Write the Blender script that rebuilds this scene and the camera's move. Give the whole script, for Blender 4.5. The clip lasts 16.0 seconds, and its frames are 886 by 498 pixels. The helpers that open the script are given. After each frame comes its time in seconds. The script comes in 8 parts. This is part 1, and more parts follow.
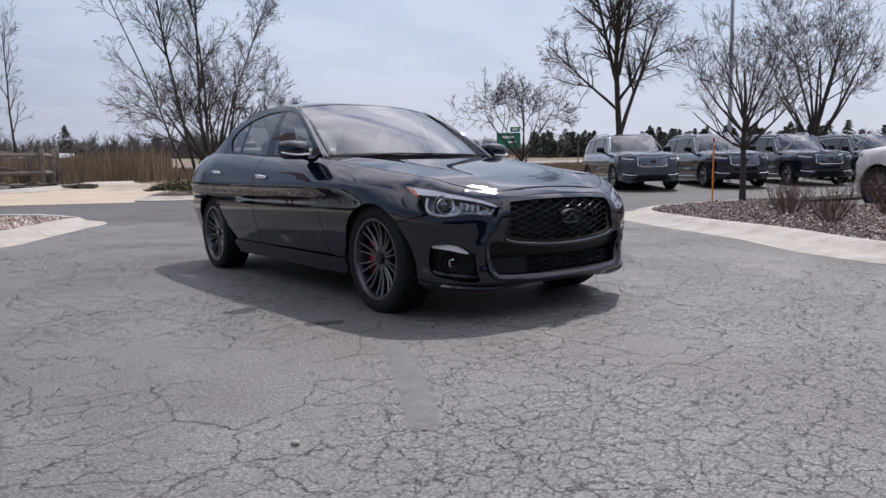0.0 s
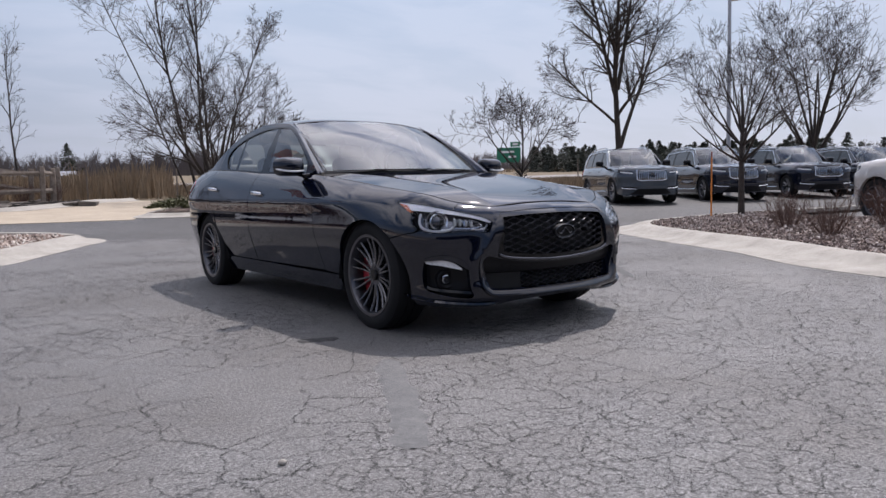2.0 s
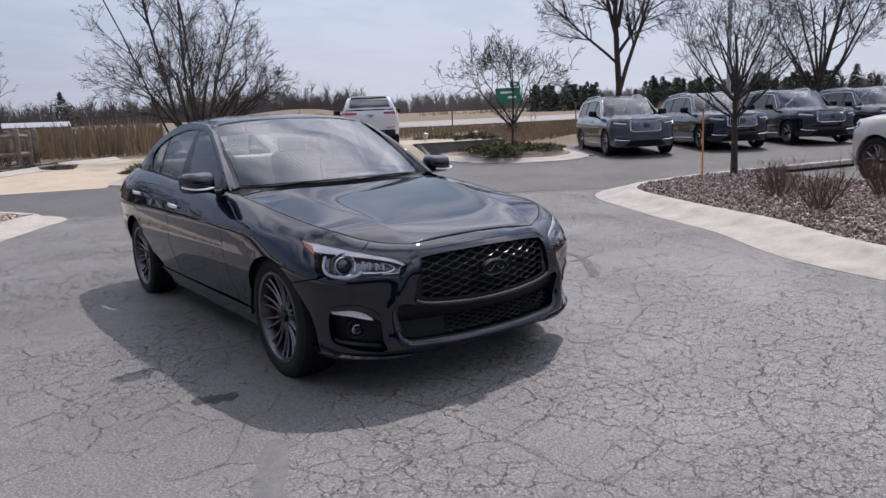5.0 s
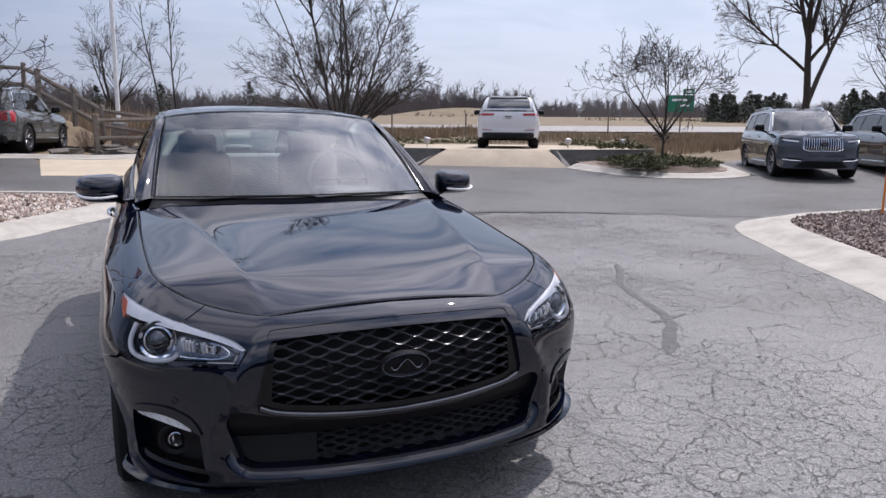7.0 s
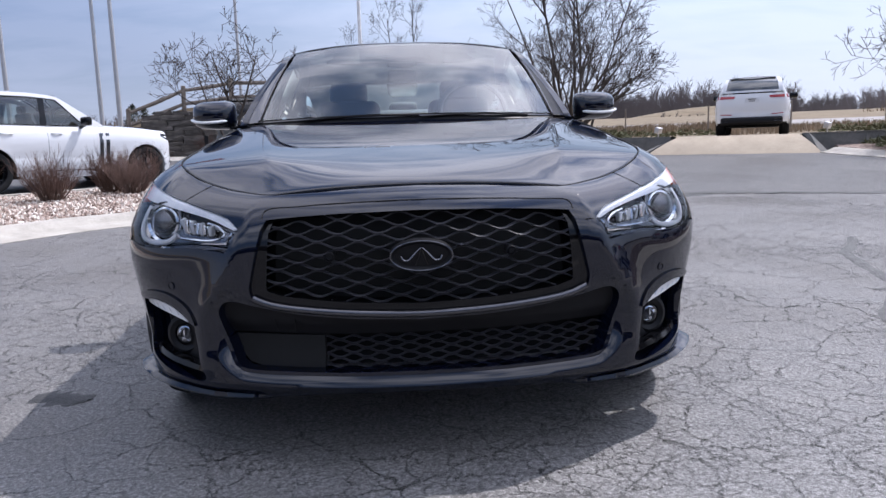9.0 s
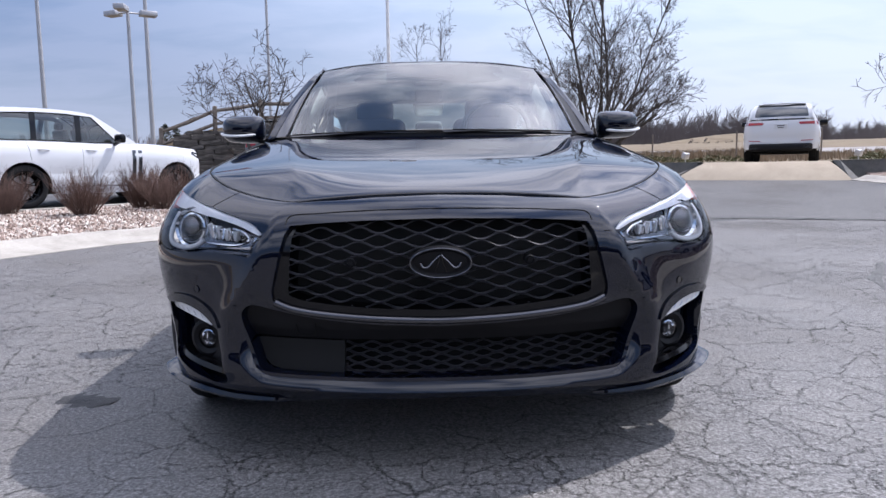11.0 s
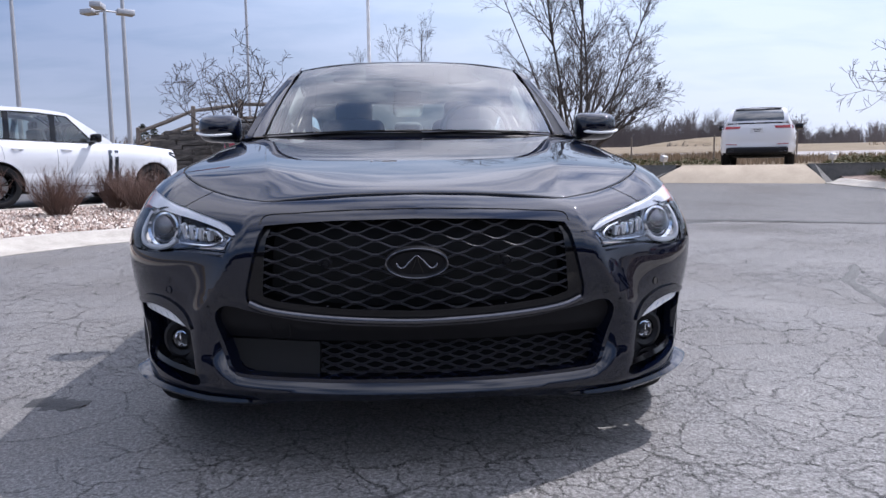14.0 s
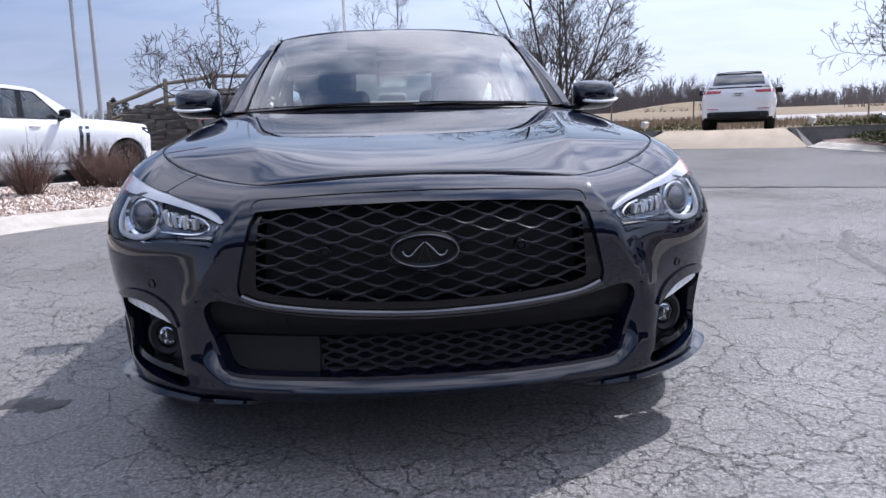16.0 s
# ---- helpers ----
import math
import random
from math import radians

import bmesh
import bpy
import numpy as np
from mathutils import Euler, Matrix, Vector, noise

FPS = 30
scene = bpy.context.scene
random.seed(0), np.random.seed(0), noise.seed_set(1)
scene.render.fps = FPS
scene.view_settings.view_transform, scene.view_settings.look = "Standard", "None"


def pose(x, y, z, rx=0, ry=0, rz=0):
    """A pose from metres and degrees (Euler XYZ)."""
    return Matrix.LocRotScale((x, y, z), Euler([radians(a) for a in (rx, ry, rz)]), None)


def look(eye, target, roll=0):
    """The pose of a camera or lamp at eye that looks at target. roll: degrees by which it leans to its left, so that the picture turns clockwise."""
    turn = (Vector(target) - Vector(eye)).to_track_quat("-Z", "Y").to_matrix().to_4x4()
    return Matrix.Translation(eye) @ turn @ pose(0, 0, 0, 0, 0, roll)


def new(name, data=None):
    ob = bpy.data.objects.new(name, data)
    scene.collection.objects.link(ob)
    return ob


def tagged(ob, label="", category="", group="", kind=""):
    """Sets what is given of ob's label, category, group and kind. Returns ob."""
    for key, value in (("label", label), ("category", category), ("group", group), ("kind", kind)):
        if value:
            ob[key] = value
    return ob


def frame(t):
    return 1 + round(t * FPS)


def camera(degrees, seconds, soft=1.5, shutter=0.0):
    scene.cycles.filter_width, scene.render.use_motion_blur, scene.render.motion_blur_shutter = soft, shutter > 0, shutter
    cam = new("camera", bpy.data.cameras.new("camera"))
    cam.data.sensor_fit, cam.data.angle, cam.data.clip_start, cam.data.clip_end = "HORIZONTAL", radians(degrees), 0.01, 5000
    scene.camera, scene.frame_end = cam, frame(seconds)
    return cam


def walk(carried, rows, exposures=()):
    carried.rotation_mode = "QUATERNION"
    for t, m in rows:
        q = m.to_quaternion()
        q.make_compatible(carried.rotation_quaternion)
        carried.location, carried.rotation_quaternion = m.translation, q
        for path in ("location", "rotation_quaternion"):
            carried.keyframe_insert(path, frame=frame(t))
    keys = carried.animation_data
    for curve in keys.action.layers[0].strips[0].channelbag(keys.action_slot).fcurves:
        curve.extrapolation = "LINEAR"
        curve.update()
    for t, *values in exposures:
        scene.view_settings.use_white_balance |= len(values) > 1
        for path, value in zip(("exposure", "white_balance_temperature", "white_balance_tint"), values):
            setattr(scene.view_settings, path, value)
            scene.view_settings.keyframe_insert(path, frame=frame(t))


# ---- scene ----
cam = camera(64.1, 16.0)
PATH = [
    (0, (-3.047, -3.693, 0.831), (-1.862, -2.095, 0.622), -1.0),
    (0.5, (-3.038, -3.694, 0.825), (-1.847, -2.1, 0.626), -0.9),
    (1, (-3.036, -3.695, 0.828), (-1.847, -2.099, 0.633), -0.8),
    (1.5, (-3.014, -3.697, 0.825), (-1.827, -2.097, 0.643), -1.1),
    (2, (-3.006, -3.711, 0.834), (-1.822, -2.109, 0.667), -1.4),
    (2.5, (-2.999, -3.712, 0.828), (-1.813, -2.108, 0.682), -1.7),
    (3, (-2.991, -3.712, 0.832), (-1.805, -2.108, 0.694), -2.1),
    (3.5, (-2.954, -3.701, 0.832), (-1.77, -2.099, 0.657), -2.8),
    (4, (-2.849, -3.71, 1.119), (-1.669, -2.121, 0.833), -3.3),
    (4.2, (-2.762, -3.708, 1.212), (-1.585, -2.122, 0.898), -3.1),
    (6.3, (-1.315, -3.04, 1.305), (-0.305, -1.346, 0.975), -0.5),
    (6.5, (-1.166, -2.982, 1.305), (-0.212, -1.255, 0.98), -0.2),
    (7, (-0.728, -2.84, 1.295), (0.043, -1.023, 0.972), 0.5),
    (7.5, (-0.426, -2.638, 1.263), (0.119, -0.743, 0.928), 0.8),
    (8, (-0.181, -2.588, 1.208), (0.153, -0.646, 0.868), -0.2),
    (8.5, (-0.068, -2.606, 1.016), (0.127, -0.643, 0.686), -1.0),
    (9, (-0.047, -2.594, 0.855), (0.067, -0.619, 0.561), -1.7),
    (9.5, (-0.033, -2.637, 0.821), (0.03, -0.653, 0.576), -2.1),
    (12, (-0.038, -2.619, 0.82), (0.022, -0.633, 0.593), -0.3),
    (12.5, (-0.038, -2.62, 0.821), (0.029, -0.634, 0.596), -0.1),
    (13, (-0.031, -2.617, 0.817), (0.051, -0.631, 0.599), -0.3),
    (13.5, (-0.025, -2.618, 0.816), (0.07, -0.632, 0.597), -0.4),
    (14, (-0.025, -2.615, 0.815), (0.077, -0.63, 0.591), -0.6),
    (14.5, (-0.026, -2.611, 0.814), (0.074, -0.627, 0.583), -0.7),
    (15, (-0.03, -2.607, 0.813), (0.075, -0.624, 0.575), -0.9),
    (15.5, (-0.032, -2.596, 0.81), (0.092, -0.617, 0.554), -1.2),
    (16, (-0.086, -2.457, 0.835), (0.07, -0.488, 0.526), -1.6),
]
walk(cam, [(t, look(eye, target, roll)) for t, eye, target, roll in PATH], [(0, 0.04, 6600, 17), (4.2, 0.00, 6600, 17), (7, 0.24, 6500, 17), (9, 0.50, 6200, 17), (15.4, 0.53, 6200, 17), (16, 0.62, 6200, 17)])


# ---- world and sun ----
world = bpy.data.worlds.new("sky")
scene.world = world
world.use_nodes = True
SUN_EL, SUN_AZ = 56.0, 58.0      # degrees; azimuth from +y towards +x
wn, wl = world.node_tree.nodes, world.node_tree.links
wn.clear()
w_out = wn.new("ShaderNodeOutputWorld")
w_bg = wn.new("ShaderNodeBackground")
w_sky = wn.new("ShaderNodeTexSky")
w_sky.sky_type, w_sky.sun_disc = "NISHITA", False
w_sky.sun_elevation, w_sky.sun_rotation = radians(SUN_EL), radians(SUN_AZ)
w_sky.air_density, w_sky.dust_density, w_sky.ozone_density = 1.25, 0.4, 1.8
w_bg.inputs["Strength"].default_value = 0.11


def world_node(kind, **inputs):
    n = wn.new(kind)
    for k, v in inputs.items():
        n.inputs[k].default_value = v
    return n


# thin streaky cloud and a pale haze low down, alike all round the sky
w_tc = wn.new("ShaderNodeTexCoord")
w_sep = wn.new("ShaderNodeSeparateXYZ")
wl.new(w_tc.outputs["Generated"], w_sep.inputs[0])
w_up = wn.new("ShaderNodeMath")
w_up.operation, w_up.inputs[1].default_value = "ADD", 0.16
wl.new(w_sep.outputs["Z"], w_up.inputs[0])
w_div = wn.new("ShaderNodeVectorMath")
w_div.operation = "DIVIDE"
w_cmb = wn.new("ShaderNodeCombineXYZ")
for axis in ("X", "Y", "Z"):
    wl.new(w_up.outputs[0], w_cmb.inputs[axis])
wl.new(w_tc.outputs["Generated"], w_div.inputs[0])
wl.new(w_cmb.outputs[0], w_div.inputs[1])
w_map = wn.new("ShaderNodeMapping")
w_map.inputs["Scale"].default_value = (0.8, 1.35, 0.0)
w_map.inputs["Rotation"].default_value = (0, 0, radians(28))
wl.new(w_div.outputs[0], w_map.inputs["Vector"])
w_n1 = world_node("ShaderNodeTexNoise", Scale=2.3, Detail=9.0, Roughness=0.55, Distortion=0.35)
wl.new(w_map.outputs[0], w_n1.inputs["Vector"])
w_cl = wn.new("ShaderNodeValToRGB")
w_cl.color_ramp.elements[0].position, w_cl.color_ramp.elements[1].position = 0.38, 0.57
w_cl.color_ramp.elements[1].color = (0.92, 0.92, 0.92, 1)
wl.new(w_n1.outputs["Fac"], w_cl.inputs[0])
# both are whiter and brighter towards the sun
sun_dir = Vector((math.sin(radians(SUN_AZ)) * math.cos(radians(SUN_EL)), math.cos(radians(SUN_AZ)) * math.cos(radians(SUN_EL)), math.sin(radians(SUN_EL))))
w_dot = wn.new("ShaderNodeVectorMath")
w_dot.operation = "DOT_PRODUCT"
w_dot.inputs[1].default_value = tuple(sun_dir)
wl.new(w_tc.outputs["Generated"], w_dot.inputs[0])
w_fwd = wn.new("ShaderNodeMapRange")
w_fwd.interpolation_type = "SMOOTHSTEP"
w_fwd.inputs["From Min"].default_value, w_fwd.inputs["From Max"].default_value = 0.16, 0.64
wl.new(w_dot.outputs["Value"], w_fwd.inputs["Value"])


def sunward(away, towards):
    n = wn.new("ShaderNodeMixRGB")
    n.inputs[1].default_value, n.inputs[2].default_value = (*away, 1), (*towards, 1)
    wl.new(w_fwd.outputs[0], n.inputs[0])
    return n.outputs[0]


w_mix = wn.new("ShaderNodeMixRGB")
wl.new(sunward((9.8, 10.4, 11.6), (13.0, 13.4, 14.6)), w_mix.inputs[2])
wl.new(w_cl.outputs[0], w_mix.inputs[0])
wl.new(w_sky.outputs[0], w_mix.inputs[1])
w_hz = wn.new("ShaderNodeValToRGB")
w_hz.color_ramp.elements[0].color, w_hz.color_ramp.elements[1].color = (0.96, 0.96, 0.96, 1), (0, 0, 0, 1)
w_hz.color_ramp.elements[0].position, w_hz.color_ramp.elements[1].position = 0.0, 0.62
for at, share in ((0.32, 0.92), (0.48, 0.20)):
    w_hz_mid = w_hz.color_ramp.elements.new(at)
    w_hz_mid.color = (share, share, share, 1)
wl.new(w_sep.outputs["Z"], w_hz.inputs[0])
w_mix2 = wn.new("ShaderNodeMixRGB")
w_rise = wn.new("ShaderNodeMapRange")
w_rise.inputs["From Min"].default_value, w_rise.inputs["From Max"].default_value = 0.0, 0.30
wl.new(w_sep.outputs["Z"], w_rise.inputs["Value"])
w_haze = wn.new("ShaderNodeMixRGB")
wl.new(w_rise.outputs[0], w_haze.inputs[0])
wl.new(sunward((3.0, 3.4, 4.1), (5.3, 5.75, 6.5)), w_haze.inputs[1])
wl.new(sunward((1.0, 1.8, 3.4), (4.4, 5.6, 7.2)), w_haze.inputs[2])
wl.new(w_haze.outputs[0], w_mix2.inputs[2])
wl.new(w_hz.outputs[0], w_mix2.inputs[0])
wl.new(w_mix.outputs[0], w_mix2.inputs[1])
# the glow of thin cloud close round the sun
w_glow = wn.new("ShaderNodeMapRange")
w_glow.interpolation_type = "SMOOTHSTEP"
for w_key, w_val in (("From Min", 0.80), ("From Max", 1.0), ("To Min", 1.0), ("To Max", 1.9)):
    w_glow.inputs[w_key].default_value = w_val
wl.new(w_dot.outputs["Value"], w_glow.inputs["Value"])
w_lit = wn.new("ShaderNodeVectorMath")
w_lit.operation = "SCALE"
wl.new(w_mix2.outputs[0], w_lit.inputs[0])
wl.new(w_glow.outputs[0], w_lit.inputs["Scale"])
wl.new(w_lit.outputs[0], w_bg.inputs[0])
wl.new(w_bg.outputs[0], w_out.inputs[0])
sun = new("sun", bpy.data.lights.new("sun", "SUN"))
sun.data.energy, sun.data.angle, sun.data.color = 3.5, radians(0.6), (1.0, 0.975, 0.94)
sun.matrix_world = look(sun_dir * 60, (0, 0, 0))

# ---- small tools ----
def land(x, y):
    """Height of the ground: level round the parked car, rising towards the road and the fields."""
    z = 0.045 * min(max(0.0, y - 7.0), 15.0) + 0.0185 * min(max(0.0, x - 6.0), 15.0)
    return z + max(0.0, math.hypot(x, y) - 24.0) * 0.012



# ---- tools for building parts ----
def link_mesh(name, bm, material, parent=None, label="", smooth=True):
    me = bpy.data.meshes.new(name)
    bm.to_mesh(me)
    bm.free()
    if material:
        me.materials.append(material)
    if smooth:
        me.polygons.foreach_set("use_smooth", [True] * len(me.polygons))
        me.set_sharp_from_angle(angle=radians(38))
    ob = new(name, me)
    if parent:
        ob.parent = parent
    if label:
        ob["label"] = label
    return ob


def thing(name, label, category, m=None, group="", kind=""):
    ob = new(name)
    ob.empty_display_size = 0.1
    if m is not None:
        ob.matrix_world = m
    return tagged(ob, label, category, group, kind)


def part(name, bm, material, parent, label="", smooth=True):
    return link_mesh(name, bm, material, parent, label, smooth)


def spline(points, n=8, closed=False):
    """A smooth curve through points of any dimension."""
    pts = [tuple(p) for p in points]
    if closed:
        pts = [pts[-1]] + pts + pts[:2]
    out = []
    k = len(pts)
    for i in range(1 if closed else 0, k - 2 if closed else k - 1):
        p0, p1, p2, p3 = pts[max(i - 1, 0)], pts[i], pts[i + 1], pts[min(i + 2, k - 1)]
        for j in range(n):
            t = j / n
            out.append(tuple(0.5 * (2 * b + (c - a) * t + (2 * a - 5 * b + 4 * c - d) * t * t + (3 * b - a - 3 * c + d) * t ** 3)
                             for a, b, c, d in zip(p0, p1, p2, p3)))
    return out if closed else out + [pts[-1]]


def mirror_outline(half):
    """A closed outline from its half at a >= 0, which starts and ends on a = 0."""
    return half + [(-a, b) for a, b in reversed(half) if a > 1e-6]


def patch(name, outline, fmap, material, parent, step=0.03, holes=(), skirt=0.02, label="", lift=0.0):
    """A panel: the flat outline, with holes, cut into a grid and laid on the surface fmap(a, b, depth), its edges turned inwards by skirt."""
    bm = bmesh.new()
    for loop in (outline, *holes):
        vs = [bm.verts.new((a, b, 0)) for a, b in loop]
        for i in range(len(vs)):
            bm.edges.new((vs[i], vs[(i + 1) % len(vs)]))
    bmesh.ops.triangle_fill(bm, use_beauty=True, use_dissolve=False, edges=bm.edges[:], normal=(0, 0, 1))
    lo = [min(p[i] for p in outline) for i in (0, 1)]
    hi = [max(p[i] for p in outline) for i in (0, 1)]
    for axis in (0, 1):
        n = int((hi[axis] - lo[axis]) / step)
        for k in range(1, n + 1):
            at = lo[axis] + (hi[axis] - lo[axis]) * k / (n + 1)
            no = (1, 0, 0) if axis == 0 else (0, 1, 0)
            bmesh.ops.bisect_plane(bm, geom=bm.verts[:] + bm.edges[:] + bm.faces[:], dist=1e-5, plane_co=(at if axis == 0 else 0, at if axis else 0, 0), plane_no=no)
    bm.verts.ensure_lookup_table()
    flat = [(v.co.x, v.co.y) for v in bm.verts]
    bm.verts.index_update()
    faces = [[v.index for v in f.verts] for f in bm.faces]
    rim = [(e.verts[0].index, e.verts[1].index) for e in bm.edges if len(e.link_faces) == 1]
    bm.free()
    pos = [Vector(fmap(a, b, -lift)) for a, b in flat]
    e = 0.002
    nor = []
    for a, b in flat:
        da = Vector(fmap(a + e, b, 0)) - Vector(fmap(a - e, b, 0))
        db = Vector(fmap(a, b + e, 0)) - Vector(fmap(a, b - e, 0))
        inward = Vector(fmap(a, b, 0.01)) - Vector(fmap(a, b, 0))
        nn = da.cross(db)
        if nn.length < 1e-12:
            nn = -inward
        nn.normalize()
        nor.append(-nn if nn.dot(inward) > 0 else nn)
    fixed = []
    for f in faces:
        g = (pos[f[1]] - pos[f[0]]).cross(pos[f[2]] - pos[f[0]])
        fixed.append(f if g.dot(nor[f[0]]) >= 0 else f[::-1])
    if skirt:
        inner = {}
        for i, j in rim:
            for k in (i, j):
                if k not in inner:
                    a, b = flat[k]
                    inner[k] = (len(pos), len(pos) + 1)
                    pos += [pos[k].copy(), Vector(fmap(a, b, skirt - lift))]
                    nor += [Vector((0, 0, 0)), Vector((0, 0, 0))]
            i0, i1, j0, j1 = *inner[i], *inner[j]
            g = (pos[j] - pos[i]).cross(pos[i1] - pos[i])
            g = g.normalized() if g.length > 0 else Vector((0, 0, 1))
            for k in (i0, i1, j0, j1):
                nor[k] = nor[k] + g
            fixed.append([i0, j0, j1, i1])
    me = bpy.data.meshes.new(name)
    me.from_pydata([tuple(p) for p in pos], [], fixed)
    me.materials.append(material)
    me.polygons.foreach_set("use_smooth", [True] * len(me.polygons))
    me.normals_split_custom_set_from_vertices([tuple(n.normalized()) if n.length > 0 else (0, 0, 1) for n in nor])
    ob = new(name, me)
    ob.parent = parent
    if label:
        ob["label"] = label
    return ob


def grid(name, fn, nu, nv, material, parent, label="", thick=0.0, closed_u=False):
    """A sheet of nu x nv quads on fn(u, v), u and v from 0 to 1."""
    bm = bmesh.new()
    rows = [[bm.verts.new(fn(i / nu, j / nv)) for i in range(nu if closed_u else nu + 1)] for j in range(nv + 1)]
    for j in range(nv):
        for i in range(nu):
            k = (i + 1) % nu if closed_u else i + 1
            bm.faces.new((rows[j][i], rows[j][k], rows[j + 1][k], rows[j + 1][i]))
    ob = link_mesh(name, bm, material, parent, label)
    if thick:
        md = ob.modifiers.new("thickness", "SOLIDIFY")
        md.thickness, md.offset = thick, -1
    return ob


def tube(bm, pts, radius, sides=8, cap=True, flat=1.0):
    """Adds a round bar along pts to bm; radius may be a number or one for each point."""
    pts = [Vector(p) for p in pts]
    rings = []
    ref = None
    for i, p in enumerate(pts):
        d = (pts[min(i + 1, len(pts) - 1)] - pts[max(i - 1, 0)]).normalized()
        if ref is None:
            ref = Vector((0, 0, 1)) if abs(d.z) < 0.9 else Vector((1, 0, 0))
        a = d.cross(ref).normalized()
        b = a.cross(d).normalized()
        ref = b
        r = radius[i] if isinstance(radius, (list, tuple)) else radius
        rings.append([bm.verts.new(p + a * (r * math.cos(2 * math.pi * k / sides)) + b * (r * flat * math.sin(2 * math.pi * k / sides))) for k in range(sides)])
    for r0, r1 in zip(rings, rings[1:]):
        for k in range(sides):
            bm.faces.new((r0[k], r0[(k + 1) % sides], r1[(k + 1) % sides], r1[k]))
    if cap:
        bm.faces.new(rings[0][::-1])
        bm.faces.new(rings[-1])
    return bm


def block(bm, c, size, m=None, bevel=0.0, seg=2):
    """Adds a bevelled block of size (x, y, z) centred at c, turned by m, to bm."""
    made = bmesh.ops.create_cube(bm, size=1.0)["verts"]
    for v in made:
        v.co = Vector((v.co.x * size[0], v.co.y * size[1], v.co.z * size[2]))
    if bevel:
        es = list({e for v in made for e in v.link_edges})
        made = list({v for f in bmesh.ops.bevel(bm, geom=es, offset=bevel, segments=seg, affect="EDGES", profile=0.5)["faces"] for v in f.verts} | {v for v in made if v.is_valid})
    t = Matrix.Translation(c) @ (m or Matrix())
    for v in made:
        v.co = t @ v.co
    return bm


def lathe(bm, profile, axis_m, seg=32, close=False):
    """Turns (radius, height) points round the local z axis of axis_m."""
    rings = []
    for r, hgt in profile:
        rings.append([bm.verts.new(axis_m @ Vector((r * math.cos(2 * math.pi * k / seg), r * math.sin(2 * math.pi * k / seg), hgt))) for k in range(seg)])
    pairs = list(zip(rings, rings[1:])) + ([(rings[-1], rings[0])] if close else [])
    for r0, r1 in pairs:
        for k in range(seg):
            bm.faces.new((r0[k], r0[(k + 1) % seg], r1[(k + 1) % seg], r1[k]))
    return bm


# ---- materials ----
def nodes_of(name):
    m = bpy.data.materials.new(name)
    m.use_nodes = True
    nt = m.node_tree
    return m, nt, nt.nodes["Principled BSDF"]


def link_noise(nt, scale, detail=4.0, rough=0.6, coord="Object", space=None):
    tc = nt.nodes.new("ShaderNodeTexCoord")
    nz = nt.nodes.new("ShaderNodeTexNoise")
    nz.inputs["Scale"].default_value, nz.inputs["Detail"].default_value, nz.inputs["Roughness"].default_value = scale, detail, rough
    if space:
        mp = nt.nodes.new("ShaderNodeMapping")
        mp.inputs["Scale"].default_value = space
        nt.links.new(tc.outputs[coord], mp.inputs["Vector"])
        nt.links.new(mp.outputs[0], nz.inputs["Vector"])
    else:
        nt.links.new(tc.outputs[coord], nz.inputs["Vector"])
    return nz


def ramp(nt, source, stops):
    r = nt.nodes.new("ShaderNodeValToRGB")
    els = r.color_ramp.elements
    while len(els) < len(stops):
        els.new(0.5)
    for el, (at, c) in zip(els, stops):
        el.position = at
        el.color = (*c, 1) if len(c) == 3 else c
    nt.links.new(source, r.inputs[0])
    return r


def plain(name, color, rough=0.5, metal=0.0, coat=0.0, vary=0.12, scale=6.0, bump=0.0, bump_scale=60.0, spec=0.5):
    """A material with a little variation of tone, and relief where asked for."""
    m, nt, b = nodes_of(name)
    nz = link_noise(nt, scale)
    lo, hi = [max(0.0, c * (1 - vary)) for c in color], [min(1.0, c * (1 + vary)) for c in color]
    nt.links.new(ramp(nt, nz.outputs["Fac"], [(0.3, lo), (0.7, hi)]).outputs[0], b.inputs["Base Color"])
    b.inputs["Roughness"].default_value, b.inputs["Metallic"].default_value = rough, metal
    b.inputs["Coat Weight"].default_value, b.inputs["Coat Roughness"].default_value = coat, 0.03
    b.inputs["Specular IOR Level"].default_value = spec
    if bump:
        n2 = link_noise(nt, bump_scale, 5.0)
        bp = nt.nodes.new("ShaderNodeBump")
        bp.inputs["Strength"].default_value, bp.inputs["Distance"].default_value = bump, 0.01
        nt.links.new(n2.outputs["Fac"], bp.inputs["Height"])
        nt.links.new(bp.outputs[0], b.inputs["Normal"])
    return m


def glass_pane(name, tint, gloss=1.0, ior=1.65):
    """A thin pane: clear straight through, with the mirror gloss of glass."""
    m = bpy.data.materials.new(name)
    m.use_nodes = True
    nt = m.node_tree
    nt.nodes.clear()
    out, mix = nt.nodes.new("ShaderNodeOutputMaterial"), nt.nodes.new("ShaderNodeMixShader")
    clear, shine, fr = nt.nodes.new("ShaderNodeBsdfTransparent"), nt.nodes.new("ShaderNodeBsdfGlossy"), nt.nodes.new("ShaderNodeFresnel")
    clear.inputs[0].default_value = (*tint, 1)
    shine.inputs["Roughness"].default_value = 0.01
    shine.inputs["Color"].default_value = (gloss, gloss, gloss, 1)
    fr.inputs["IOR"].default_value = ior
    nt.links.new(fr.outputs[0], mix.inputs[0])
    nt.links.new(clear.outputs[0], mix.inputs[1])
    nt.links.new(shine.outputs[0], mix.inputs[2])
    nt.links.new(mix.outputs[0], out.inputs[0])
    return m


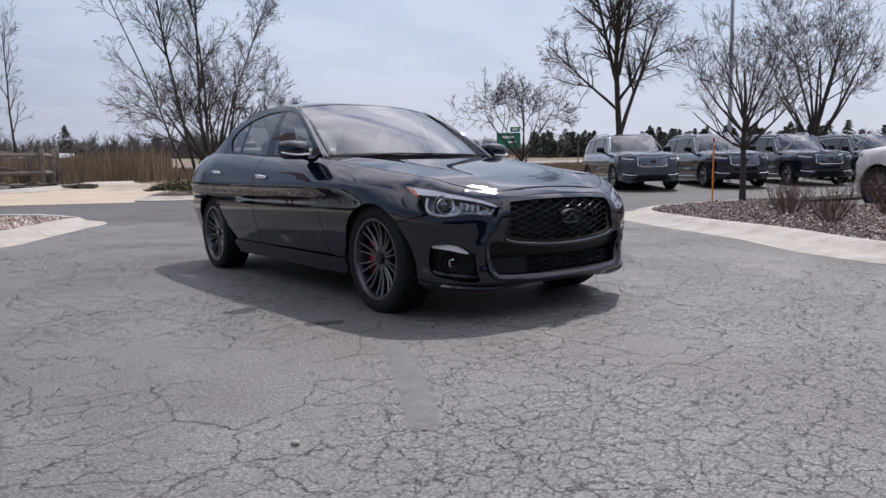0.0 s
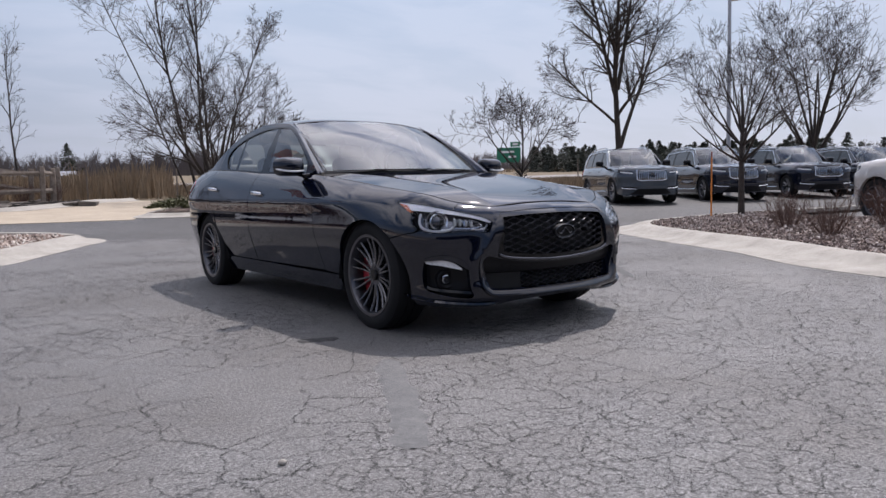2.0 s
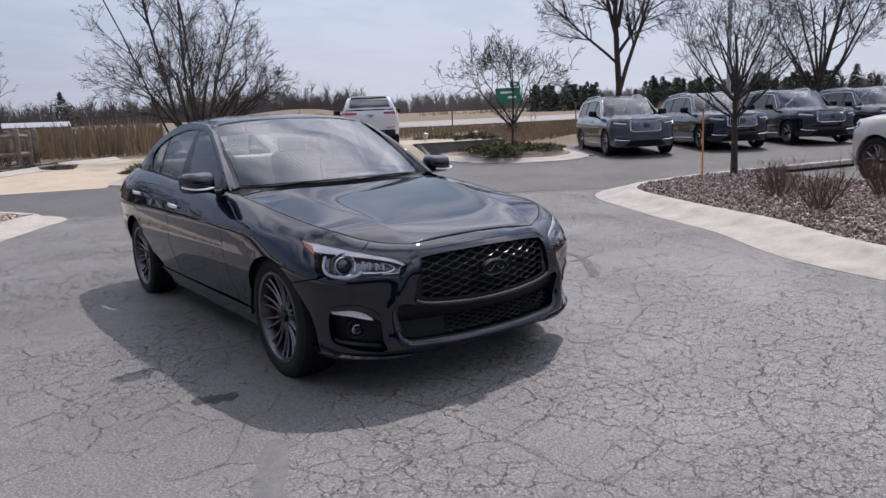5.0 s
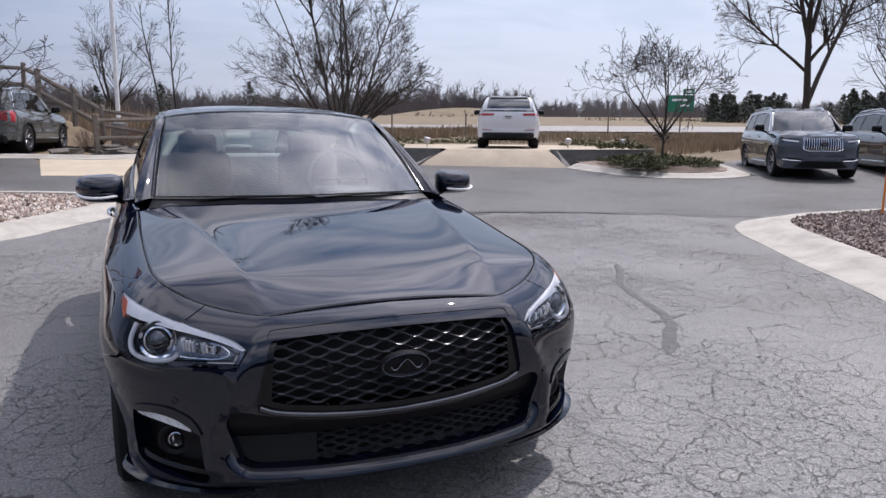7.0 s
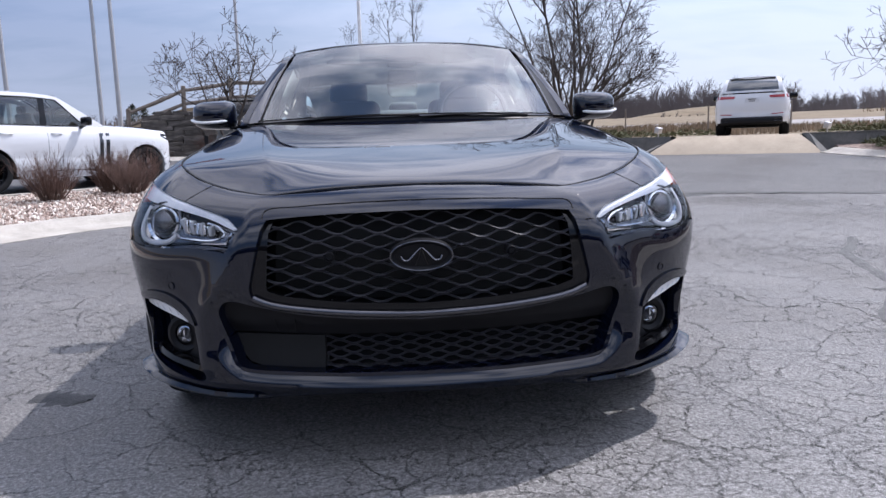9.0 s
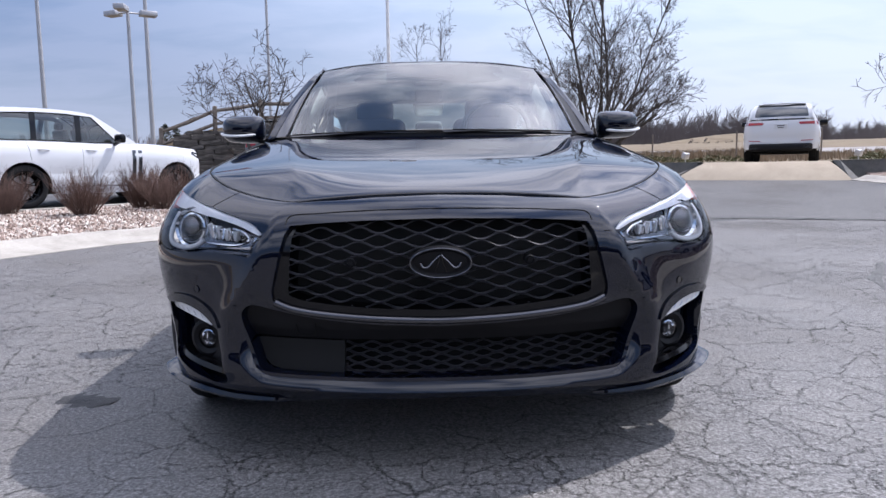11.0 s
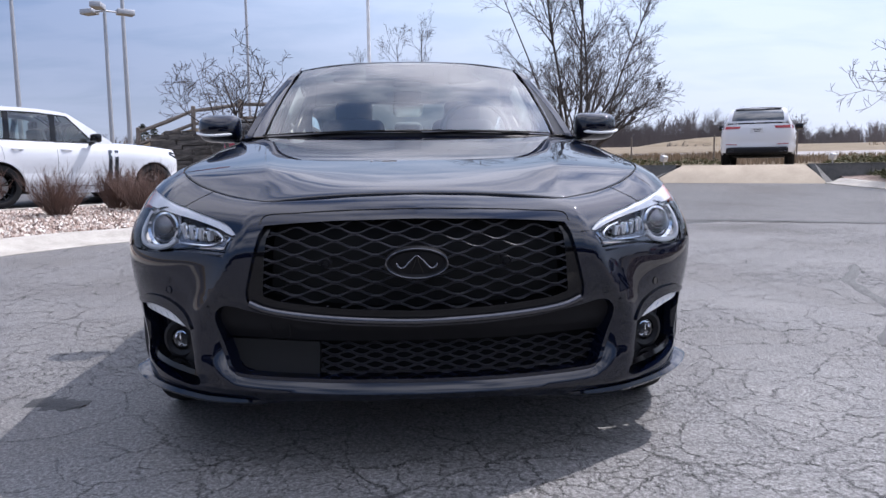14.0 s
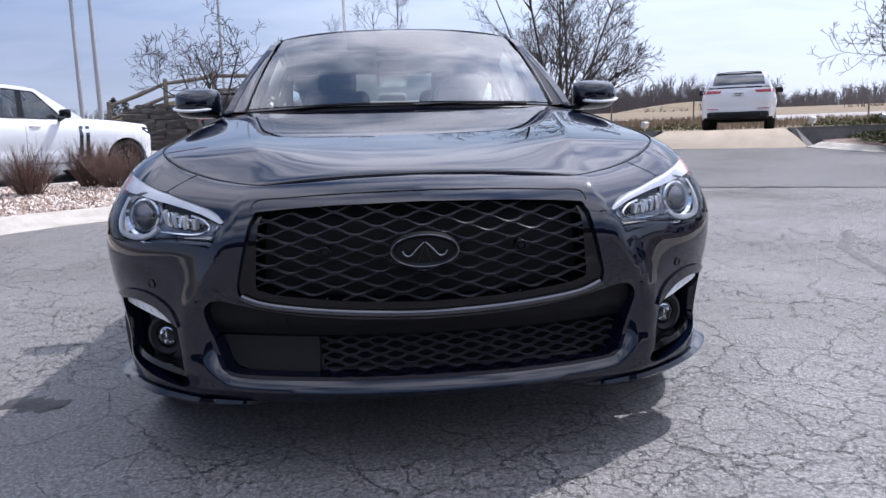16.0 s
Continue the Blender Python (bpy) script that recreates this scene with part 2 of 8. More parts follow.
def paint(name, color, flake=0.0, rough=0.25):
    m, nt, b = nodes_of(name)
    nz = link_noise(nt, 900.0, 2.0)
    nt.links.new(ramp(nt, nz.outputs["Fac"], [(0.35, [c * (1 - flake) for c in color]), (0.7, [min(1, c * (1 + flake)) for c in color])]).outputs[0], b.inputs["Base Color"])
    b.inputs["Roughness"].default_value = rough
    b.inputs["Metallic"].default_value = 0.15 if flake else 0.0
    b.inputs["Coat Weight"].default_value, b.inputs["Coat Roughness"].default_value, b.inputs["Coat IOR"].default_value = 1.0, 0.015, 1.60
    b.inputs["Specular IOR Level"].default_value = 0.15 if flake else 0.0
    return m


M_PAINT = paint("black_car_paint", (0.0020, 0.0036, 0.0108), 0.0, 0.22)
M_GLOSS = plain("gloss_black_plastic", (0.004, 0.004, 0.005), 0.08, spec=0.35)
M_SATIN = plain("satin_black_plastic", (0.006, 0.006, 0.0075), 0.42, bump=0.05, bump_scale=400, spec=0.2)
M_MATT = plain("matt_black_plastic", (0.016, 0.016, 0.017), 0.7, bump=0.2, bump_scale=300)
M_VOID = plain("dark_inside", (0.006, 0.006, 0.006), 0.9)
M_RUBBER = plain("tyre_rubber", (0.010, 0.010, 0.011), 0.8, bump=0.15, bump_scale=150, spec=0.25)
M_CHROME = plain("chrome", (0.75, 0.76, 0.78), 0.08, 1.0, vary=0.03)
M_DARKCHROME = plain("dark_chrome", (0.12, 0.12, 0.13), 0.15, 1.0, vary=0.05)
M_ALLOY = plain("gunmetal_alloy", (0.10, 0.10, 0.11), 0.28, 0.9, vary=0.1)
M_SILVER = plain("silver_alloy", (0.5, 0.5, 0.52), 0.3, 0.9, vary=0.08)
M_BAR = plain("dark_satin_grille", (0.034, 0.034, 0.040), 0.30, spec=0.6)
M_SPOKE = plain("machined_gunmetal_spoke", (0.15, 0.15, 0.16), 0.25, 0.9, vary=0.08)
M_BOWL = plain("lamp_bowl_chrome", (0.46, 0.465, 0.49), 0.18, 1.0, vary=0.05)
M_LAMPDARK = plain("lamp_bowl_smoked", (0.15, 0.155, 0.17), 0.20, 1.0, vary=0.1)
M_STEEL = plain("brake_steel", (0.28, 0.28, 0.28), 0.35, 1.0)
M_RED = plain("red_caliper_paint", (0.45, 0.015, 0.03), 0.35, coat=0.5)
M_GLASS = glass_pane("window_glass", (0.62, 0.68, 0.66), 1.0, 1.9)
M_CLEAR = glass_pane("clear_rear_glass", (0.88, 0.97, 0.97), 1.0, 1.45)
M_SCREEN = glass_pane("tinted_windscreen_glass", (0.72, 0.90, 0.88), 1.0, 1.85)
M_PRIVACY = glass_pane("privacy_glass", (0.12, 0.13, 0.13))
M_LENS = glass_pane("lamp_lens", (0.95, 0.96, 0.98), 0.9, 1.3)
M_AMBER = plain("amber_reflector", (0.55, 0.10, 0.02), 0.2, coat=0.8)
M_REDLENS = plain("red_lamp_lens", (0.32, 0.008, 0.012), 0.12, coat=1.0)
M_LAMPWHITE = plain("clear_lamp_insert", (0.78, 0.78, 0.78), 0.30, 0.0, coat=0.6)
M_SEAT = plain("grey_beige_leather", (0.13, 0.12, 0.11), 0.55, bump=0.1, bump_scale=80)
M_DASH = plain("dark_dashboard", (0.02, 0.02, 0.021), 0.6, bump=0.1, bump_scale=200)


# ---- shape of the saloon car: a wrap-round side surface addressed by (s, z) ----
def smooth_table(points):
    """A smooth curve through (x, y) pairs that does not overshoot."""
    px, py = [p[0] for p in points], [p[1] for p in points]
    n = len(px)
    d = [(py[i + 1] - py[i]) / (px[i + 1] - px[i]) for i in range(n - 1)]
    m = [d[0]] + [0.0 if d[i - 1] * d[i] <= 0 else 2 * d[i - 1] * d[i] / (d[i - 1] + d[i]) for i in range(1, n - 1)] + [d[-1]]

    def f(x):
        if x <= px[0]:
            return py[0]
        if x >= px[-1]:
            return py[-1]
        i, hi = 0, n - 1
        while hi - i > 1:
            mid = (i + hi) // 2
            i, hi = (mid, hi) if px[mid] <= x else (i, mid)
        w = px[i + 1] - px[i]
        t = (x - px[i]) / w
        return (py[i] * (1 + 2 * t) * (1 - t) ** 2 + m[i] * w * t * (1 - t) ** 2
                + py[i + 1] * t * t * (3 - 2 * t) + m[i + 1] * w * t * t * (t - 1))
    return f


PLAN = [(0, -.815), (.2, -.806), (.4, -.772), (.55, -.728), (.66, -.68), (.75, -.62), (.82, -.54), (.868, -.43), (.893, -.29), (.905, 0),
        (.908, .5), (.908, 1.5), (.908, 2.4), (.912, 2.85), (.898, 3.1), (.865, 3.35), (.80, 3.52), (.70, 3.62), (.5, 3.69), (.25, 3.715), (0, 3.72)]


def dense_curve(points, n=12):
    out = []
    k = len(points)
    for i in range(k - 1):
        p0, p1, p2, p3 = points[max(i - 1, 0)], points[i], points[i + 1], points[min(i + 2, k - 1)]
        for j in range(n):
            t = j / n
            out.append(tuple(0.5 * (2 * b + (c - a) * t + (2 * a - 5 * b + 4 * c - d) * t * t + (3 * b - a - 3 * c + d) * t ** 3)
                             for a, b, c, d in zip(p0, p1, p2, p3)))
    return out + [tuple(points[-1])]


PLAN_D = dense_curve(PLAN)
PLAN_S = [0.0]
for q0, q1 in zip(PLAN_D, PLAN_D[1:]):
    PLAN_S.append(PLAN_S[-1] + math.hypot(q1[0] - q0[0], q1[1] - q0[1]))
plan_x, plan_y = smooth_table([(s, q[0]) for s, q in zip(PLAN_S, PLAN_D)]), smooth_table([(s, q[1]) for s, q in zip(PLAN_S, PLAN_D)])


def sx(x):
    """Perimeter place of the front end at half width x."""
    return next(s + (x - q[0]) / max(r[0] - q[0], 1e-6) * (s1 - s) for s, s1, q, r in zip(PLAN_S, PLAN_S[1:], PLAN_D, PLAN_D[1:]) if r[0] >= x)


def sy(y):
    """Perimeter place of the side at length y."""
    return next(s + (y - q[1]) / max(r[1] - q[1], 1e-6) * (s1 - s) for s, s1, q, r in zip(PLAN_S, PLAN_S[1:], PLAN_D, PLAN_D[1:]) if r[1] >= y)


top_z = smooth_table([(0, .749), (sx(.25), .742), (sx(.41), .734), (sx(.54), .745), (sx(.66), .766), (sx(.75), .787), (sx(.82), .805), (sy(-.28), .835), (sy(0), .867),
                      (sy(.3), .906), (sy(.6), .942), (sy(.8), .962), (sy(1.7), 1.0), (sy(2.6), 1.055), (sy(3.0), 1.065), (sy(3.3), 1.055), (sy(3.6), 1.03), (sy(3.70), 1.02)])
top_in = smooth_table([(0, .135), (sx(.25), .125), (sx(.41), .100), (sx(.54), .125), (sx(.66), .15), (sx(.75), .165), (sx(.82), .17), (sy(-.28), .17), (sy(0), .165),
                       (sy(.3), .155), (sy(.6), .15), (sy(.8), .135), (sy(1.7), .118), (sy(2.6), .125), (sy(3.0), .15), (sy(3.4), .16), (sy(3.70), .10)])
bend_z = smooth_table([(0, .60), (sx(.5), .58), (sx(.75), .555), (sy(-.2), .62), (sy(.2), .69), (sy(2.5), .72), (sy(3.70), .80)])
low_front = smooth_table([(.15, .07), (.20, .03), (.235, .004), (.27, .006), (.33, .018), (.42, .012), (.50, .002), (.56, 0.0), (1.2, 0.0)])
low_side = smooth_table([(.15, .135), (.19, .118), (.24, .100), (.30, .080), (.38, .057), (.46, .034), (.56, .009), (.65, 0.0), (1.2, 0.0)])
side_share = smooth_table([(0, 0.0), (sx(.55), 0.0), (sy(-.40), .5), (sy(.3), 1.0), (sy(3.3), 1.0), (sy(3.70), .5)])
jaw_s = smooth_table([(.15, .60), (.28, .585), (.36, .60), (.43, .585), (.50, .53), (.58, .49), (.68, .455), (.80, .44)])
jaw_share = smooth_table([(.15, 0.0), (.24, .3), (.32, 1.0), (.50, 1.0), (.62, .6), (.70, .2), (.78, 0.0), (1.2, 0.0)])


def shell(s, z, d=0.0):
    """The point of the body's skin at perimeter s (negative: the car's right side) and height z, d metres inwards."""
    side, s = (1 if s >= 0 else -1), abs(s)
    e = 0.004
    tx, ty = plan_x(s + e) - plan_x(s - e if s > e else 0), plan_y(s + e) - plan_y(s - e if s > e else 0)
    if s < e:
        tx, ty = 1.0, 0.0
    ln = math.hypot(tx, ty)
    nx, ny = -ty / ln, tx / ln
    k = side_share(s)
    inset = low_front(z) * (1 - k) + low_side(z) * k
    inset += k * (0.008 * math.exp(-((z - 0.69) / 0.06) ** 2) - 0.007 * math.exp(-((z - 0.785) / 0.035) ** 2))
    inset -= 0.027 * jaw_share(z) * math.exp(-math.sqrt(((s - jaw_s(z)) / 0.05) ** 2 + 0.09) + 0.3)
    z0, zt = bend_z(s), top_z(s)
    t = (z - z0) / (zt - z0)
    if t > 0:
        r = min(t, 1.02)
        inset += top_in(s) * (0.40 * r * r + 0.60 * (1 - math.sqrt(max(0.0, 1 - 0.93 * r * r))) / 0.735)
    inset += d
    return (side * (plan_x(s) + nx * inset), plan_y(s) + ny * inset, z)


# ---- ground, kerbs, road ----
def ground_mat(name, stops, scale, rough=0.9, bump=0.4, bump_scale=40.0, fine=None):
    m, nt, b = nodes_of(name)
    nz = link_noise(nt, scale, 8.0, 0.7)
    col = ramp(nt, nz.outputs["Fac"], stops)
    n2 = link_noise(nt, fine or bump_scale, 6.0, 0.7)
    mix = nt.nodes.new("ShaderNodeMixRGB")
    mix.blend_type, mix.inputs[0].default_value = "OVERLAY", 0.55
    nt.links.new(col.outputs[0], mix.inputs[1])
    nt.links.new(n2.outputs["Fac"], mix.inputs[2])
    nt.links.new(mix.outputs[0], b.inputs["Base Color"])
    b.inputs["Roughness"].default_value = rough
    b.inputs["Specular IOR Level"].default_value = 0.3
    bp = nt.nodes.new("ShaderNodeBump")
    bp.inputs["Strength"].default_value, bp.inputs["Distance"].default_value = bump, 0.02
    nt.links.new(n2.outputs["Fac"], bp.inputs["Height"])
    nt.links.new(bp.outputs[0], b.inputs["Normal"])
    return m


def asphalt_mat(name, base, cracks):
    """Asphalt: aggregate speckle, broad stains, and for the old lot a net of cracks at two sizes."""
    m, nt, b = nodes_of(name)
    N, L = nt.nodes, nt.links
    tc = N.new("ShaderNodeTexCoord")
    speck = link_noise(nt, 80.0, 6.0, 0.85)
    stain = link_noise(nt, 0.55, 6.0, 0.62)
    mid = link_noise(nt, 7.0, 6.0, 0.65)
    c1 = ramp(nt, speck.outputs["Fac"], [(0.38, [base * 0.33, base * 0.32, base * 0.31]), (0.50, [base * 0.99, base * 0.96, base * 0.935]), (0.62, [base * 2.38, base * 2.3, base * 2.24])])
    c2 = ramp(nt, stain.outputs["Fac"], [(0.30, (0.72, 0.69, 0.66)), (0.52, (1, 1, 1)), (0.72, (1.18, 1.17, 1.15))])
    c3 = ramp(nt, mid.outputs["Fac"], [(0.3, (0.84, 0.84, 0.85)), (0.7, (1.12, 1.12, 1.12))])

    def mul(x, y, kind="MULTIPLY"):
        mx = N.new("ShaderNodeMixRGB")
        mx.blend_type, mx.inputs[0].default_value = kind, 1.0
        L.new(x, mx.inputs[1])
        L.new(y, mx.inputs[2])
        return mx.outputs[0]
    col = mul(mul(c1.outputs[0], c2.outputs[0]), c3.outputs[0])
    height = speck.outputs["Fac"]
    bp = N.new("ShaderNodeBump")
    bp.inputs["Strength"].default_value, bp.inputs["Distance"].default_value = 0.8, 0.008
    L.new(height, bp.inputs["Height"])
    last = bp
    if cracks:
        warp = link_noise(nt, 7.0, 8.0, 0.72)
        broken = link_noise(nt, 4.5, 5.0, 0.6)
        add = N.new("ShaderNodeVectorMath")
        add.operation = "MULTIPLY_ADD"
        L.new(warp.outputs["Color"], add.inputs[0])
        add.inputs[1].default_value = (0.17, 0.17, 0.0)
        L.new(tc.outputs["Object"], add.inputs[2])
        flat = N.new("ShaderNodeVectorMath")
        flat.operation = "MULTIPLY"
        flat.inputs[1].default_value = (1, 1, 0)
        L.new(add.outputs[0], flat.inputs[0])
        patchy = link_noise(nt, 0.7, 3.0, 0.5)
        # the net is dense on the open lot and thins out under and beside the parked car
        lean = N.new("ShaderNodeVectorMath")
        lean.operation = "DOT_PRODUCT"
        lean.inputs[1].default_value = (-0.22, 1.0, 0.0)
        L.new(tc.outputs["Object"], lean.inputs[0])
        ease = N.new("ShaderNodeMapRange")
        for key, val in (("From Min", -2.1), ("From Max", -0.8), ("To Min", 0.08), ("To Max", -0.11)):
            ease.inputs[key].default_value = val
        L.new(lean.outputs["Value"], ease.inputs["Value"])
        # base tone drops from 1.10 to 0.86 along the same lean, towards +y
        lot_tone = N.new("ShaderNodeMapRange")
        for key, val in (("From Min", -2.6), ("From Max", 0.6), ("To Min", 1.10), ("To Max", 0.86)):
            lot_tone.inputs[key].default_value = val
        L.new(lean.outputs["Value"], lot_tone.inputs["Value"])
        col = mul(col, lot_tone.outputs[0])
        net = N.new("ShaderNodeMath")
        net.operation = "ADD"
        L.new(patchy.outputs["Fac"], net.inputs[0])
        L.new(ease.outputs[0], net.inputs[1])
        for sc, wid, dark, lo, hi in ((7.5, 0.017, 0.02, 0.35, 0.46), (2.3, 0.0075, 0.02, 0.28, 0.40), (15.0, 0.032, 0.06, 0.46, 0.55)):
            vo = N.new("ShaderNodeTexVoronoi")
            vo.feature, vo.voronoi_dimensions = "DISTANCE_TO_EDGE", "2D"
            vo.inputs["Scale"].default_value, vo.inputs["Randomness"].default_value = sc, 1.0
            L.new(flat.outputs[0], vo.inputs["Vector"])
            thin = N.new("ShaderNodeMath")
            thin.operation = "DIVIDE"
            L.new(vo.outputs["Distance"], thin.inputs[0])
            vary_w = ramp(nt, mid.outputs["Fac"], [(0.30, (0.25, 0.25, 0.25)), (0.72, (1.7, 1.7, 1.7, 1))])
            L.new(vary_w.outputs[0], thin.inputs[1])
            line = ramp(nt, thin.outputs[0], [(0.0, (0, 0, 0)), (wid, (1, 1, 1))])
            gaps = N.new("ShaderNodeMath")
            gaps.operation, gaps.inputs[1].default_value = "MULTIPLY_ADD", 0.45
            L.new(broken.outputs["Fac"], gaps.inputs[0])
            L.new(net.outputs[0], gaps.inputs[2])
            mask = ramp(nt, gaps.outputs[0], [(lo + 0.20, (0, 0, 0)), (hi + 0.18, (1, 1, 1))])
            inv = N.new("ShaderNodeMixRGB")
            inv.inputs[2].default_value = (1, 1, 1, 1)
            # where the mask is dark the surface stays whole
            L.new(mask.outputs[0], inv.inputs[0])
            inv.inputs[1].default_value = (1, 1, 1, 1)
            L.new(line.outputs[0], inv.inputs[2])
            tone = ramp(nt, inv.outputs[0], [(0.0, (dark, dark, dark)), (1.0, (1, 1, 1))])
            col = mul(col, tone.outputs[0])
            b2 = N.new("ShaderNodeBump")
            b2.inputs["Strength"].default_value, b2.inputs["Distance"].default_value = 0.8, 0.012
            L.new(inv.outputs[0], b2.inputs["Height"])
            L.new(last.outputs[0], b2.inputs["Normal"])
            last = b2
    L.new(col, b.inputs["Base Color"])
    rr = ramp(nt, mid.outputs["Fac"], [(0.3, (0.48, 0.48, 0.48)), (0.7, (0.62, 0.62, 0.62))])
    L.new(rr.outputs[0], b.inputs["Roughness"])
    lw = N.new("ShaderNodeLayerWeight")
    sheen = ramp(nt, lw.outputs["Facing"], [(0.50, (0.85, 0.85, 0.85)), (0.90, (0.12, 0.12, 0.12))])
    L.new(sheen.outputs[0], b.inputs["Specular IOR Level"])
    L.new(last.outputs[0], b.inputs["Normal"])
    return m


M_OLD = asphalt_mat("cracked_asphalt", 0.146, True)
M_NEW = asphalt_mat("smooth_asphalt", 0.080, False)
M_CONC = ground_mat("pale_concrete", [(0.25, (0.22, 0.20, 0.172)), (0.5, (0.33, 0.308, 0.272)), (0.75, (0.41, 0.383, 0.342))], 3.0, 0.85, 0.15, 120.0)
M_TANCONC = ground_mat("tan_concrete", [(0.25, (0.30, 0.25, 0.19)), (0.75, (0.44, 0.37, 0.28))], 1.5, 0.85, 0.15, 90.0)
M_GREYCONC = ground_mat("grey_wall_concrete", [(0.25, (0.10, 0.10, 0.095)), (0.75, (0.20, 0.19, 0.175))], 4.0, 0.9, 0.3, 50.0)
M_MULCH = ground_mat("mulch_bed", [(0.3, (0.12, 0.085, 0.07)), (0.55, (0.26, 0.20, 0.17)), (0.75, (0.38, 0.315, 0.28))], 14.0, 0.95, 0.9, 55.0)
M_GRAVELBED = ground_mat("gravel_bed", [(0.3, (0.22, 0.17, 0.14)), (0.55, (0.40, 0.33, 0.28)), (0.75, (0.56, 0.50, 0.44))], 18.0, 0.95, 0.9, 60.0)
M_FIELD = ground_mat("dry_grass_field", [(0.25, (0.100, 0.076, 0.048)), (0.5, (0.158, 0.122, 0.078)), (0.75, (0.205, 0.165, 0.108))], 0.35, 0.95, 0.6, 9.0)
M_BARK = ground_mat("bare_bark", [(0.3, (0.028, 0.023, 0.020)), (0.7, (0.075, 0.063, 0.055))], 9.0, 0.9, 0.7, 45.0)
M_TWIG = plain("bare_twigs", (0.040, 0.032, 0.029), 0.9, vary=0.3, scale=3.0)
# distance haze is put into both woods colours, more into the second
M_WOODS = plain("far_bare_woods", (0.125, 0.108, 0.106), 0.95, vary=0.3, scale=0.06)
M_WOODS_HAZE = plain("far_bare_woods_hazed", (0.175, 0.155, 0.150), 0.95, vary=0.3, scale=0.06)
M_PINE = plain("pine_needles", (0.060, 0.068, 0.055), 0.9, vary=0.5, scale=0.5)
M_JUNIPER = plain("winter_juniper", (0.070, 0.072, 0.030), 0.9, vary=0.5, scale=5.0)
M_REED = plain("dry_reeds", (0.25, 0.185, 0.120), 0.9, vary=0.4, scale=0.9)
M_WOOD = ground_mat("weathered_wood", [(0.3, (0.13, 0.105, 0.085)), (0.7, (0.26, 0.22, 0.185))], 6.0, 0.9, 0.5, 40.0)
M_STONE = ground_mat("stacked_stone", [(0.25, (0.055, 0.050, 0.046)), (0.5, (0.12, 0.105, 0.092)), (0.8, (0.22, 0.19, 0.165))], 2.2, 0.9, 0.6, 25.0)
M_SHRUB = plain("winter_shrub_twigs", (0.115, 0.070, 0.055), 0.9, vary=0.35, scale=8.0)
M_POLE = plain("galvanised_pole", (0.42, 0.42, 0.43), 0.45, 0.6, vary=0.06)
M_WHITEPOLE = plain("white_pole_paint", (0.75, 0.75, 0.75), 0.4)

# one sheet to the horizon
ticks = [-900, -600, -400, -250, -160, -100, -70, -50] + list(np.arange(-40, 61, 2.0)) + [70, 90, 120, 160, 220, 300, 420, 600, 900]
bm = bmesh.new()
vs = [[bm.verts.new((x, y, land(x, y) - 0.03)) for x in ticks] for y in ticks]
for a in range(len(ticks) - 1):
    for c in range(len(ticks) - 1):
        bm.faces.new((vs[a][c], vs[a][c + 1], vs[a + 1][c + 1], vs[a + 1][c]))
tagged(link_mesh("ground", bm, M_FIELD), "dry tan grass field reaching to the horizon", "ground", kind="structure")


def lay(dz):
    return lambda a, b, d=0.0: (a, b, land(a, b) + dz - d)


def sheet(name, outline, dz, material, label, category, step=1.0, holes=()):
    ob = patch(name, outline, lay(dz), material, None, step=step, holes=holes, skirt=0.02)
    return tagged(ob, label, category, kind="structure")


lot = [(-40, -40), (45, -40), (45, 6.5), (32, 12.0), (20, 15.5), (14.6, 13.6), (13.6, 10.6), (10.3, 12.2), (9.95, 13.9), (6.45, 15.8), (5.6, 14.8), (1.8, 14.1), (-2.6, 14.3), (-3.3, 18.6), (-3.9, 23.4), (-11, 22.6), (-40, 18)]
sheet("road", lot, 0.0, M_NEW, "smooth grey asphalt road and lot", "road", 1.2)
old = [(-14, -16), (14, -16), (14, -2.0), (9, 3.0), (8.05, 5.16), (7.67, 5.50)] + spline([(6.85, 6.32), (6.4, 6.65), (5.76, 7.03), (5.25, 7.18), (4.7, 7.38), (3.8, 7.42), (2.4, 7.95), (0.8, 8.65), (-0.4, 9.4), (-2.2, 10.6)], 3) + [(-9, 8), (-14, 2)]
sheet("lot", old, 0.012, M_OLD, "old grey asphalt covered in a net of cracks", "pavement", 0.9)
M_TAR = ground_mat("dark_tar", [(0.3, (0.020, 0.020, 0.021)), (0.7, (0.055, 0.054, 0.053))], 9.0, 0.6, 0.4, 60.0)
M_FILLDARK = ground_mat("dark_filled_asphalt", [(0.3, (0.055, 0.055, 0.056)), (0.7, (0.11, 0.109, 0.107))], 12.0, 0.75, 0.4, 110.0)
M_FILL = ground_mat("smooth_filled_asphalt", [(0.3, (0.105, 0.105, 0.106)), (0.7, (0.165, 0.163, 0.16))], 12.0, 0.75, 0.4, 110.0)


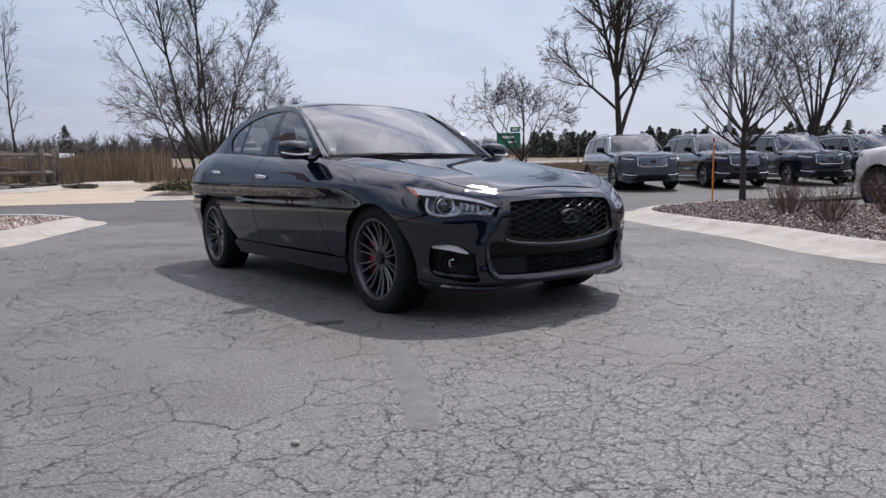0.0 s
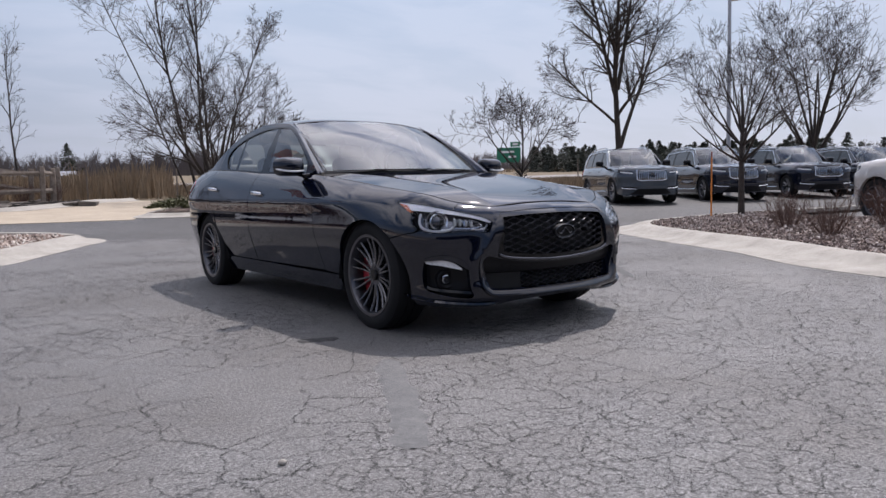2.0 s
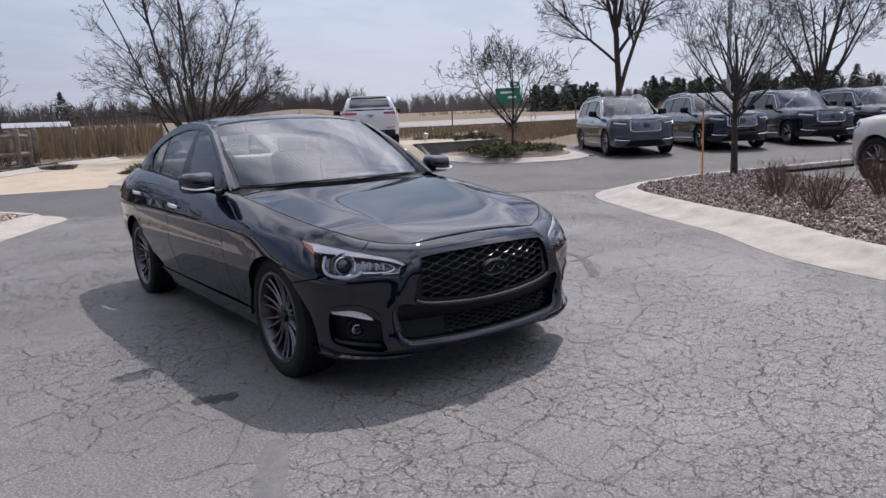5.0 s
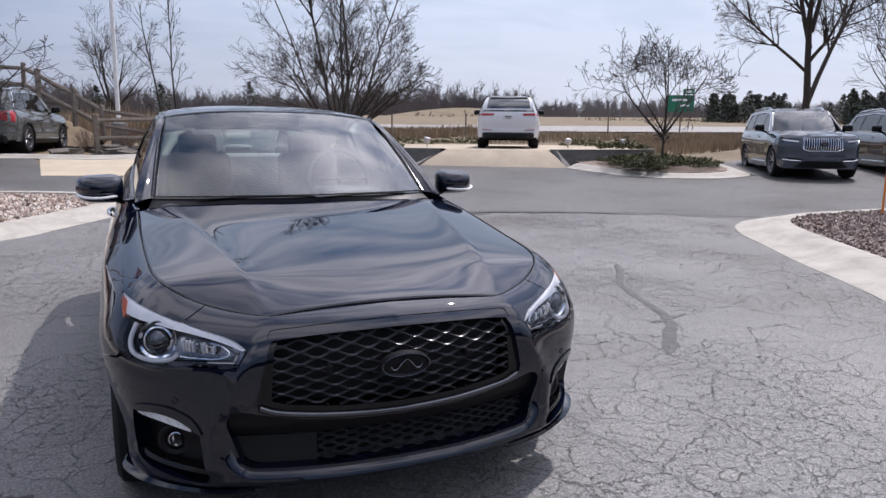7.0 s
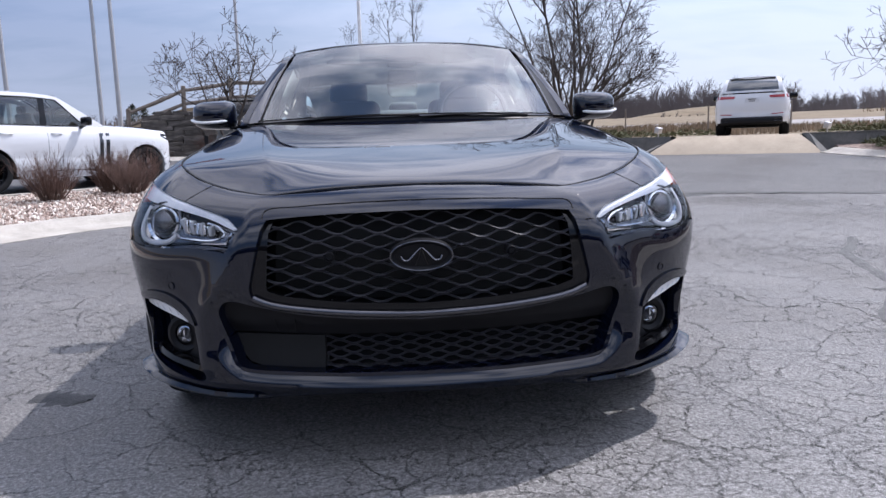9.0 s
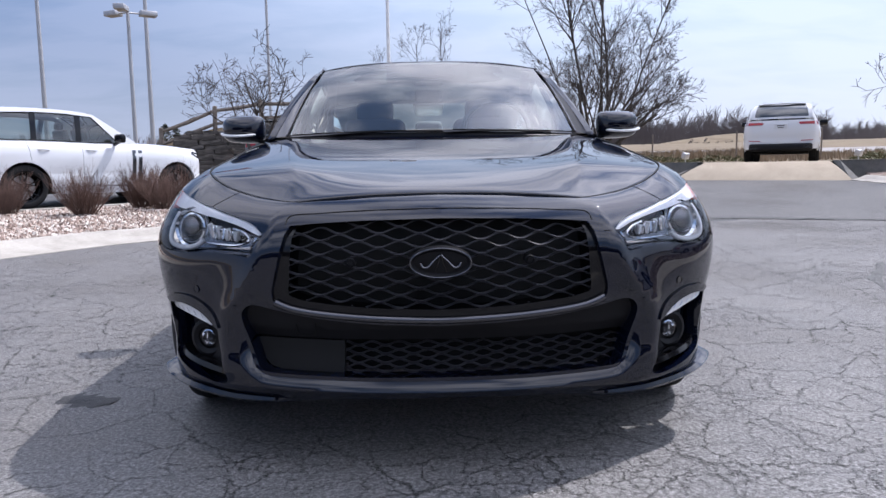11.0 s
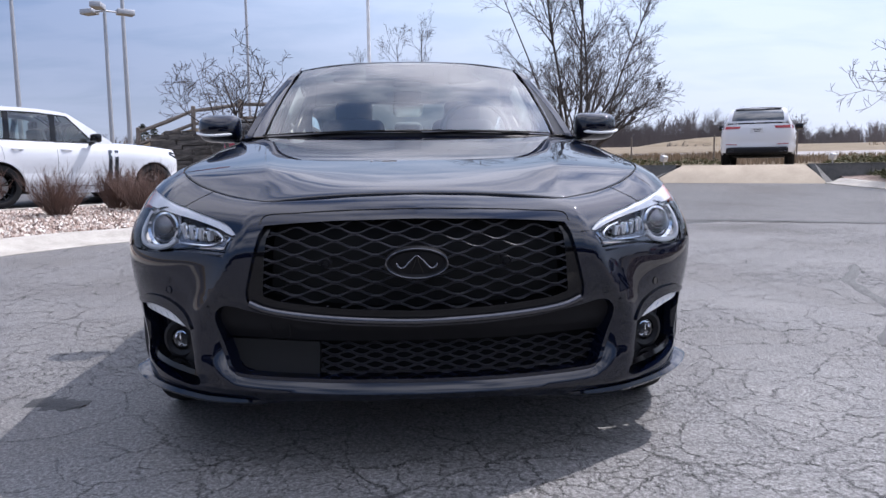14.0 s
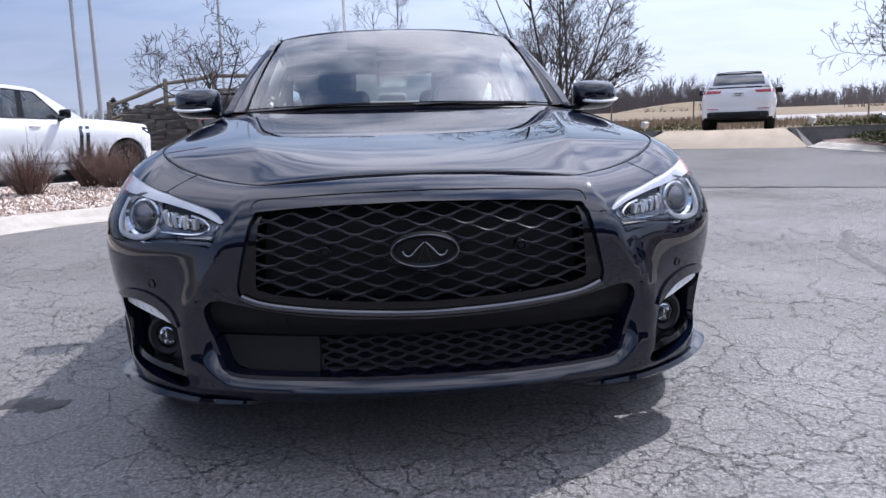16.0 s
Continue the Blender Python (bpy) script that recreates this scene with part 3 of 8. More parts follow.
def ground_strip(name, path, width, dz, material, label, seed, rough=0.35):
    """A thin ragged strip along path on the ground."""
    rnd = random.Random(seed)
    pts = spline(path, 6)
    bm = bmesh.new()
    rows = []
    for i, p in enumerate(pts):
        q0, q1 = pts[max(i - 1, 0)], pts[min(i + 1, len(pts) - 1)]
        tx, ty = q1[0] - q0[0], q1[1] - q0[1]
        ln = math.hypot(tx, ty)
        wd = width / 2 * min(1.0, .25 + i * .5, .25 + (len(pts) - 1 - i) * .5)
        row = []
        for sg in (-1, -.5, .5, 1):
            o = sg * wd * (1 + (rnd.uniform(-rough, rough) if abs(sg) == 1 else 0))
            x, y = p[0] - ty / ln * o, p[1] + tx / ln * o
            row.append(bm.verts.new((x, y, land(x, y) + dz - (0.004 if abs(sg) == 1 else 0))))
        rows.append(row)
    for r0, r1 in zip(rows, rows[1:]):
        for i in range(3):
            bm.faces.new((r0[i], r0[i + 1], r1[i + 1], r1[i]))
    bmesh.ops.recalc_face_normals(bm, faces=bm.faces[:])
    for f in bm.faces:
        if f.normal.z < 0:
            f.normal_flip()
    return tagged(link_mesh(name, bm, material), label, "pavement", kind="structure")


ground_strip("tar_seam", [(8.05, 5.18), (7.67, 5.53), (6.85, 6.34), (6.4, 6.67), (5.76, 7.05), (5.25, 7.20), (4.7, 7.40), (4.3, 7.46), (3.8, 7.42), (3.4, 7.55), (2.4, 7.95), (.8, 8.6)], .13, .030, M_TAR, "dark tar seam between old and new asphalt", 5, .6)
ground_strip("tar_patch", [(4.45, 7.40), (4.05, 7.28), (3.6, 7.08)], .22, .017, M_TAR, "broken dark tar at the asphalt seam", 6, .6)
ground_strip("crack_filler", [(3.62, 2.92), (3.30, 2.45), (3.02, 2.04), (2.79, 1.4), (2.65, 1.03), (2.41, .72), (2.09, .36)], .085, .016, M_FILLDARK, "dark filled crack in old asphalt", 7)
ground_strip("crack_filler", [(2.85, 1.08), (2.62, 1.0), (2.46, .98)], .05, .018, M_FILLDARK, "dark filled crack in old asphalt", 8)
ground_strip("filled_strip", [(-1.22, -.80), (-1.37, -1.11), (-1.53, -1.42), (-1.66, -1.66), (-1.79, -1.88)], .13, .016, M_FILL, "smooth filled strip in old asphalt", 9, .25)
ground_strip("oil_stain", [(-1.36, -.10), (-1.26, -.14), (-1.15, -.18)], .11, .016, M_TAR, "dark oily stain on asphalt", 10, .5)
rock = bmesh.new()
for v in bmesh.ops.create_icosphere(rock, subdivisions=2, radius=.012)["verts"]:
    v.co = Vector((v.co.x * 1.2, v.co.y, v.co.z * .8)) * (1 + .25 * noise.noise(v.co * 40)) + Vector((-2.17, -1.73, .020))
tagged(link_mesh("pebble", rock, M_CONC), "small pale grey stone lying on asphalt", "stone")
drive = [(-2.7, 14.25), (1.0, 13.75), (1.3, 14.6), (2.4, 16.2), (3.6, 19), (5.2, 23.0), (3.8, 24.6), (0.9, 20.2), (-0.5, 18.7), (-1.8, 18.25), (-3.2, 18.6)]
sheet("driveway", drive, 0.010, M_TANCONC, "tan concrete driveway leading off the road", "pavement", 0.8)


def kerb(name, path, inward, width, height, material, label):
    """A rolled concrete kerb along path; inward is +1 where the bed lies on the left of the way."""
    pts = spline(path, 6)
    bm = bmesh.new()
    rows = []
    for i, p in enumerate(pts):
        q0, q1 = pts[max(i - 1, 0)], pts[min(i + 1, len(pts) - 1)]
        tx, ty = q1[0] - q0[0], q1[1] - q0[1]
        ln = math.hypot(tx, ty)
        nx, ny = -ty / ln * inward, tx / ln * inward
        row = []
        for w, hh in ((0.0, -0.05), (0.0, 0.016), (0.05, 0.026), (0.30, 0.040), (0.48, 0.075), (0.62, 0.118), (0.74, 0.134), (0.90, 0.136), (0.97, 0.128), (1.0, 0.05)):
            x, y = p[0] + nx * w * width, p[1] + ny * w * width
            jit = 0.004 * noise.noise((x * 1.7, y * 1.7, w * 3))
            row.append(bm.verts.new((x, y, land(p[0], p[1]) + hh * height / 0.135 + jit)))
        rows.append(row)
    for r0, r1 in zip(rows, rows[1:]):
        for i in range(len(r0) - 1):
            bm.faces.new((r0[i], r0[i + 1], r1[i + 1], r1[i]))
    bmesh.ops.recalc_face_normals(bm, faces=bm.faces[:])
    ob = tagged(link_mesh(name, bm, material), label, "kerb", kind="structure")
    return [(p[0] + (-(pts[min(i + 1, len(pts) - 1)][1] - pts[max(i - 1, 0)][1])) * inward * width * 0.97 / math.hypot(pts[min(i + 1, len(pts) - 1)][0] - pts[max(i - 1, 0)][0], pts[min(i + 1, len(pts) - 1)][1] - pts[max(i - 1, 0)][1]),
             p[1] + (pts[min(i + 1, len(pts) - 1)][0] - pts[max(i - 1, 0)][0]) * inward * width * 0.97 / math.hypot(pts[min(i + 1, len(pts) - 1)][0] - pts[max(i - 1, 0)][0], pts[min(i + 1, len(pts) - 1)][1] - pts[max(i - 1, 0)][1])) for i, p in enumerate(pts)], ob


isl_r = [(2.9, -9), (2.95, -5), (3.15, -2.4), (3.48, -1.06), (3.91, -.13), (4.71, .96), (5.38, 2.21), (5.95, 3.20), (6.5, 4.15), (7.05, 4.78), (7.7, 5.12), (8.6, 5.22), (10.4, 4.95), (14, 3.8), (20, 1.6)]
in_r, kerb_r = kerb("kerb_1", isl_r, -1, 0.72, 0.135, M_CONC, "pale rolled concrete kerb with a fine crack")
bm = bmesh.new()
tube(bm, [(4.50, .36, .018), (4.56, .27, .032), (4.62, .20, .052), (4.69, .15, .085), (4.80, .08, .128), (4.93, .02, .137)], .006, 5)
part("joint_crack", bm, M_TAR, kerb_r)
isl_l = [(-7.5, -4), (-5.4, 1.0), (-4.45, 3.4), (-3.98, 4.45), (-3.55, 5.35), (-2.95, 6.0), (-2.2, 6.75), (-1.5, 7.75), (-.95, 8.55), (-.50, 9.20), (-.62, 9.75), (-1.1, 10.3), (-2.0, 10.75), (-3.2, 11.0), (-4.7, 10.7), (-7.0, 9.4), (-11, 6.9)]
in_l, kerb_l = kerb("kerb_2", isl_l, 1, 0.62, 0.135, M_CONC, "pale rolled concrete kerb")
isl_c = [(9.98, 13.9), (10.0, 12.8), (10.2, 11.7), (10.7, 10.95), (11.6, 10.45), (12.6, 10.35), (13.5, 10.75), (14.2, 11.8), (15.0, 13.2)]
in_c, kerb_c = kerb("kerb_3", isl_c, 1, 0.55, 0.12, M_CONC, "pale concrete kerb round a planted island")
isl_m = [(2.6, 17.0), (1.5, 15.2), (1.15, 14.35), (1.7, 13.95), (3.0, 13.95), (4.6, 14.5), (6.0, 15.35), (6.4, 15.8)]
in_m, kerb_m = kerb("kerb_4", isl_m, 1, 0.5, 0.12, M_CONC, "pale concrete kerb round a planted island")
kerb("kerb_5", [(-9, 20.6), (-5.8, 19.3), (-3.4, 18.75), (-1.9, 18.35), (-.6, 18.75), (.8, 20.3), (2.4, 22.6), (3.8, 24.7)], 1, 0.40, 0.12, M_CONC, "pale concrete kerb along the driveway")
def bed(name, outline, rise, material, label, hump=None):
    cx, cy = sum(p[0] for p in outline) / len(outline), sum(p[1] for p in outline) / len(outline)

    def f(a, b, d=0.0):
        edge = min(math.hypot(a - p[0], b - p[1]) for p in outline)
        return (a, b, land(a, b) + 0.112 + rise * min(1.0, edge / 1.6) + 0.02 * noise.noise((a * 3, b * 3, 0)) - d)
    ob = patch(name, outline, f, material, None, step=0.28, skirt=0.05)
    tagged(ob, label, "planting bed", kind="structure")
    return f


bed_r = bed("mulch_bed", in_r[6:76] + [(11.2, 3.75), (10.3, 3.3), (9.7, 2.3), (7.75, -1.7), (5.9, -5.6)], 0.07, M_MULCH, "brown bark and stone mulch bed")
bed_l = bed("gravel_bed", in_l, 0.05, M_GRAVELBED, "pinkish grey gravel bed")
bed_c = bed("soil_bed", in_c + [(14.4, 15.2), (10.9, 15.3)], 0.10, M_MULCH, "mulched soil bed under low junipers")
bed_m = bed("soil_bed", in_m + [(6.9, 17.2), (4.2, 18.2)], 0.10, M_MULCH, "mulched soil bed under low junipers")


def pebbles(name, f, outline, count, size, material, label, seed, near=None):
    """Loose stones strewn over a bed."""
    rnd = random.Random(seed)
    lo = [min(p[i] for p in outline) for i in (0, 1)]
    hi = [max(p[i] for p in outline) for i in (0, 1)]
    if near:
        lo, hi = [max(lo[0], near[0]), max(lo[1], near[1])], [min(hi[0], near[2]), min(hi[1], near[3])]

    def inside(x, y):
        hit = False
        for (x0, y0), (x1, y1) in zip(outline, outline[1:] + outline[:1]):
            if (y0 > y) != (y1 > y) and x < x0 + (x1 - x0) * (y - y0) / (y1 - y0):
                hit = not hit
        return hit
    verts, faces, n = [], [], 0
    while n < count:
        x, y = rnd.uniform(lo[0], hi[0]), rnd.uniform(lo[1], hi[1])
        if not inside(x, y):
            continue
        n += 1
        z = f(x, y)[2]
        r = size * rnd.uniform(0.5, 1.4)
        q = Euler((rnd.uniform(0, 6), rnd.uniform(0, 6), rnd.uniform(0, 6))).to_matrix()
        base = len(verts)
        for v in ((1, 0, 0), (-1, 0, 0), (0, 1, 0), (0, -1, 0), (0, 0, 1), (0, 0, -1)):
            w = q @ Vector((v[0] * r * rnd.uniform(0.8, 1.3), v[1] * r * rnd.uniform(0.6, 1.0), v[2] * r * 0.6))
            verts.append((x + w.x, y + w.y, z + w.z + r * 0.3))
        for t in ((0, 2, 4), (2, 1, 4), (1, 3, 4), (3, 0, 4), (2, 0, 5), (1, 2, 5), (3, 1, 5), (0, 3, 5)):
            faces.append([base + i for i in t])
    me = bpy.data.meshes.new(name)
    me.from_pydata(verts, [], faces)
    me.materials.append(material)
    return tagged(new(name, me), label, "gravel", kind="stuff")


def pebble_mat(name, stops):
    m, nt, b = nodes_of(name)
    g = nt.nodes.new("ShaderNodeNewGeometry")
    nt.links.new(ramp(nt, g.outputs["Random Per Island"], stops).outputs[0], b.inputs["Base Color"])
    b.inputs["Roughness"].default_value = 0.9
    return m


M_PEB_R = pebble_mat("mulch_chips", [(0.0, (0.06, 0.045, 0.038)), (0.5, (0.19, 0.14, 0.12)), (0.85, (0.34, 0.28, 0.25)), (1.0, (0.52, 0.47, 0.42))])
M_PEB_L = pebble_mat("gravel_stones", [(0.0, (0.16, 0.11, 0.09)), (0.4, (0.38, 0.29, 0.24)), (0.8, (0.56, 0.49, 0.43)), (1.0, (0.72, 0.68, 0.62))])
out_r = in_r[6:76] + [(11.2, 3.75), (10.3, 3.3), (9.7, 2.3), (7.75, -1.7), (5.9, -5.6)]
pebbles("mulch_chips", bed_r, out_r, 13000, 0.028, M_PEB_R, "brown and grey mulch chips strewn over the bed", 3, (3.4, -2.5, 12.5, 6))
pebbles("gravel_stones", bed_l, in_l, 12000, 0.030, M_PEB_L, "pink and grey gravel stones", 4, (-8.5, 3.0, 0, 12))


# ---- raised display platform with its ramp ----
U = Vector((0.476, 0.88, 0))       # the way up the ramp
V = Vector((0.88, -0.476, 0))
PZ = 0.845
bl, br = Vector((6.42, 15.78, 0.385)), Vector((10.02, 13.82, 0.375))
tl, tr = Vector((7.38, 16.02, PZ)), Vector((9.93, 14.70, PZ))
bm = bmesh.new()
n = 10
rows = []
for j in range(n + 1):
    t = j / n
    a, c = bl.lerp(tl, t), br.lerp(tr, t)
    rows.append([bm.verts.new(a.lerp(c, i / 8) + Vector((0, 0, 0.03 * math.sin(math.pi * t)))) for i in range(9)])
for r0, r1 in zip(rows, rows[1:]):
    for i in range(8):
        bm.faces.new((r0[i], r0[i + 1], r1[i + 1], r1[i]))
ramp_ob = thing("display_platform", "raised tan concrete display platform with a short ramp", "platform", None, "", "structure")
part("ramp", bm, M_TANCONC, ramp_ob)
plat = [tl, tr, Vector((11.3, 14.30, PZ)), Vector((13.3, 14.6, PZ)), Vector((14.2, 16.0, PZ)), Vector((16.0, 21.5, PZ)), Vector((12.5, 24.5, PZ)), Vector((8.0, 24.6, PZ)), Vector((5.4, 20.5, PZ)), Vector((4.9, 18.6, PZ)), Vector((5.6, 17.0, PZ))]
bm = bmesh.new()
bm.faces.new([bm.verts.new(p) for p in plat])
part("slab", bm, M_TANCONC, ramp_ob, smooth=False)


def wall_run(name, pts, z_top, thick, drop, material, parent):
    bm = bmesh.new()
    rows = []
    for i, p in enumerate(pts):
        q0, q1 = pts[max(i - 1, 0)], pts[min(i + 1, len(pts) - 1)]
        d = Vector((q1[0] - q0[0], q1[1] - q0[1], 0)).normalized()
        nn = Vector((-d.y, d.x, 0)) * thick / 2
        zt = z_top[i] if isinstance(z_top, list) else z_top
        c = Vector((p[0], p[1], 0))
        lo = land(p[0], p[1]) - drop
        rows.append([bm.verts.new(c - nn + Vector((0, 0, lo))), bm.verts.new(c - nn + Vector((0, 0, zt - .03))), bm.verts.new(c - nn * 1.12 + Vector((0, 0, zt - .025))), bm.verts.new(c - nn * 1.12 + Vector((0, 0, zt))), bm.verts.new(c + nn + Vector((0, 0, zt))), bm.verts.new(c + nn + Vector((0, 0, lo)))])
    for r0, r1 in zip(rows, rows[1:]):
        for i in range(6):
            bm.faces.new((r0[i], r0[(i + 1) % 6], r1[(i + 1) % 6], r1[i]))
    bm.faces.new(rows[0]), bm.faces.new(rows[-1][::-1])
    bmesh.ops.recalc_face_normals(bm, faces=bm.faces[:])
    return part(name, bm, material, parent, smooth=False)


wall_run("wing_wall", [(10.12, 13.95), (10.05, 14.62), (11.3, 14.2), (12.3, 14.2), (13.4, 14.5), (14.2, 15.8)], [0.42, PZ + .02, PZ + .03, PZ + .03, PZ + .03, PZ + .03], 0.22, 0.1, M_GREYCONC, ramp_ob)
wall_run("wing_wall", [(6.30, 15.85), (7.28, 16.12), (5.6, 16.9), (4.9, 18.4), (5.3, 20.4)], [0.42, PZ + .02, PZ + .03, PZ + .03, PZ + .03], 0.22, 0.1, M_GREYCONC, ramp_ob)
for x, y in ((7.9, 18.9), (12.2, 17.2), (13.0, 15.4)):
    lamp = thing("flood_light", "small grey box flood light on the platform", "light", pose(x, y, PZ, 0, 0, 40), "platform flood lights")
    bm = bmesh.new()
    block(bm, (0, 0, .22), (.22, .16, .18), pose(0, 0, 0, 15), .02)
    part("housing", bm, M_POLE, lamp)
    bm = bmesh.new()
    tube(bm, [(0, 0, 0), (0, 0, .14)], .02, 8)
    part("stem", bm, M_POLE, lamp)


# ---- trees ----
def tree_mesh(seed, spec):
    """Bare tree as (trunk, twigs) point lists. spec: limbs leaving the trunk, and how each order of branch goes on."""
    rnd = random.Random(seed)
    big, fine = ([], []), ([], [])

    def strip(store, pts, radii, sides):
        vs_, fs = store
        base = len(vs_)
        ref = Vector((0.3, 0.8, 0.5))
        for i, p in enumerate(pts):
            d = (pts[min(i + 1, len(pts) - 1)] - pts[max(i - 1, 0)]).normalized()
            a = d.cross(ref).normalized()
            b = a.cross(d)
            for k in range(sides):
                an = 2 * math.pi * k / sides
                vs_.append(tuple(p + (a * math.cos(an) + b * math.sin(an)) * radii[i]))
        for i in range(len(pts) - 1):
            for k in range(sides):
                k1 = (k + 1) % sides
                fs.append((base + i * sides + k, base + i * sides + k1, base + (i + 1) * sides + k1, base + (i + 1) * sides + k))

    def grow_branch(p, d, length, r, order):
        segs = spec["segs"][order]
        pts, rad = [p.copy()], [r]
        for i in range(segs):
            wob = spec["wobble"][order]
            d = (d + Vector((rnd.uniform(-wob, wob), rnd.uniform(-wob, wob), rnd.uniform(-wob, wob) + spec["lift"][order]))).normalized()
            p = p + d * (length / segs)
            pts.append(p.copy())
            rad.append(max(spec["thin"], r * (1 - (i + 1) / segs * (0.72 if order < spec["orders"] - 1 else 0.55))))
        strip(big if order < 2 else fine, pts, rad, (8, 6, 4, 3, 3, 3)[order])
        if order + 1 < spec["orders"]:
            lo, hi = spec["kids"][order]
            for k in range(rnd.randint(lo, hi)):
                t = rnd.uniform(spec["from"][order], 1.0)
                x = t * segs
                i = min(int(x), segs - 1)
                q = pts[i].lerp(pts[i + 1], x - i)
                dd = (pts[i + 1] - pts[i]).normalized()
                side = dd.cross(Vector((rnd.uniform(-1, 1), rnd.uniform(-1, 1), rnd.uniform(-1, 1)))).normalized()
                ang = radians(rnd.uniform(*spec["angle"][order]))
                nd = dd * math.cos(ang) + side * math.sin(ang)
                rr = (rad[i] * (1 - (x - i)) + rad[i + 1] * (x - i)) * rnd.uniform(0.54, 0.76)
                grow_branch(q, nd, length * rnd.uniform(*spec["short"][order]) * (1.15 - 0.45 * t), max(rr, spec["thin"]), order + 1)
    for p, d, ln, r in spec["stems"]:
        grow_branch(Vector(p), Vector(d).normalized(), ln, r * 0.82, 0)
    return big, fine


def tree(name, label, x, y, seed, spec, rz=0.0, sink=0.06, group="bare trees"):
    t = thing(name, label, "tree", pose(x, y, land(x, y) - sink, 0, 0, rz), group)
    for nm, (vs_, fs), m_ in zip(("trunk", "crown"), tree_mesh(seed, spec), (M_BARK, M_TWIG)):
        me = bpy.data.meshes.new(nm)
        me.from_pydata(vs_, [], fs)
        me.materials.append(m_)
        me.polygons.foreach_set("use_smooth", [True] * len(me.polygons))
        o = new(nm, me)
        o.parent = t
    return t


def spec_of(stems, orders=5, kids=((5, 6), (5, 7), (4, 6), (3, 5)), short=((.55, .8), (.45, .75), (.45, .75), (.45, .8)), angle=((25, 50), (25, 52), (25, 50), (20, 48)), lift=(.05, .06, .04, .03, .02), wobble=(.07, .11, .14, .16, .16), frm=(.25, .25, .25, .25), thin=.004, segs=(6, 6, 5, 4, 3)):
    return {"stems": stems, "orders": orders, "kids": kids, "short": short, "angle": angle, "lift": lift, "wobble": wobble, "from": frm, "thin": thin * 0.75, "segs": segs}


def fan(n, r, base_r, length, tilt, z0, seed, up=1.0):
    rnd = random.Random(seed)
    out = []
    for k in range(n):
        a = 2 * math.pi * (k + rnd.uniform(-.25, .25)) / n
        tl_ = radians(rnd.uniform(*tilt))
        out.append(((r * math.cos(a), r * math.sin(a), z0), (math.cos(a) * math.sin(tl_), math.sin(a) * math.sin(tl_), math.cos(tl_) * up), length * rnd.uniform(.8, 1.1), base_r * rnd.uniform(.7, 1.0)))
    return out


# island tree: one short trunk, steep limbs from 1.3 m
tree("bare_tree", "bare ornamental tree with upright dark limbs in a mulch bed", 9.72, 3.82, 11,
     spec_of([((0, 0, 0), (0.02, 0, 1), 2.5, .082)] + fan(5, .02, .036, 1.55, (44, 66), 1.05, 5) + fan(5, .02, .036, 1.6, (32, 56), 1.35, 6) + fan(4, .02, .034, 1.6, (16, 40), 1.6, 7), kids=((2, 3), (5, 6), (4, 5), (2, 3)), lift=(.04, .08, .06, .04, 0), thin=.0035), 20, -0.12)
# bushy spreading tree by the driveway
tree("bare_tree", "broad bare tree with many spreading limbs beside the driveway", 5.8, 21.95, 12,
     spec_of([((0, 0, 0), (0, 0, 1), 1.0, .24)] + fan(12, .10, .110, 2.95, (8, 62), .45, 8) + [((.15, -.06, .4), (.92, -.42, .80), 2.7, .11), ((.1, -.1, .5), (.75, -.55, 1.1), 2.9, .10)], kids=((2, 3), (5, 6), (4, 5), (2, 3)), lift=(.02, .05, .06, .04, 0), thin=.007), 0)
# tall leaning clump behind it
tree("bare_tree", "tall slender multi-stemmed bare tree leaning to one side", 8.35, 31.9, 13,
     spec_of([((-.5, 0, 0), (-.36, 0, 1), 11.5, .062), ((0, .3, 0), (-.16, .1, 1), 13.5, .095), ((.5, 0, 0), (.05, 0, 1), 13, .09), ((.3, -.4, 0), (-.05, -.1, 1), 11, .09), ((.9, .2, 0), (.20, 0, 1), 9.5, .08)],
             kids=((20, 26), (6, 8), (4, 5), (1, 2)), short=((.12, .24), (.38, .6), (.4, .65), (.35, .6)), angle=((25, 55), (25, 55), (25, 60), (25, 60)), lift=(.01, .07, .03, -.02, 0), thin=.008, frm=(.18, .2, .2, .2)), 0)
# small young tree on the planted island
tree("bare_tree", "small bare tree with a low forked trunk on a planted island", 12.78, 13.23, 14,
     spec_of([((0, 0, 0), (-.03, 0, 1), 1.1, .075), ((0, 0, .85), (-.95, .25, 1), 2.0, .05), ((0, 0, 1.0), (.16, .1, 1), 2.1, .045), ((0, 0, .95), (.75, -.2, 1), 2.0, .045), ((0, 0, 1.0), (-.2, -.3, 1), 1.9, .04), ((0, 0, 1.05), (.95, .45, .8), 1.8, .04), ((0, 0, 1.0), (-.5, .4, 1), 1.9, .035)],
             kids=((3, 4), (4, 6), (3, 4), (2, 3)), angle=((25, 60), (30, 65), (25, 60), (25, 60)), thin=.0075, frm=(.35, .25, .2, .2)), 0)
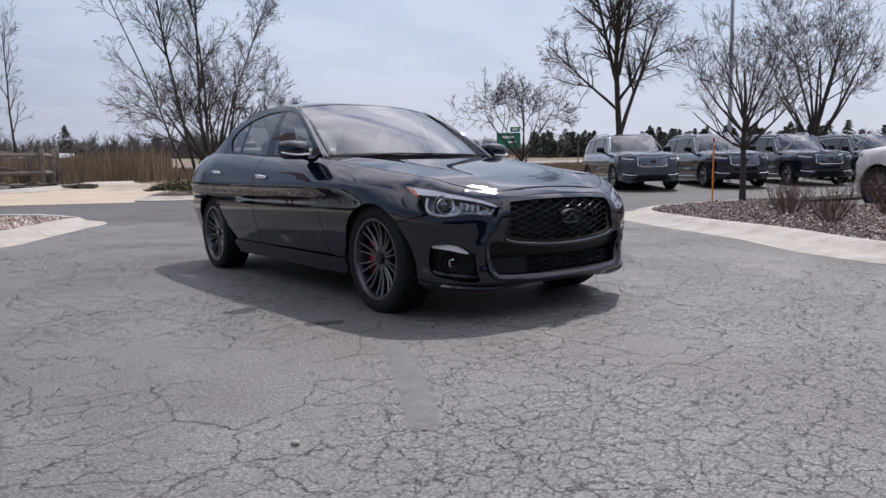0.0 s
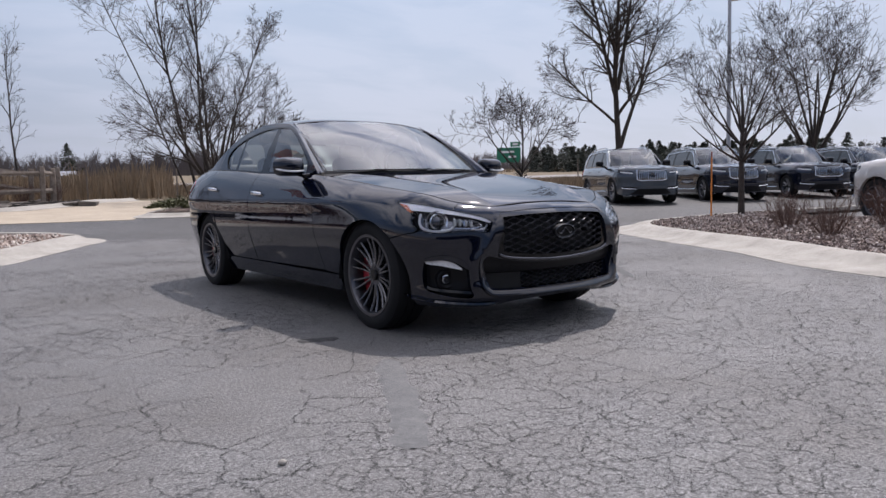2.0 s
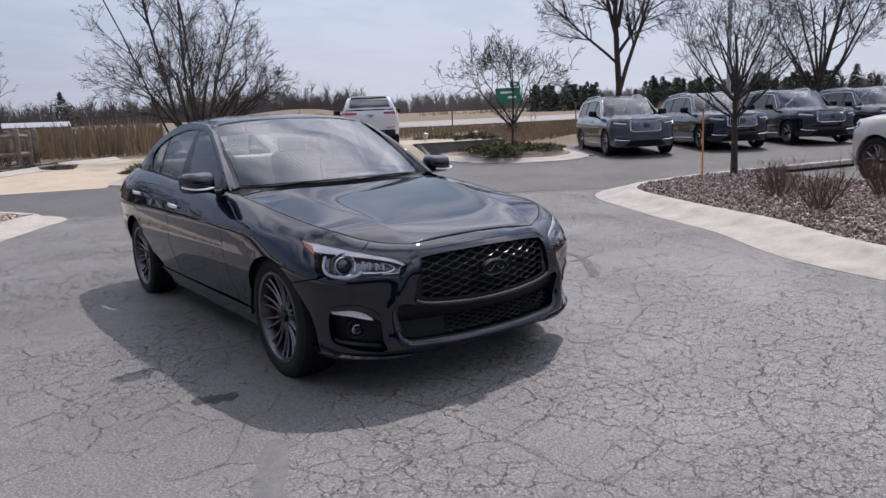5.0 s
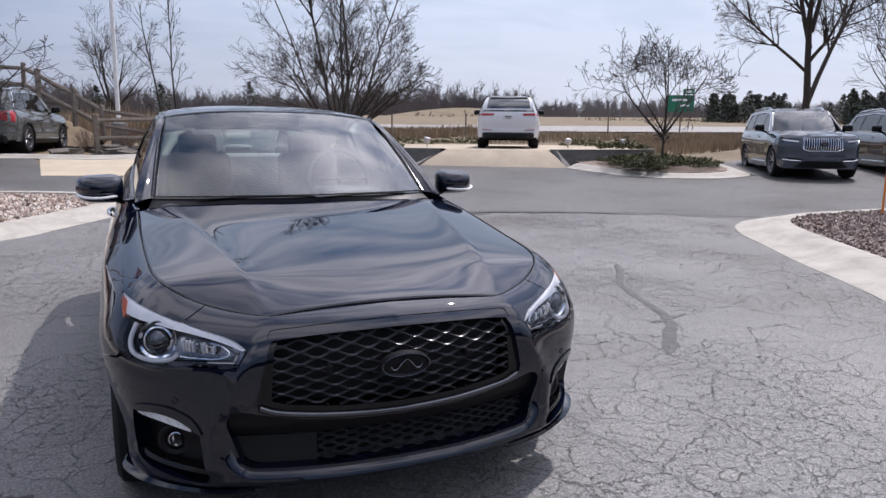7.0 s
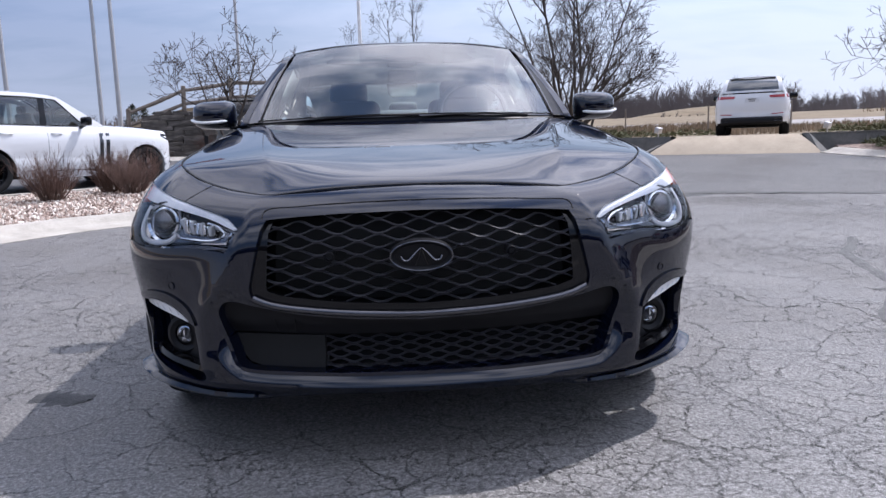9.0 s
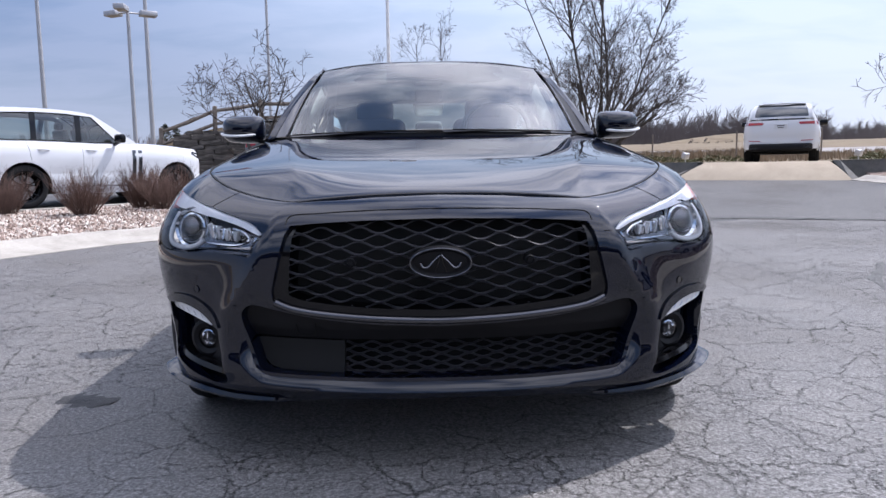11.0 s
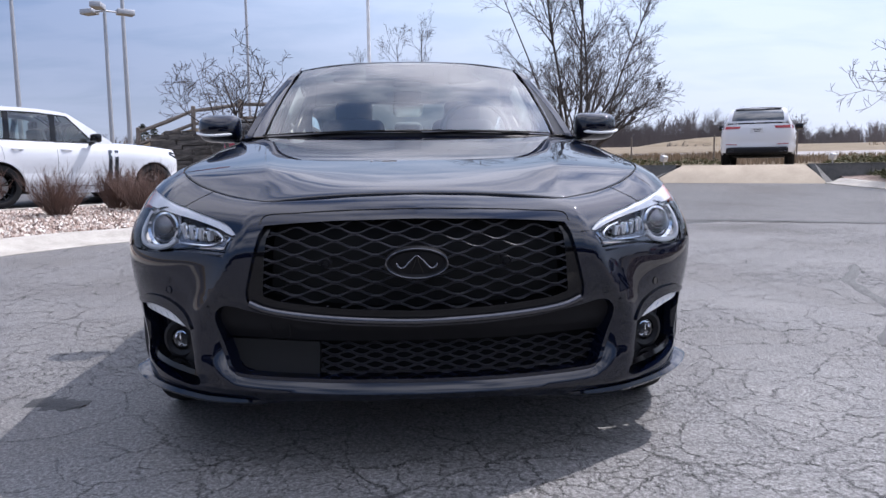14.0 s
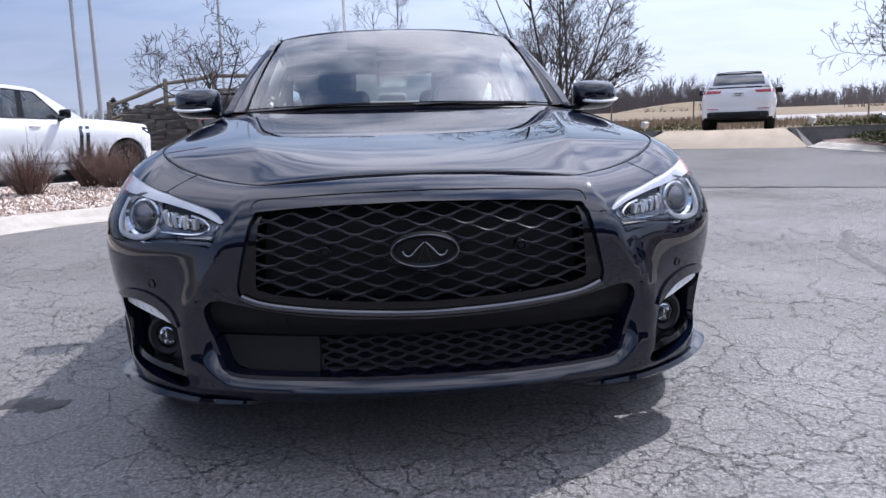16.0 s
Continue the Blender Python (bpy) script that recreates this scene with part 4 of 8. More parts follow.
# big tree behind the parked row
tree("bare_tree", "large old bare tree behind the parked cars", 38, 30.2, 15,
     spec_of([((0, 0, 0), (-.10, 0, 1), 15, .31), ((0, 0, 5.5), (-.35, 0, 1), 10, .20), ((.2, 0, 2.2), (.62, .1, 1), 11, .20), ((0, 0, 6.5), (.18, 0, 1), 10, .19), ((0, 0, 4), (-.7, .2, .55), 7, .13)],
             kids=((14, 18), (7, 9), (4, 6), (2, 3)), short=((.24, .42), (.4, .62), (.4, .6), (.4, .6)), lift=(.02, .04, -.01, -.05, -.1), thin=.008, frm=(.3, .2, .2, .2)), 0)
tree("bare_tree", "round-headed bare tree behind the parked cars", 32.6, 13.6, 16,
     spec_of([((0, 0, 0), (0, 0, 1), 2.2, .26)] + fan(5, .06, .12, 4.3, (30, 56), 1.3, 21) + fan(5, .06, .11, 4.5, (10, 38), 1.9, 22), kids=((2, 3), (5, 7), (4, 5), (2, 3)), thin=.010, lift=(.02, .05, .06, .04, 0)), 0)
tree("bare_tree", "small crooked dark bare tree beside the parking lot", -4.35, 16.6, 17,
     spec_of([((0, 0, 0), (.05, 0, 1), 1.5, .075), ((0, 0, .3), (-.55, .1, 1), 2.6, .055), ((0, 0, .7), (.38, -.1, 1), 2.3, .055), ((0, 0, 1.3), (-.1, .2, 1), 1.7, .05), ((0, 0, 1.2), (1.0, .2, .6), 1.8, .04), ((0, 0, 1.2), (-1.2, -.1, .55), 1.9, .04)],
             kids=((3, 4), (4, 5), (3, 4), (2, 2)), angle=((30, 70), (35, 75), (30, 70), (25, 60)), wobble=(.1, .18, .24, .26, .26), thin=.0085), 0)
birch = spec_of([((0, 0, 0), (-.08, 0, 1), 6.9, .075), ((.55, 0, 0), (.03, 0, 1), 7.4, .08)], kids=((10, 12), (4, 5), (3, 4), (1, 2)), short=((.18, .30), (.4, .6), (.4, .6), (.4, .6)), angle=((20, 45), (25, 50), (25, 60), (25, 60)), thin=.008)
tree("bare_tree", "thin pale bare tree beyond the fence", 0.55, 37.0, 18, birch)
tree("bare_tree", "bare tree at the edge of the reeds", -2.0, 41.5, 19, spec_of([((0, 0, 0), (0, 0, 1), 2.2, .2)] + fan(9, .08, .08, 3.5, (8, 40), 1.5, 31), kids=((2, 3), (4, 5), (3, 4), (1, 2)), thin=.008))


# ---- shrubs ----
def twig_shrub(name, label, x, y, z, height, spread, count, seed, group="bare shrubs"):
    rnd = random.Random(seed)
    sh = thing(name, label, "shrub", pose(x, y, z, 0, 0, rnd.uniform(0, 360)), group)
    vs_, fs = [], []

    def twig(p, d, ln, r, order):
        base = len(vs_)
        pts = [p]
        for i in range(4):
            d = (d + Vector((rnd.uniform(-.16, .16), rnd.uniform(-.16, .16), rnd.uniform(-.05, .14)))).normalized()
            pts.append(pts[-1] + d * ln / 4)
        for i, q in enumerate(pts):
            rr = r * (1 - i / 5)
            a = d.cross(Vector((.3, .8, .1))).normalized()
            b = a.cross(d)
            for k in range(3):
                an = 2 * math.pi * k / 3
                vs_.append(tuple(q + (a * math.cos(an) + b * math.sin(an)) * rr))
        for i in range(4):
            for k in range(3):
                fs.append((base + i * 3 + k, base + i * 3 + (k + 1) % 3, base + i * 3 + 3 + (k + 1) % 3, base + i * 3 + 3 + k))
        if order < 2:
            for k in range(rnd.randint(2, 4)):
                q = pts[rnd.randint(1, 3)]
                twig(q, (d + Vector((rnd.uniform(-.6, .6), rnd.uniform(-.6, .6), rnd.uniform(0, .4)))).normalized(), ln * rnd.uniform(.35, .6), r * .6, order + 1)
    for k in range(count):
        a = rnd.uniform(0, 2 * math.pi)
        t = rnd.uniform(0, 1) ** .6
        d = Vector((math.cos(a) * t * spread, math.sin(a) * t * spread, 1)).normalized()
        twig(Vector((math.cos(a) * .12 * t, math.sin(a) * .12 * t, 0)), d, height * rnd.uniform(.7, 1.05), .005, 0)
    me = bpy.data.meshes.new("crown")
    me.from_pydata(vs_, [], fs)
    me.materials.append(M_SHRUB)
    o = new("crown", me)
    o.parent = sh
    return sh


for k, (x, y, hh, sp, f) in enumerate(((7.0, 1.50, .46, .75, bed_r), (6.15, .52, .50, .95, bed_r), (7.35, .30, .55, .9, bed_r), (8.15, .1, .6, .9, bed_r), (-6.5, 8.4, .62, .8, bed_l), (-5.02, 7.85, .62, .85, bed_l), (-4.62, 8.95, .62, .7, bed_l), (-4.15, 8.62, .62, .9, bed_l), (-8.2, 7.2, .6, .9, bed_l))):
    twig_shrub("winter_shrub", "leafless reddish brown twiggy shrub in a gravel bed" if f is bed_l else "leafless brown twiggy shrub in a mulch bed", x, y, f(x, y)[2] - .02, hh, sp, 60 if f is bed_r else 150, 40 + k)
for k, (x, y) in enumerate(((-1.1, 22.0), (-.3, 22.6), (-2.3, 21.6), (0.4, 21.7), (-6.6, 22.2))):
    twig_shrub("winter_shrub", "leafless brown shrub among landscape stones", x, y, land(x, y), .7, .8, 60, 60 + k)


def juniper(x, y, z, rx, ry, hgt, seed):
    """Low spreading evergreen made of many small sprays."""
    rnd = random.Random(seed)
    j = thing("juniper", "low spreading olive-green juniper on a mulched bed", "shrub", pose(x, y, z), "junipers")
    vs_, fs = [], []
    for k in range(900):
        a, t = rnd.uniform(0, 2 * math.pi), math.sqrt(rnd.uniform(0, 1))
        lump = 0.7 + 0.45 * noise.noise((math.cos(a) * t * 3 + seed, math.sin(a) * t * 3, 1))
        p = Vector((math.cos(a) * t * rx, math.sin(a) * t * ry, hgt * lump * (1 - t * t * .8) * rnd.uniform(.3, 1)))
        d = Vector((math.cos(a) * .8 + rnd.uniform(-.6, .6), math.sin(a) * .8 + rnd.uniform(-.6, .6), rnd.uniform(-.1, .8))).normalized()
        s_ = d.cross(Vector((rnd.uniform(-1, 1), rnd.uniform(-1, 1), 1))).normalized() * rnd.uniform(.012, .03)
        ln = rnd.uniform(.07, .17)
        b = len(vs_)
        vs_.extend([tuple(p - s_), tuple(p + d * ln), tuple(p + s_)])
        fs.append((b, b + 1, b + 2))
    me = bpy.data.meshes.new("foliage")
    me.from_pydata(vs_, [], fs)
    me.materials.append(M_JUNIPER)
    o = new("foliage", me)
    o.parent = j


for k, (x, y, rx, ry, hh) in enumerate(((11.2, 12.2, .8, .7, .22), (12.2, 11.7, .9, .7, .24), (13.0, 12.4, .8, .9, .24), (11.6, 13.2, .9, .7, .25), (12.6, 13.6, .9, .8, .28), (10.9, 11.6, .5, .5, .16), (2.4, 14.9, .8, .6, .25), (3.4, 15.2, .8, .7, .28), (4.5, 15.6, .8, .6, .28), (5.5, 16.3, .7, .6, .3), (2.9, 16.2, .8, .7, .3))):
    juniper(x, y, land(x, y) + .17, rx, ry, hh, 80 + k)
for k, (x, y, rx, ry, hh) in enumerate(((12.9, 15.2, .8, .6, .42), (6.0, 18.2, .8, .7, .35), (8.6, 24.0, 1.6, .6, .45), (14.6, 19.8, .8, 1.2, .4), (11.2, 24.3, 1.4, .6, .4))):
    juniper(x, y, PZ, rx, ry, hh, 110 + k)


# ---- distance: reeds, highway, fields, woods ----
def blades(name, label, lines, count, height, width, material, seed, category="reeds"):
    """Thin upright blades strewn between pairs of points (near edge, far edge)."""
    rnd = random.Random(seed)
    vs_, fs = [], []
    for k in range(count):
        (x0, y0), (x1, y1), (x2, y2), (x3, y3) = lines[rnd.randrange(len(lines))]
        u, v = rnd.random(), rnd.random()
        x = (x0 + (x1 - x0) * u) * (1 - v) + (x2 + (x3 - x2) * u) * v
        y = (y0 + (y1 - y0) * u) * (1 - v) + (y2 + (y3 - y2) * u) * v
        z = land(x, y) - .05
        hh = height * rnd.uniform(.6, 1.1) * (0.8 + .35 * noise.noise((x * .25, y * .25, 2)))
        a = rnd.uniform(0, math.pi)
        w = width * rnd.uniform(.6, 1.3)
        dx, dy = math.cos(a) * w, math.sin(a) * w
        lx, ly = rnd.uniform(-.22, .22) * hh, rnd.uniform(-.22, .22) * hh
        b = len(vs_)
        vs_.extend([(x - dx, y - dy, z), (x + dx, y + dy, z), (x + lx * .6 + dx * .8, y + ly * .6 + dy * .8, z + hh * .7), (x + lx, y + ly, z + hh), (x + lx * .6 - dx * .8, y + ly * .6 - dy * .8, z + hh * .7)])
        fs.append((b, b + 1, b + 2, b + 3, b + 4))
    me = bpy.data.meshes.new(name)
    me.from_pydata(vs_, [], fs)
    me.materials.append(material)
    return tagged(new(name, me), label, category, kind="stuff")


blades("reeds", "dense tan dry reeds behind the lot", [((-16, 34), (6, 29.5), (-20, 60), (14, 56)), ((-40, 30), (-16, 33), (-50, 60), (-20, 62))], 21000, 1.9, .03, M_REED, 5)
blades("reeds", "low thin dry reeds behind the display platform", [((6, 29.5), (16, 36), (14, 56), (26, 50))], 5000, .8, .025, M_REED, 15)
blades("reeds", "dense tan dry reeds behind the lot", [((58, 84), (84, 62), (72, 100), (104, 76)), ((84, 62), (110, 40), (104, 76), (130, 50)), ((72, 52), (90, 38), (84, 62), (110, 40))], 12000, 2.3, .07, M_REED, 6)
blades("dry_grass", "short dry grass beyond the platform", [((13, 25), (26, 22), (18, 40), (38, 34)), ((14, 16), (24, 19), (22, 26), (34, 26))], 9000, .45, .02, M_REED, 7, "grass")

# highway on its low bank
hw_a, hw_b = Vector((-30, 86, 0)), Vector((120, 30, 0))
d = (hw_b - hw_a).normalized()
nrm = Vector((-d.y, d.x, 0))


def strip_sheet(name, offs, material, label, category, z_of):
    bm = bmesh.new()
    rows = []
    for k in range(31):
        p = hw_a.lerp(hw_b, k / 30)
        rows.append([bm.verts.new((p.x + nrm.x * o, p.y + nrm.y * o, land(p.x + nrm.x * o, p.y + nrm.y * o) + z)) for o, z in zip(offs, z_of)])
    for r0, r1 in zip(rows, rows[1:]):
        for i in range(len(offs) - 1):
            bm.faces.new((r0[i], r0[i + 1], r1[i + 1], r1[i]))
    bmesh.ops.recalc_face_normals(bm, faces=bm.faces[:])
    return tagged(link_mesh(name, bm, material), label, category, kind="structure")


M_HIGHWAY = ground_mat("pale_highway", [(0.3, (0.22, 0.205, 0.195)), (0.7, (0.30, 0.285, 0.27))], 0.8, 0.9, 0.1, 30.0)
strip_sheet("highway", (-5.5, 5.5), M_HIGHWAY, "pale concrete highway crossing the fields", "road", (0.10, 0.62))
strip_sheet("highway_bank", (5.52, 9, 24, 60), M_FIELD, "dry grass bank beyond the highway", "ground", (0.60, 0.75, 1.25, 2.2))
# wire fence posts along the field
post_b = bmesh.new()
tube(post_b, [(0, 0, 0), (0, 0, 1.35)], .035, 6)
fence = thing("field_fence", "thin dark wire fence posts along the field", "fence")
me_post = None
for k in range(15):
    x = -8 + 3.6 * k
    y = 30.2 - .16 * k * 2 if k < 7 else 28.0 - (k - 7) * 1.05
    if me_post is None:
        o = part("post", post_b, M_WOOD, fence)
        me_post = o.data
    else:
        o = new("post", me_post)
        o.parent = fence
    o.location = (x, y, land(x, y) - .05)

# mound in the fields
bm = bmesh.new()
n = 26
cx, cy = 62.0, 132.0
rows = []
for j in range(n + 1):
    row = []
    for i in range(n + 1):
        u, v = (i / n - .5) * 2, (j / n - .5) * 2
        x, y = cx + u * 42, cy + v * 26
        r = min(1.0, math.hypot(u * (1.0 if u < 0 else 1.5), v))
        row.append(bm.verts.new((x, y, land(x, y) - .3 + 4.4 * (0.5 + 0.5 * math.cos(math.pi * r)) ** 1.1)))
    rows.append(row)
for j in range(n):
    for i in range(n):
        bm.faces.new((rows[j][i], rows[j][i + 1], rows[j + 1][i + 1], rows[j + 1][i]))
tagged(link_mesh("mound", bm, M_FIELD), "tan grassy mound beyond the highway", "hill", kind="structure")


def woods(name, label, centre_line, count, hgt, depth, seed, material, twigs=26):
    """A far belt of bare trees, each a stem with a spray of fine branches."""
    rnd = random.Random(seed)
    vs_, fs = [], []
    for k in range(count):
        t = rnd.random()
        seg = t * (len(centre_line) - 1)
        i = min(int(seg), len(centre_line) - 2)
        (x0, y0), (x1, y1) = centre_line[i], centre_line[i + 1]
        f = seg - i
        x, y = x0 + (x1 - x0) * f, y0 + (y1 - y0) * f
        ln = math.hypot(x, y)
        o = rnd.uniform(0, depth)
        x, y = x + x / ln * o, y + y / ln * o
        z = land(x, y) - .5
        H = hgt * rnd.uniform(.65, 1.15) * (.85 + .35 * noise.noise((x * .02, y * .02, seed)))
        side = Vector((y, -x, 0)).normalized()

        def sliver(p, q, w0, w1):
            b = len(vs_)
            vs_.extend([tuple(p - side * w0), tuple(p + side * w0), tuple(q + side * w1), tuple(q - side * w1)])
            fs.append((b, b + 1, b + 2, b + 3))
        base = Vector((x, y, z))
        sc = ln / 180.0
        top = base + Vector((rnd.uniform(-.06, .06) * H, rnd.uniform(-.06, .06) * H, H * .8))
        sliver(base, top, .16 * sc, .05 * sc)
        for j in range(twigs):
            u = rnd.uniform(.15, .95)
            p = base.lerp(top, u)
            a = rnd.uniform(-1, 1)
            q = p + side * (a * H * .26 * (1.25 - u)) + Vector((0, 0, H * rnd.uniform(.10, .32) * (1.2 - u * .6)))
            sliver(p, q, .05 * sc, .02 * sc)
            for m_ in range(2):
                q2 = p.lerp(q, rnd.uniform(.3, .9))
                sliver(q2, q2 + side * rnd.uniform(-.1, .1) * H + Vector((0, 0, rnd.uniform(.04, .13) * H)), .03 * sc, .012 * sc)
    me = bpy.data.meshes.new(name)
    me.from_pydata(vs_, [], fs)
    me.materials.append(material)
    return tagged(new(name, me), label, "trees", kind="stuff")


def ray_line(az0, az1, dist, n=8):
    return [(dist * math.sin(radians(az0 + (az1 - az0) * k / n)), dist * math.cos(radians(az0 + (az1 - az0) * k / n))) for k in range(n + 1)]


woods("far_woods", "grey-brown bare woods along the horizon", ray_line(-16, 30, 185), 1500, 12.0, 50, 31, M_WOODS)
woods("far_woods", "bare woods along the horizon, their colour paled for haze", ray_line(26, 60, 260), 1100, 11.5, 70, 32, M_WOODS_HAZE)
woods("far_woods", "grey-brown bare woods along the horizon", ray_line(-48, -12, 190), 480, 9.5, 50, 33, M_WOODS_HAZE)
woods("far_woods", "bare woods along the horizon, their colour paled for haze", ray_line(58, 110, 210), 700, 10.5, 60, 34, M_WOODS_HAZE)
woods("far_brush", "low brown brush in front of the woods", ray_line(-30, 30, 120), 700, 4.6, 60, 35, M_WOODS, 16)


def pine(x, y, hgt, seed):
    """A ragged far conifer of small needle sprays."""
    rnd = random.Random(seed)
    vs_, fs = [], []
    base = Vector((x, y, land(x, y) - .3))
    wide, skew = rnd.uniform(.20, .34), rnd.uniform(-.08, .08)
    for k in range(420):
        u = rnd.uniform(.08, 1)
        rad = hgt * wide * (1.0 - u ** 1.6) * rnd.uniform(.2, 1.25) + .12
        a = rnd.uniform(0, 2 * math.pi)
        p = base + Vector((math.cos(a) * rad + skew * hgt * u, math.sin(a) * rad, hgt * u))
        s_ = hgt * rnd.uniform(.018, .045)
        d = Vector((math.cos(a), math.sin(a), rnd.uniform(-.3, .5))) * s_ * 1.5
        w = Vector((-math.sin(a), math.cos(a), rnd.uniform(-.5, .5))) * s_ * .8
        b = len(vs_)
        vs_.extend([tuple(p - w), tuple(p + d), tuple(p + w), tuple(p - d * .4 + Vector((0, 0, s_)))])
        fs.extend([(b, b + 1, b + 2), (b, b + 2, b + 3)])
    return vs_, fs


rnd = random.Random(77)
pv, pf = [], []
for k in range(210):
    az = rnd.choice([rnd.uniform(44.0, 49.5), rnd.uniform(51, 72), rnd.uniform(53, 66), rnd.uniform(53, 66)])
    dd = rnd.uniform(100, 125)
    v_, f_ = pine(dd * math.sin(radians(az)), dd * math.cos(radians(az)), rnd.uniform(3.6, 5.6), 200 + k)
    o = len(pv)
    pv += v_
    pf += [tuple(i + o for i in f) for f in f_]
for az, dd, hh in ((-19.5, 90, 5), (-20.4, 92, 5.4), (-18.6, 95, 4.6), (1.5, 120, 7), (-3.2, 110, 6), (8, 130, 8)):
    v_, f_ = pine(dd * math.sin(radians(az)), dd * math.cos(radians(az)), hh, 400 + int(dd))
    o = len(pv)
    pv += v_
    pf += [tuple(i + o for i in f) for f in f_]
me = bpy.data.meshes.new("pines")
me.from_pydata(pv, [], pf)
me.materials.append(M_PINE)
tagged(new("far_pines", me), "dark green pines behind the parked cars", "trees", kind="stuff")

# long pale building far to the side
barn = thing("barn", "long low white farm building behind the reeds", "building", pose(8.5, 92, land(8.5, 92), 0, 0, -7))
bm = bmesh.new()
block(bm, (0, 0, .9), (8, 6, 2.2), None, .05, 1)
part("wall", bm, plain("white_siding", (.22, .225, .235), .8), barn)
bm = bmesh.new()
for v in [(-4.2, -3.3, 1.95), (4.2, -3.3, 1.95), (4.2, 0, 2.6), (-4.2, 0, 2.6), (4.2, 3.3, 1.95), (-4.2, 3.3, 1.95)]:
    bm.verts.new(v)
bm.verts.ensure_lookup_table()
V_ = bm.verts
bm.faces.new((V_[0], V_[1], V_[2], V_[3])), bm.faces.new((V_[3], V_[2], V_[4], V_[5]))
part("roof", bm, plain("grey_roofing", (.24, .25, .27), .6), barn)

# highway sign, green with two posts
sg = thing("highway_sign", "green highway direction sign on two posts", "sign", pose(51.5, 57.0, land(51, 57), 0, 0, -41))
M_SIGN = plain("green_sign_sheet", (.01, .15, .085), .5)
bm = bmesh.new()
block(bm, (0, 0, 3.0), (2.7, .05, 1.7), None, .02, 1)
part("board", bm, M_SIGN, sg)
bm = bmesh.new()
block(bm, (.75, 0, 4.2), (1.1, .05, .55), None, .02, 1)
part("exit_tab", bm, M_SIGN, sg)
for zz, ww, xx in ((3.35, 1.5, -.1), (2.8, .9, .4), (4.2, .6, .75)):
    bm = bmesh.new()
    block(bm, (xx, -.032, zz), (ww, .012, .22), None, .004, 1)
    part("legend_bar", bm, M_WHITEPOLE, sg)
for xx in (-.9, .9):
    bm = bmesh.new()
    tube(bm, [(xx, .06, 0), (xx, .06, 3.6)], .06, 6)
    part("post", bm, M_WOOD, sg)

# ---- poles ----
M_FLAG_RED, M_FLAG_WHITE, M_FLAG_BLUE = plain("red_flag_cloth", (.42, .02, .03), .8), plain("white_flag_cloth", (.75, .75, .75), .8), plain("blue_flag_cloth", (.02, .03, .12), .8)
def light_pole(x, y, hgt, rz, heads, material, label, base=0.0):
    p = thing("lamp_post", label, "street lamp", pose(x, y, land(x, y), 0, 0, rz), "lot lamp posts")
    if base:
        bm = bmesh.new()
        lathe(bm, [(0, base), (.27, base), (.30, base - .03), (.30, -.1)], Matrix(), 24)
        part("concrete_base", bm, M_GREYCONC, p)
        bm = bmesh.new()
        block(bm, (0, 0, base + .06), (.34, .34, .12), None, .02)
        part("base_cover", bm, M_WHITEPOLE, p)
    bm = bmesh.new()
    tube(bm, [(0, 0, base), (0, 0, hgt * .5), (0, 0, hgt)], [.085, .075, .06], 10)
    part("pole", bm, material, p)
    for k in range(heads):
        a = 2 * math.pi * k / max(heads, 1)
        bm = bmesh.new()
        tube(bm, [(0, 0, hgt - .12), (.45 * math.cos(a), .45 * math.sin(a), hgt - .12)], .035, 6)
        part("arm", bm, material, p)
        bm = bmesh.new()
        block(bm, (.75 * math.cos(a), .75 * math.sin(a), hgt - .10), (.62, .40, .20), pose(0, 0, 0, 0, 0, math.degrees(a)), .03)
        part("lamp_head", bm, material, p)
    return p


light_pole(21.6, 11.4, 7.45, 20, 1, M_POLE, "grey square-headed lamp post behind the parked cars")
light_pole(-1.45, 27.3, 9.5, 0, 1, M_WHITEPOLE, "white lamp post on a round concrete base", .85)
light_pole(-11.3, 25.6, 6.3, 35, 3, M_POLE, "grey lamp post with three box heads")
light_pole(-8.6, 37.8, 12.5, 0, 0, M_POLE, "tall plain grey pole")
for x, y in ((-16.1, 28.3), (-11.6, 28.2)):
    fp = thing("flag_pole", "tall tapering metal pole flying a striped flag", "pole", pose(x, y, land(x, y)), "tall poles")
    bm = bmesh.new()
    tube(bm, [(0, 0, 0), (0, 0, 5), (0, 0, 12)], [.10, .085, .045], 10)
    part("pole", bm, M_POLE, fp)
    # the striped flag at its top, blowing out from the pole
    fl = part("flag", bmesh.new(), None, fp, "red, white and blue striped flag")
    wave = lambda u, v, d=0.0: (.05 + 2.5 * u * .97, .16 * math.sin(7 * u + 1.3 * v) * (.3 + u) + d, 11.8 - 1.5 * v - .35 * u * u)
    for k in range(13):
        grid("stripe", lambda u, v, k=k: wave(u, (k + v) / 13), 24, 1, M_FLAG_RED if k % 2 == 0 else M_FLAG_WHITE, fl)
    for d in (-.006, .006):
        grid("canton", lambda u, v, d=d: wave(u * .4, v * 7 / 13, d), 12, 6, M_FLAG_BLUE, fl)
light_pole(66, 22, 9.0, 20, 1, M_POLE, "far grey lamp post")

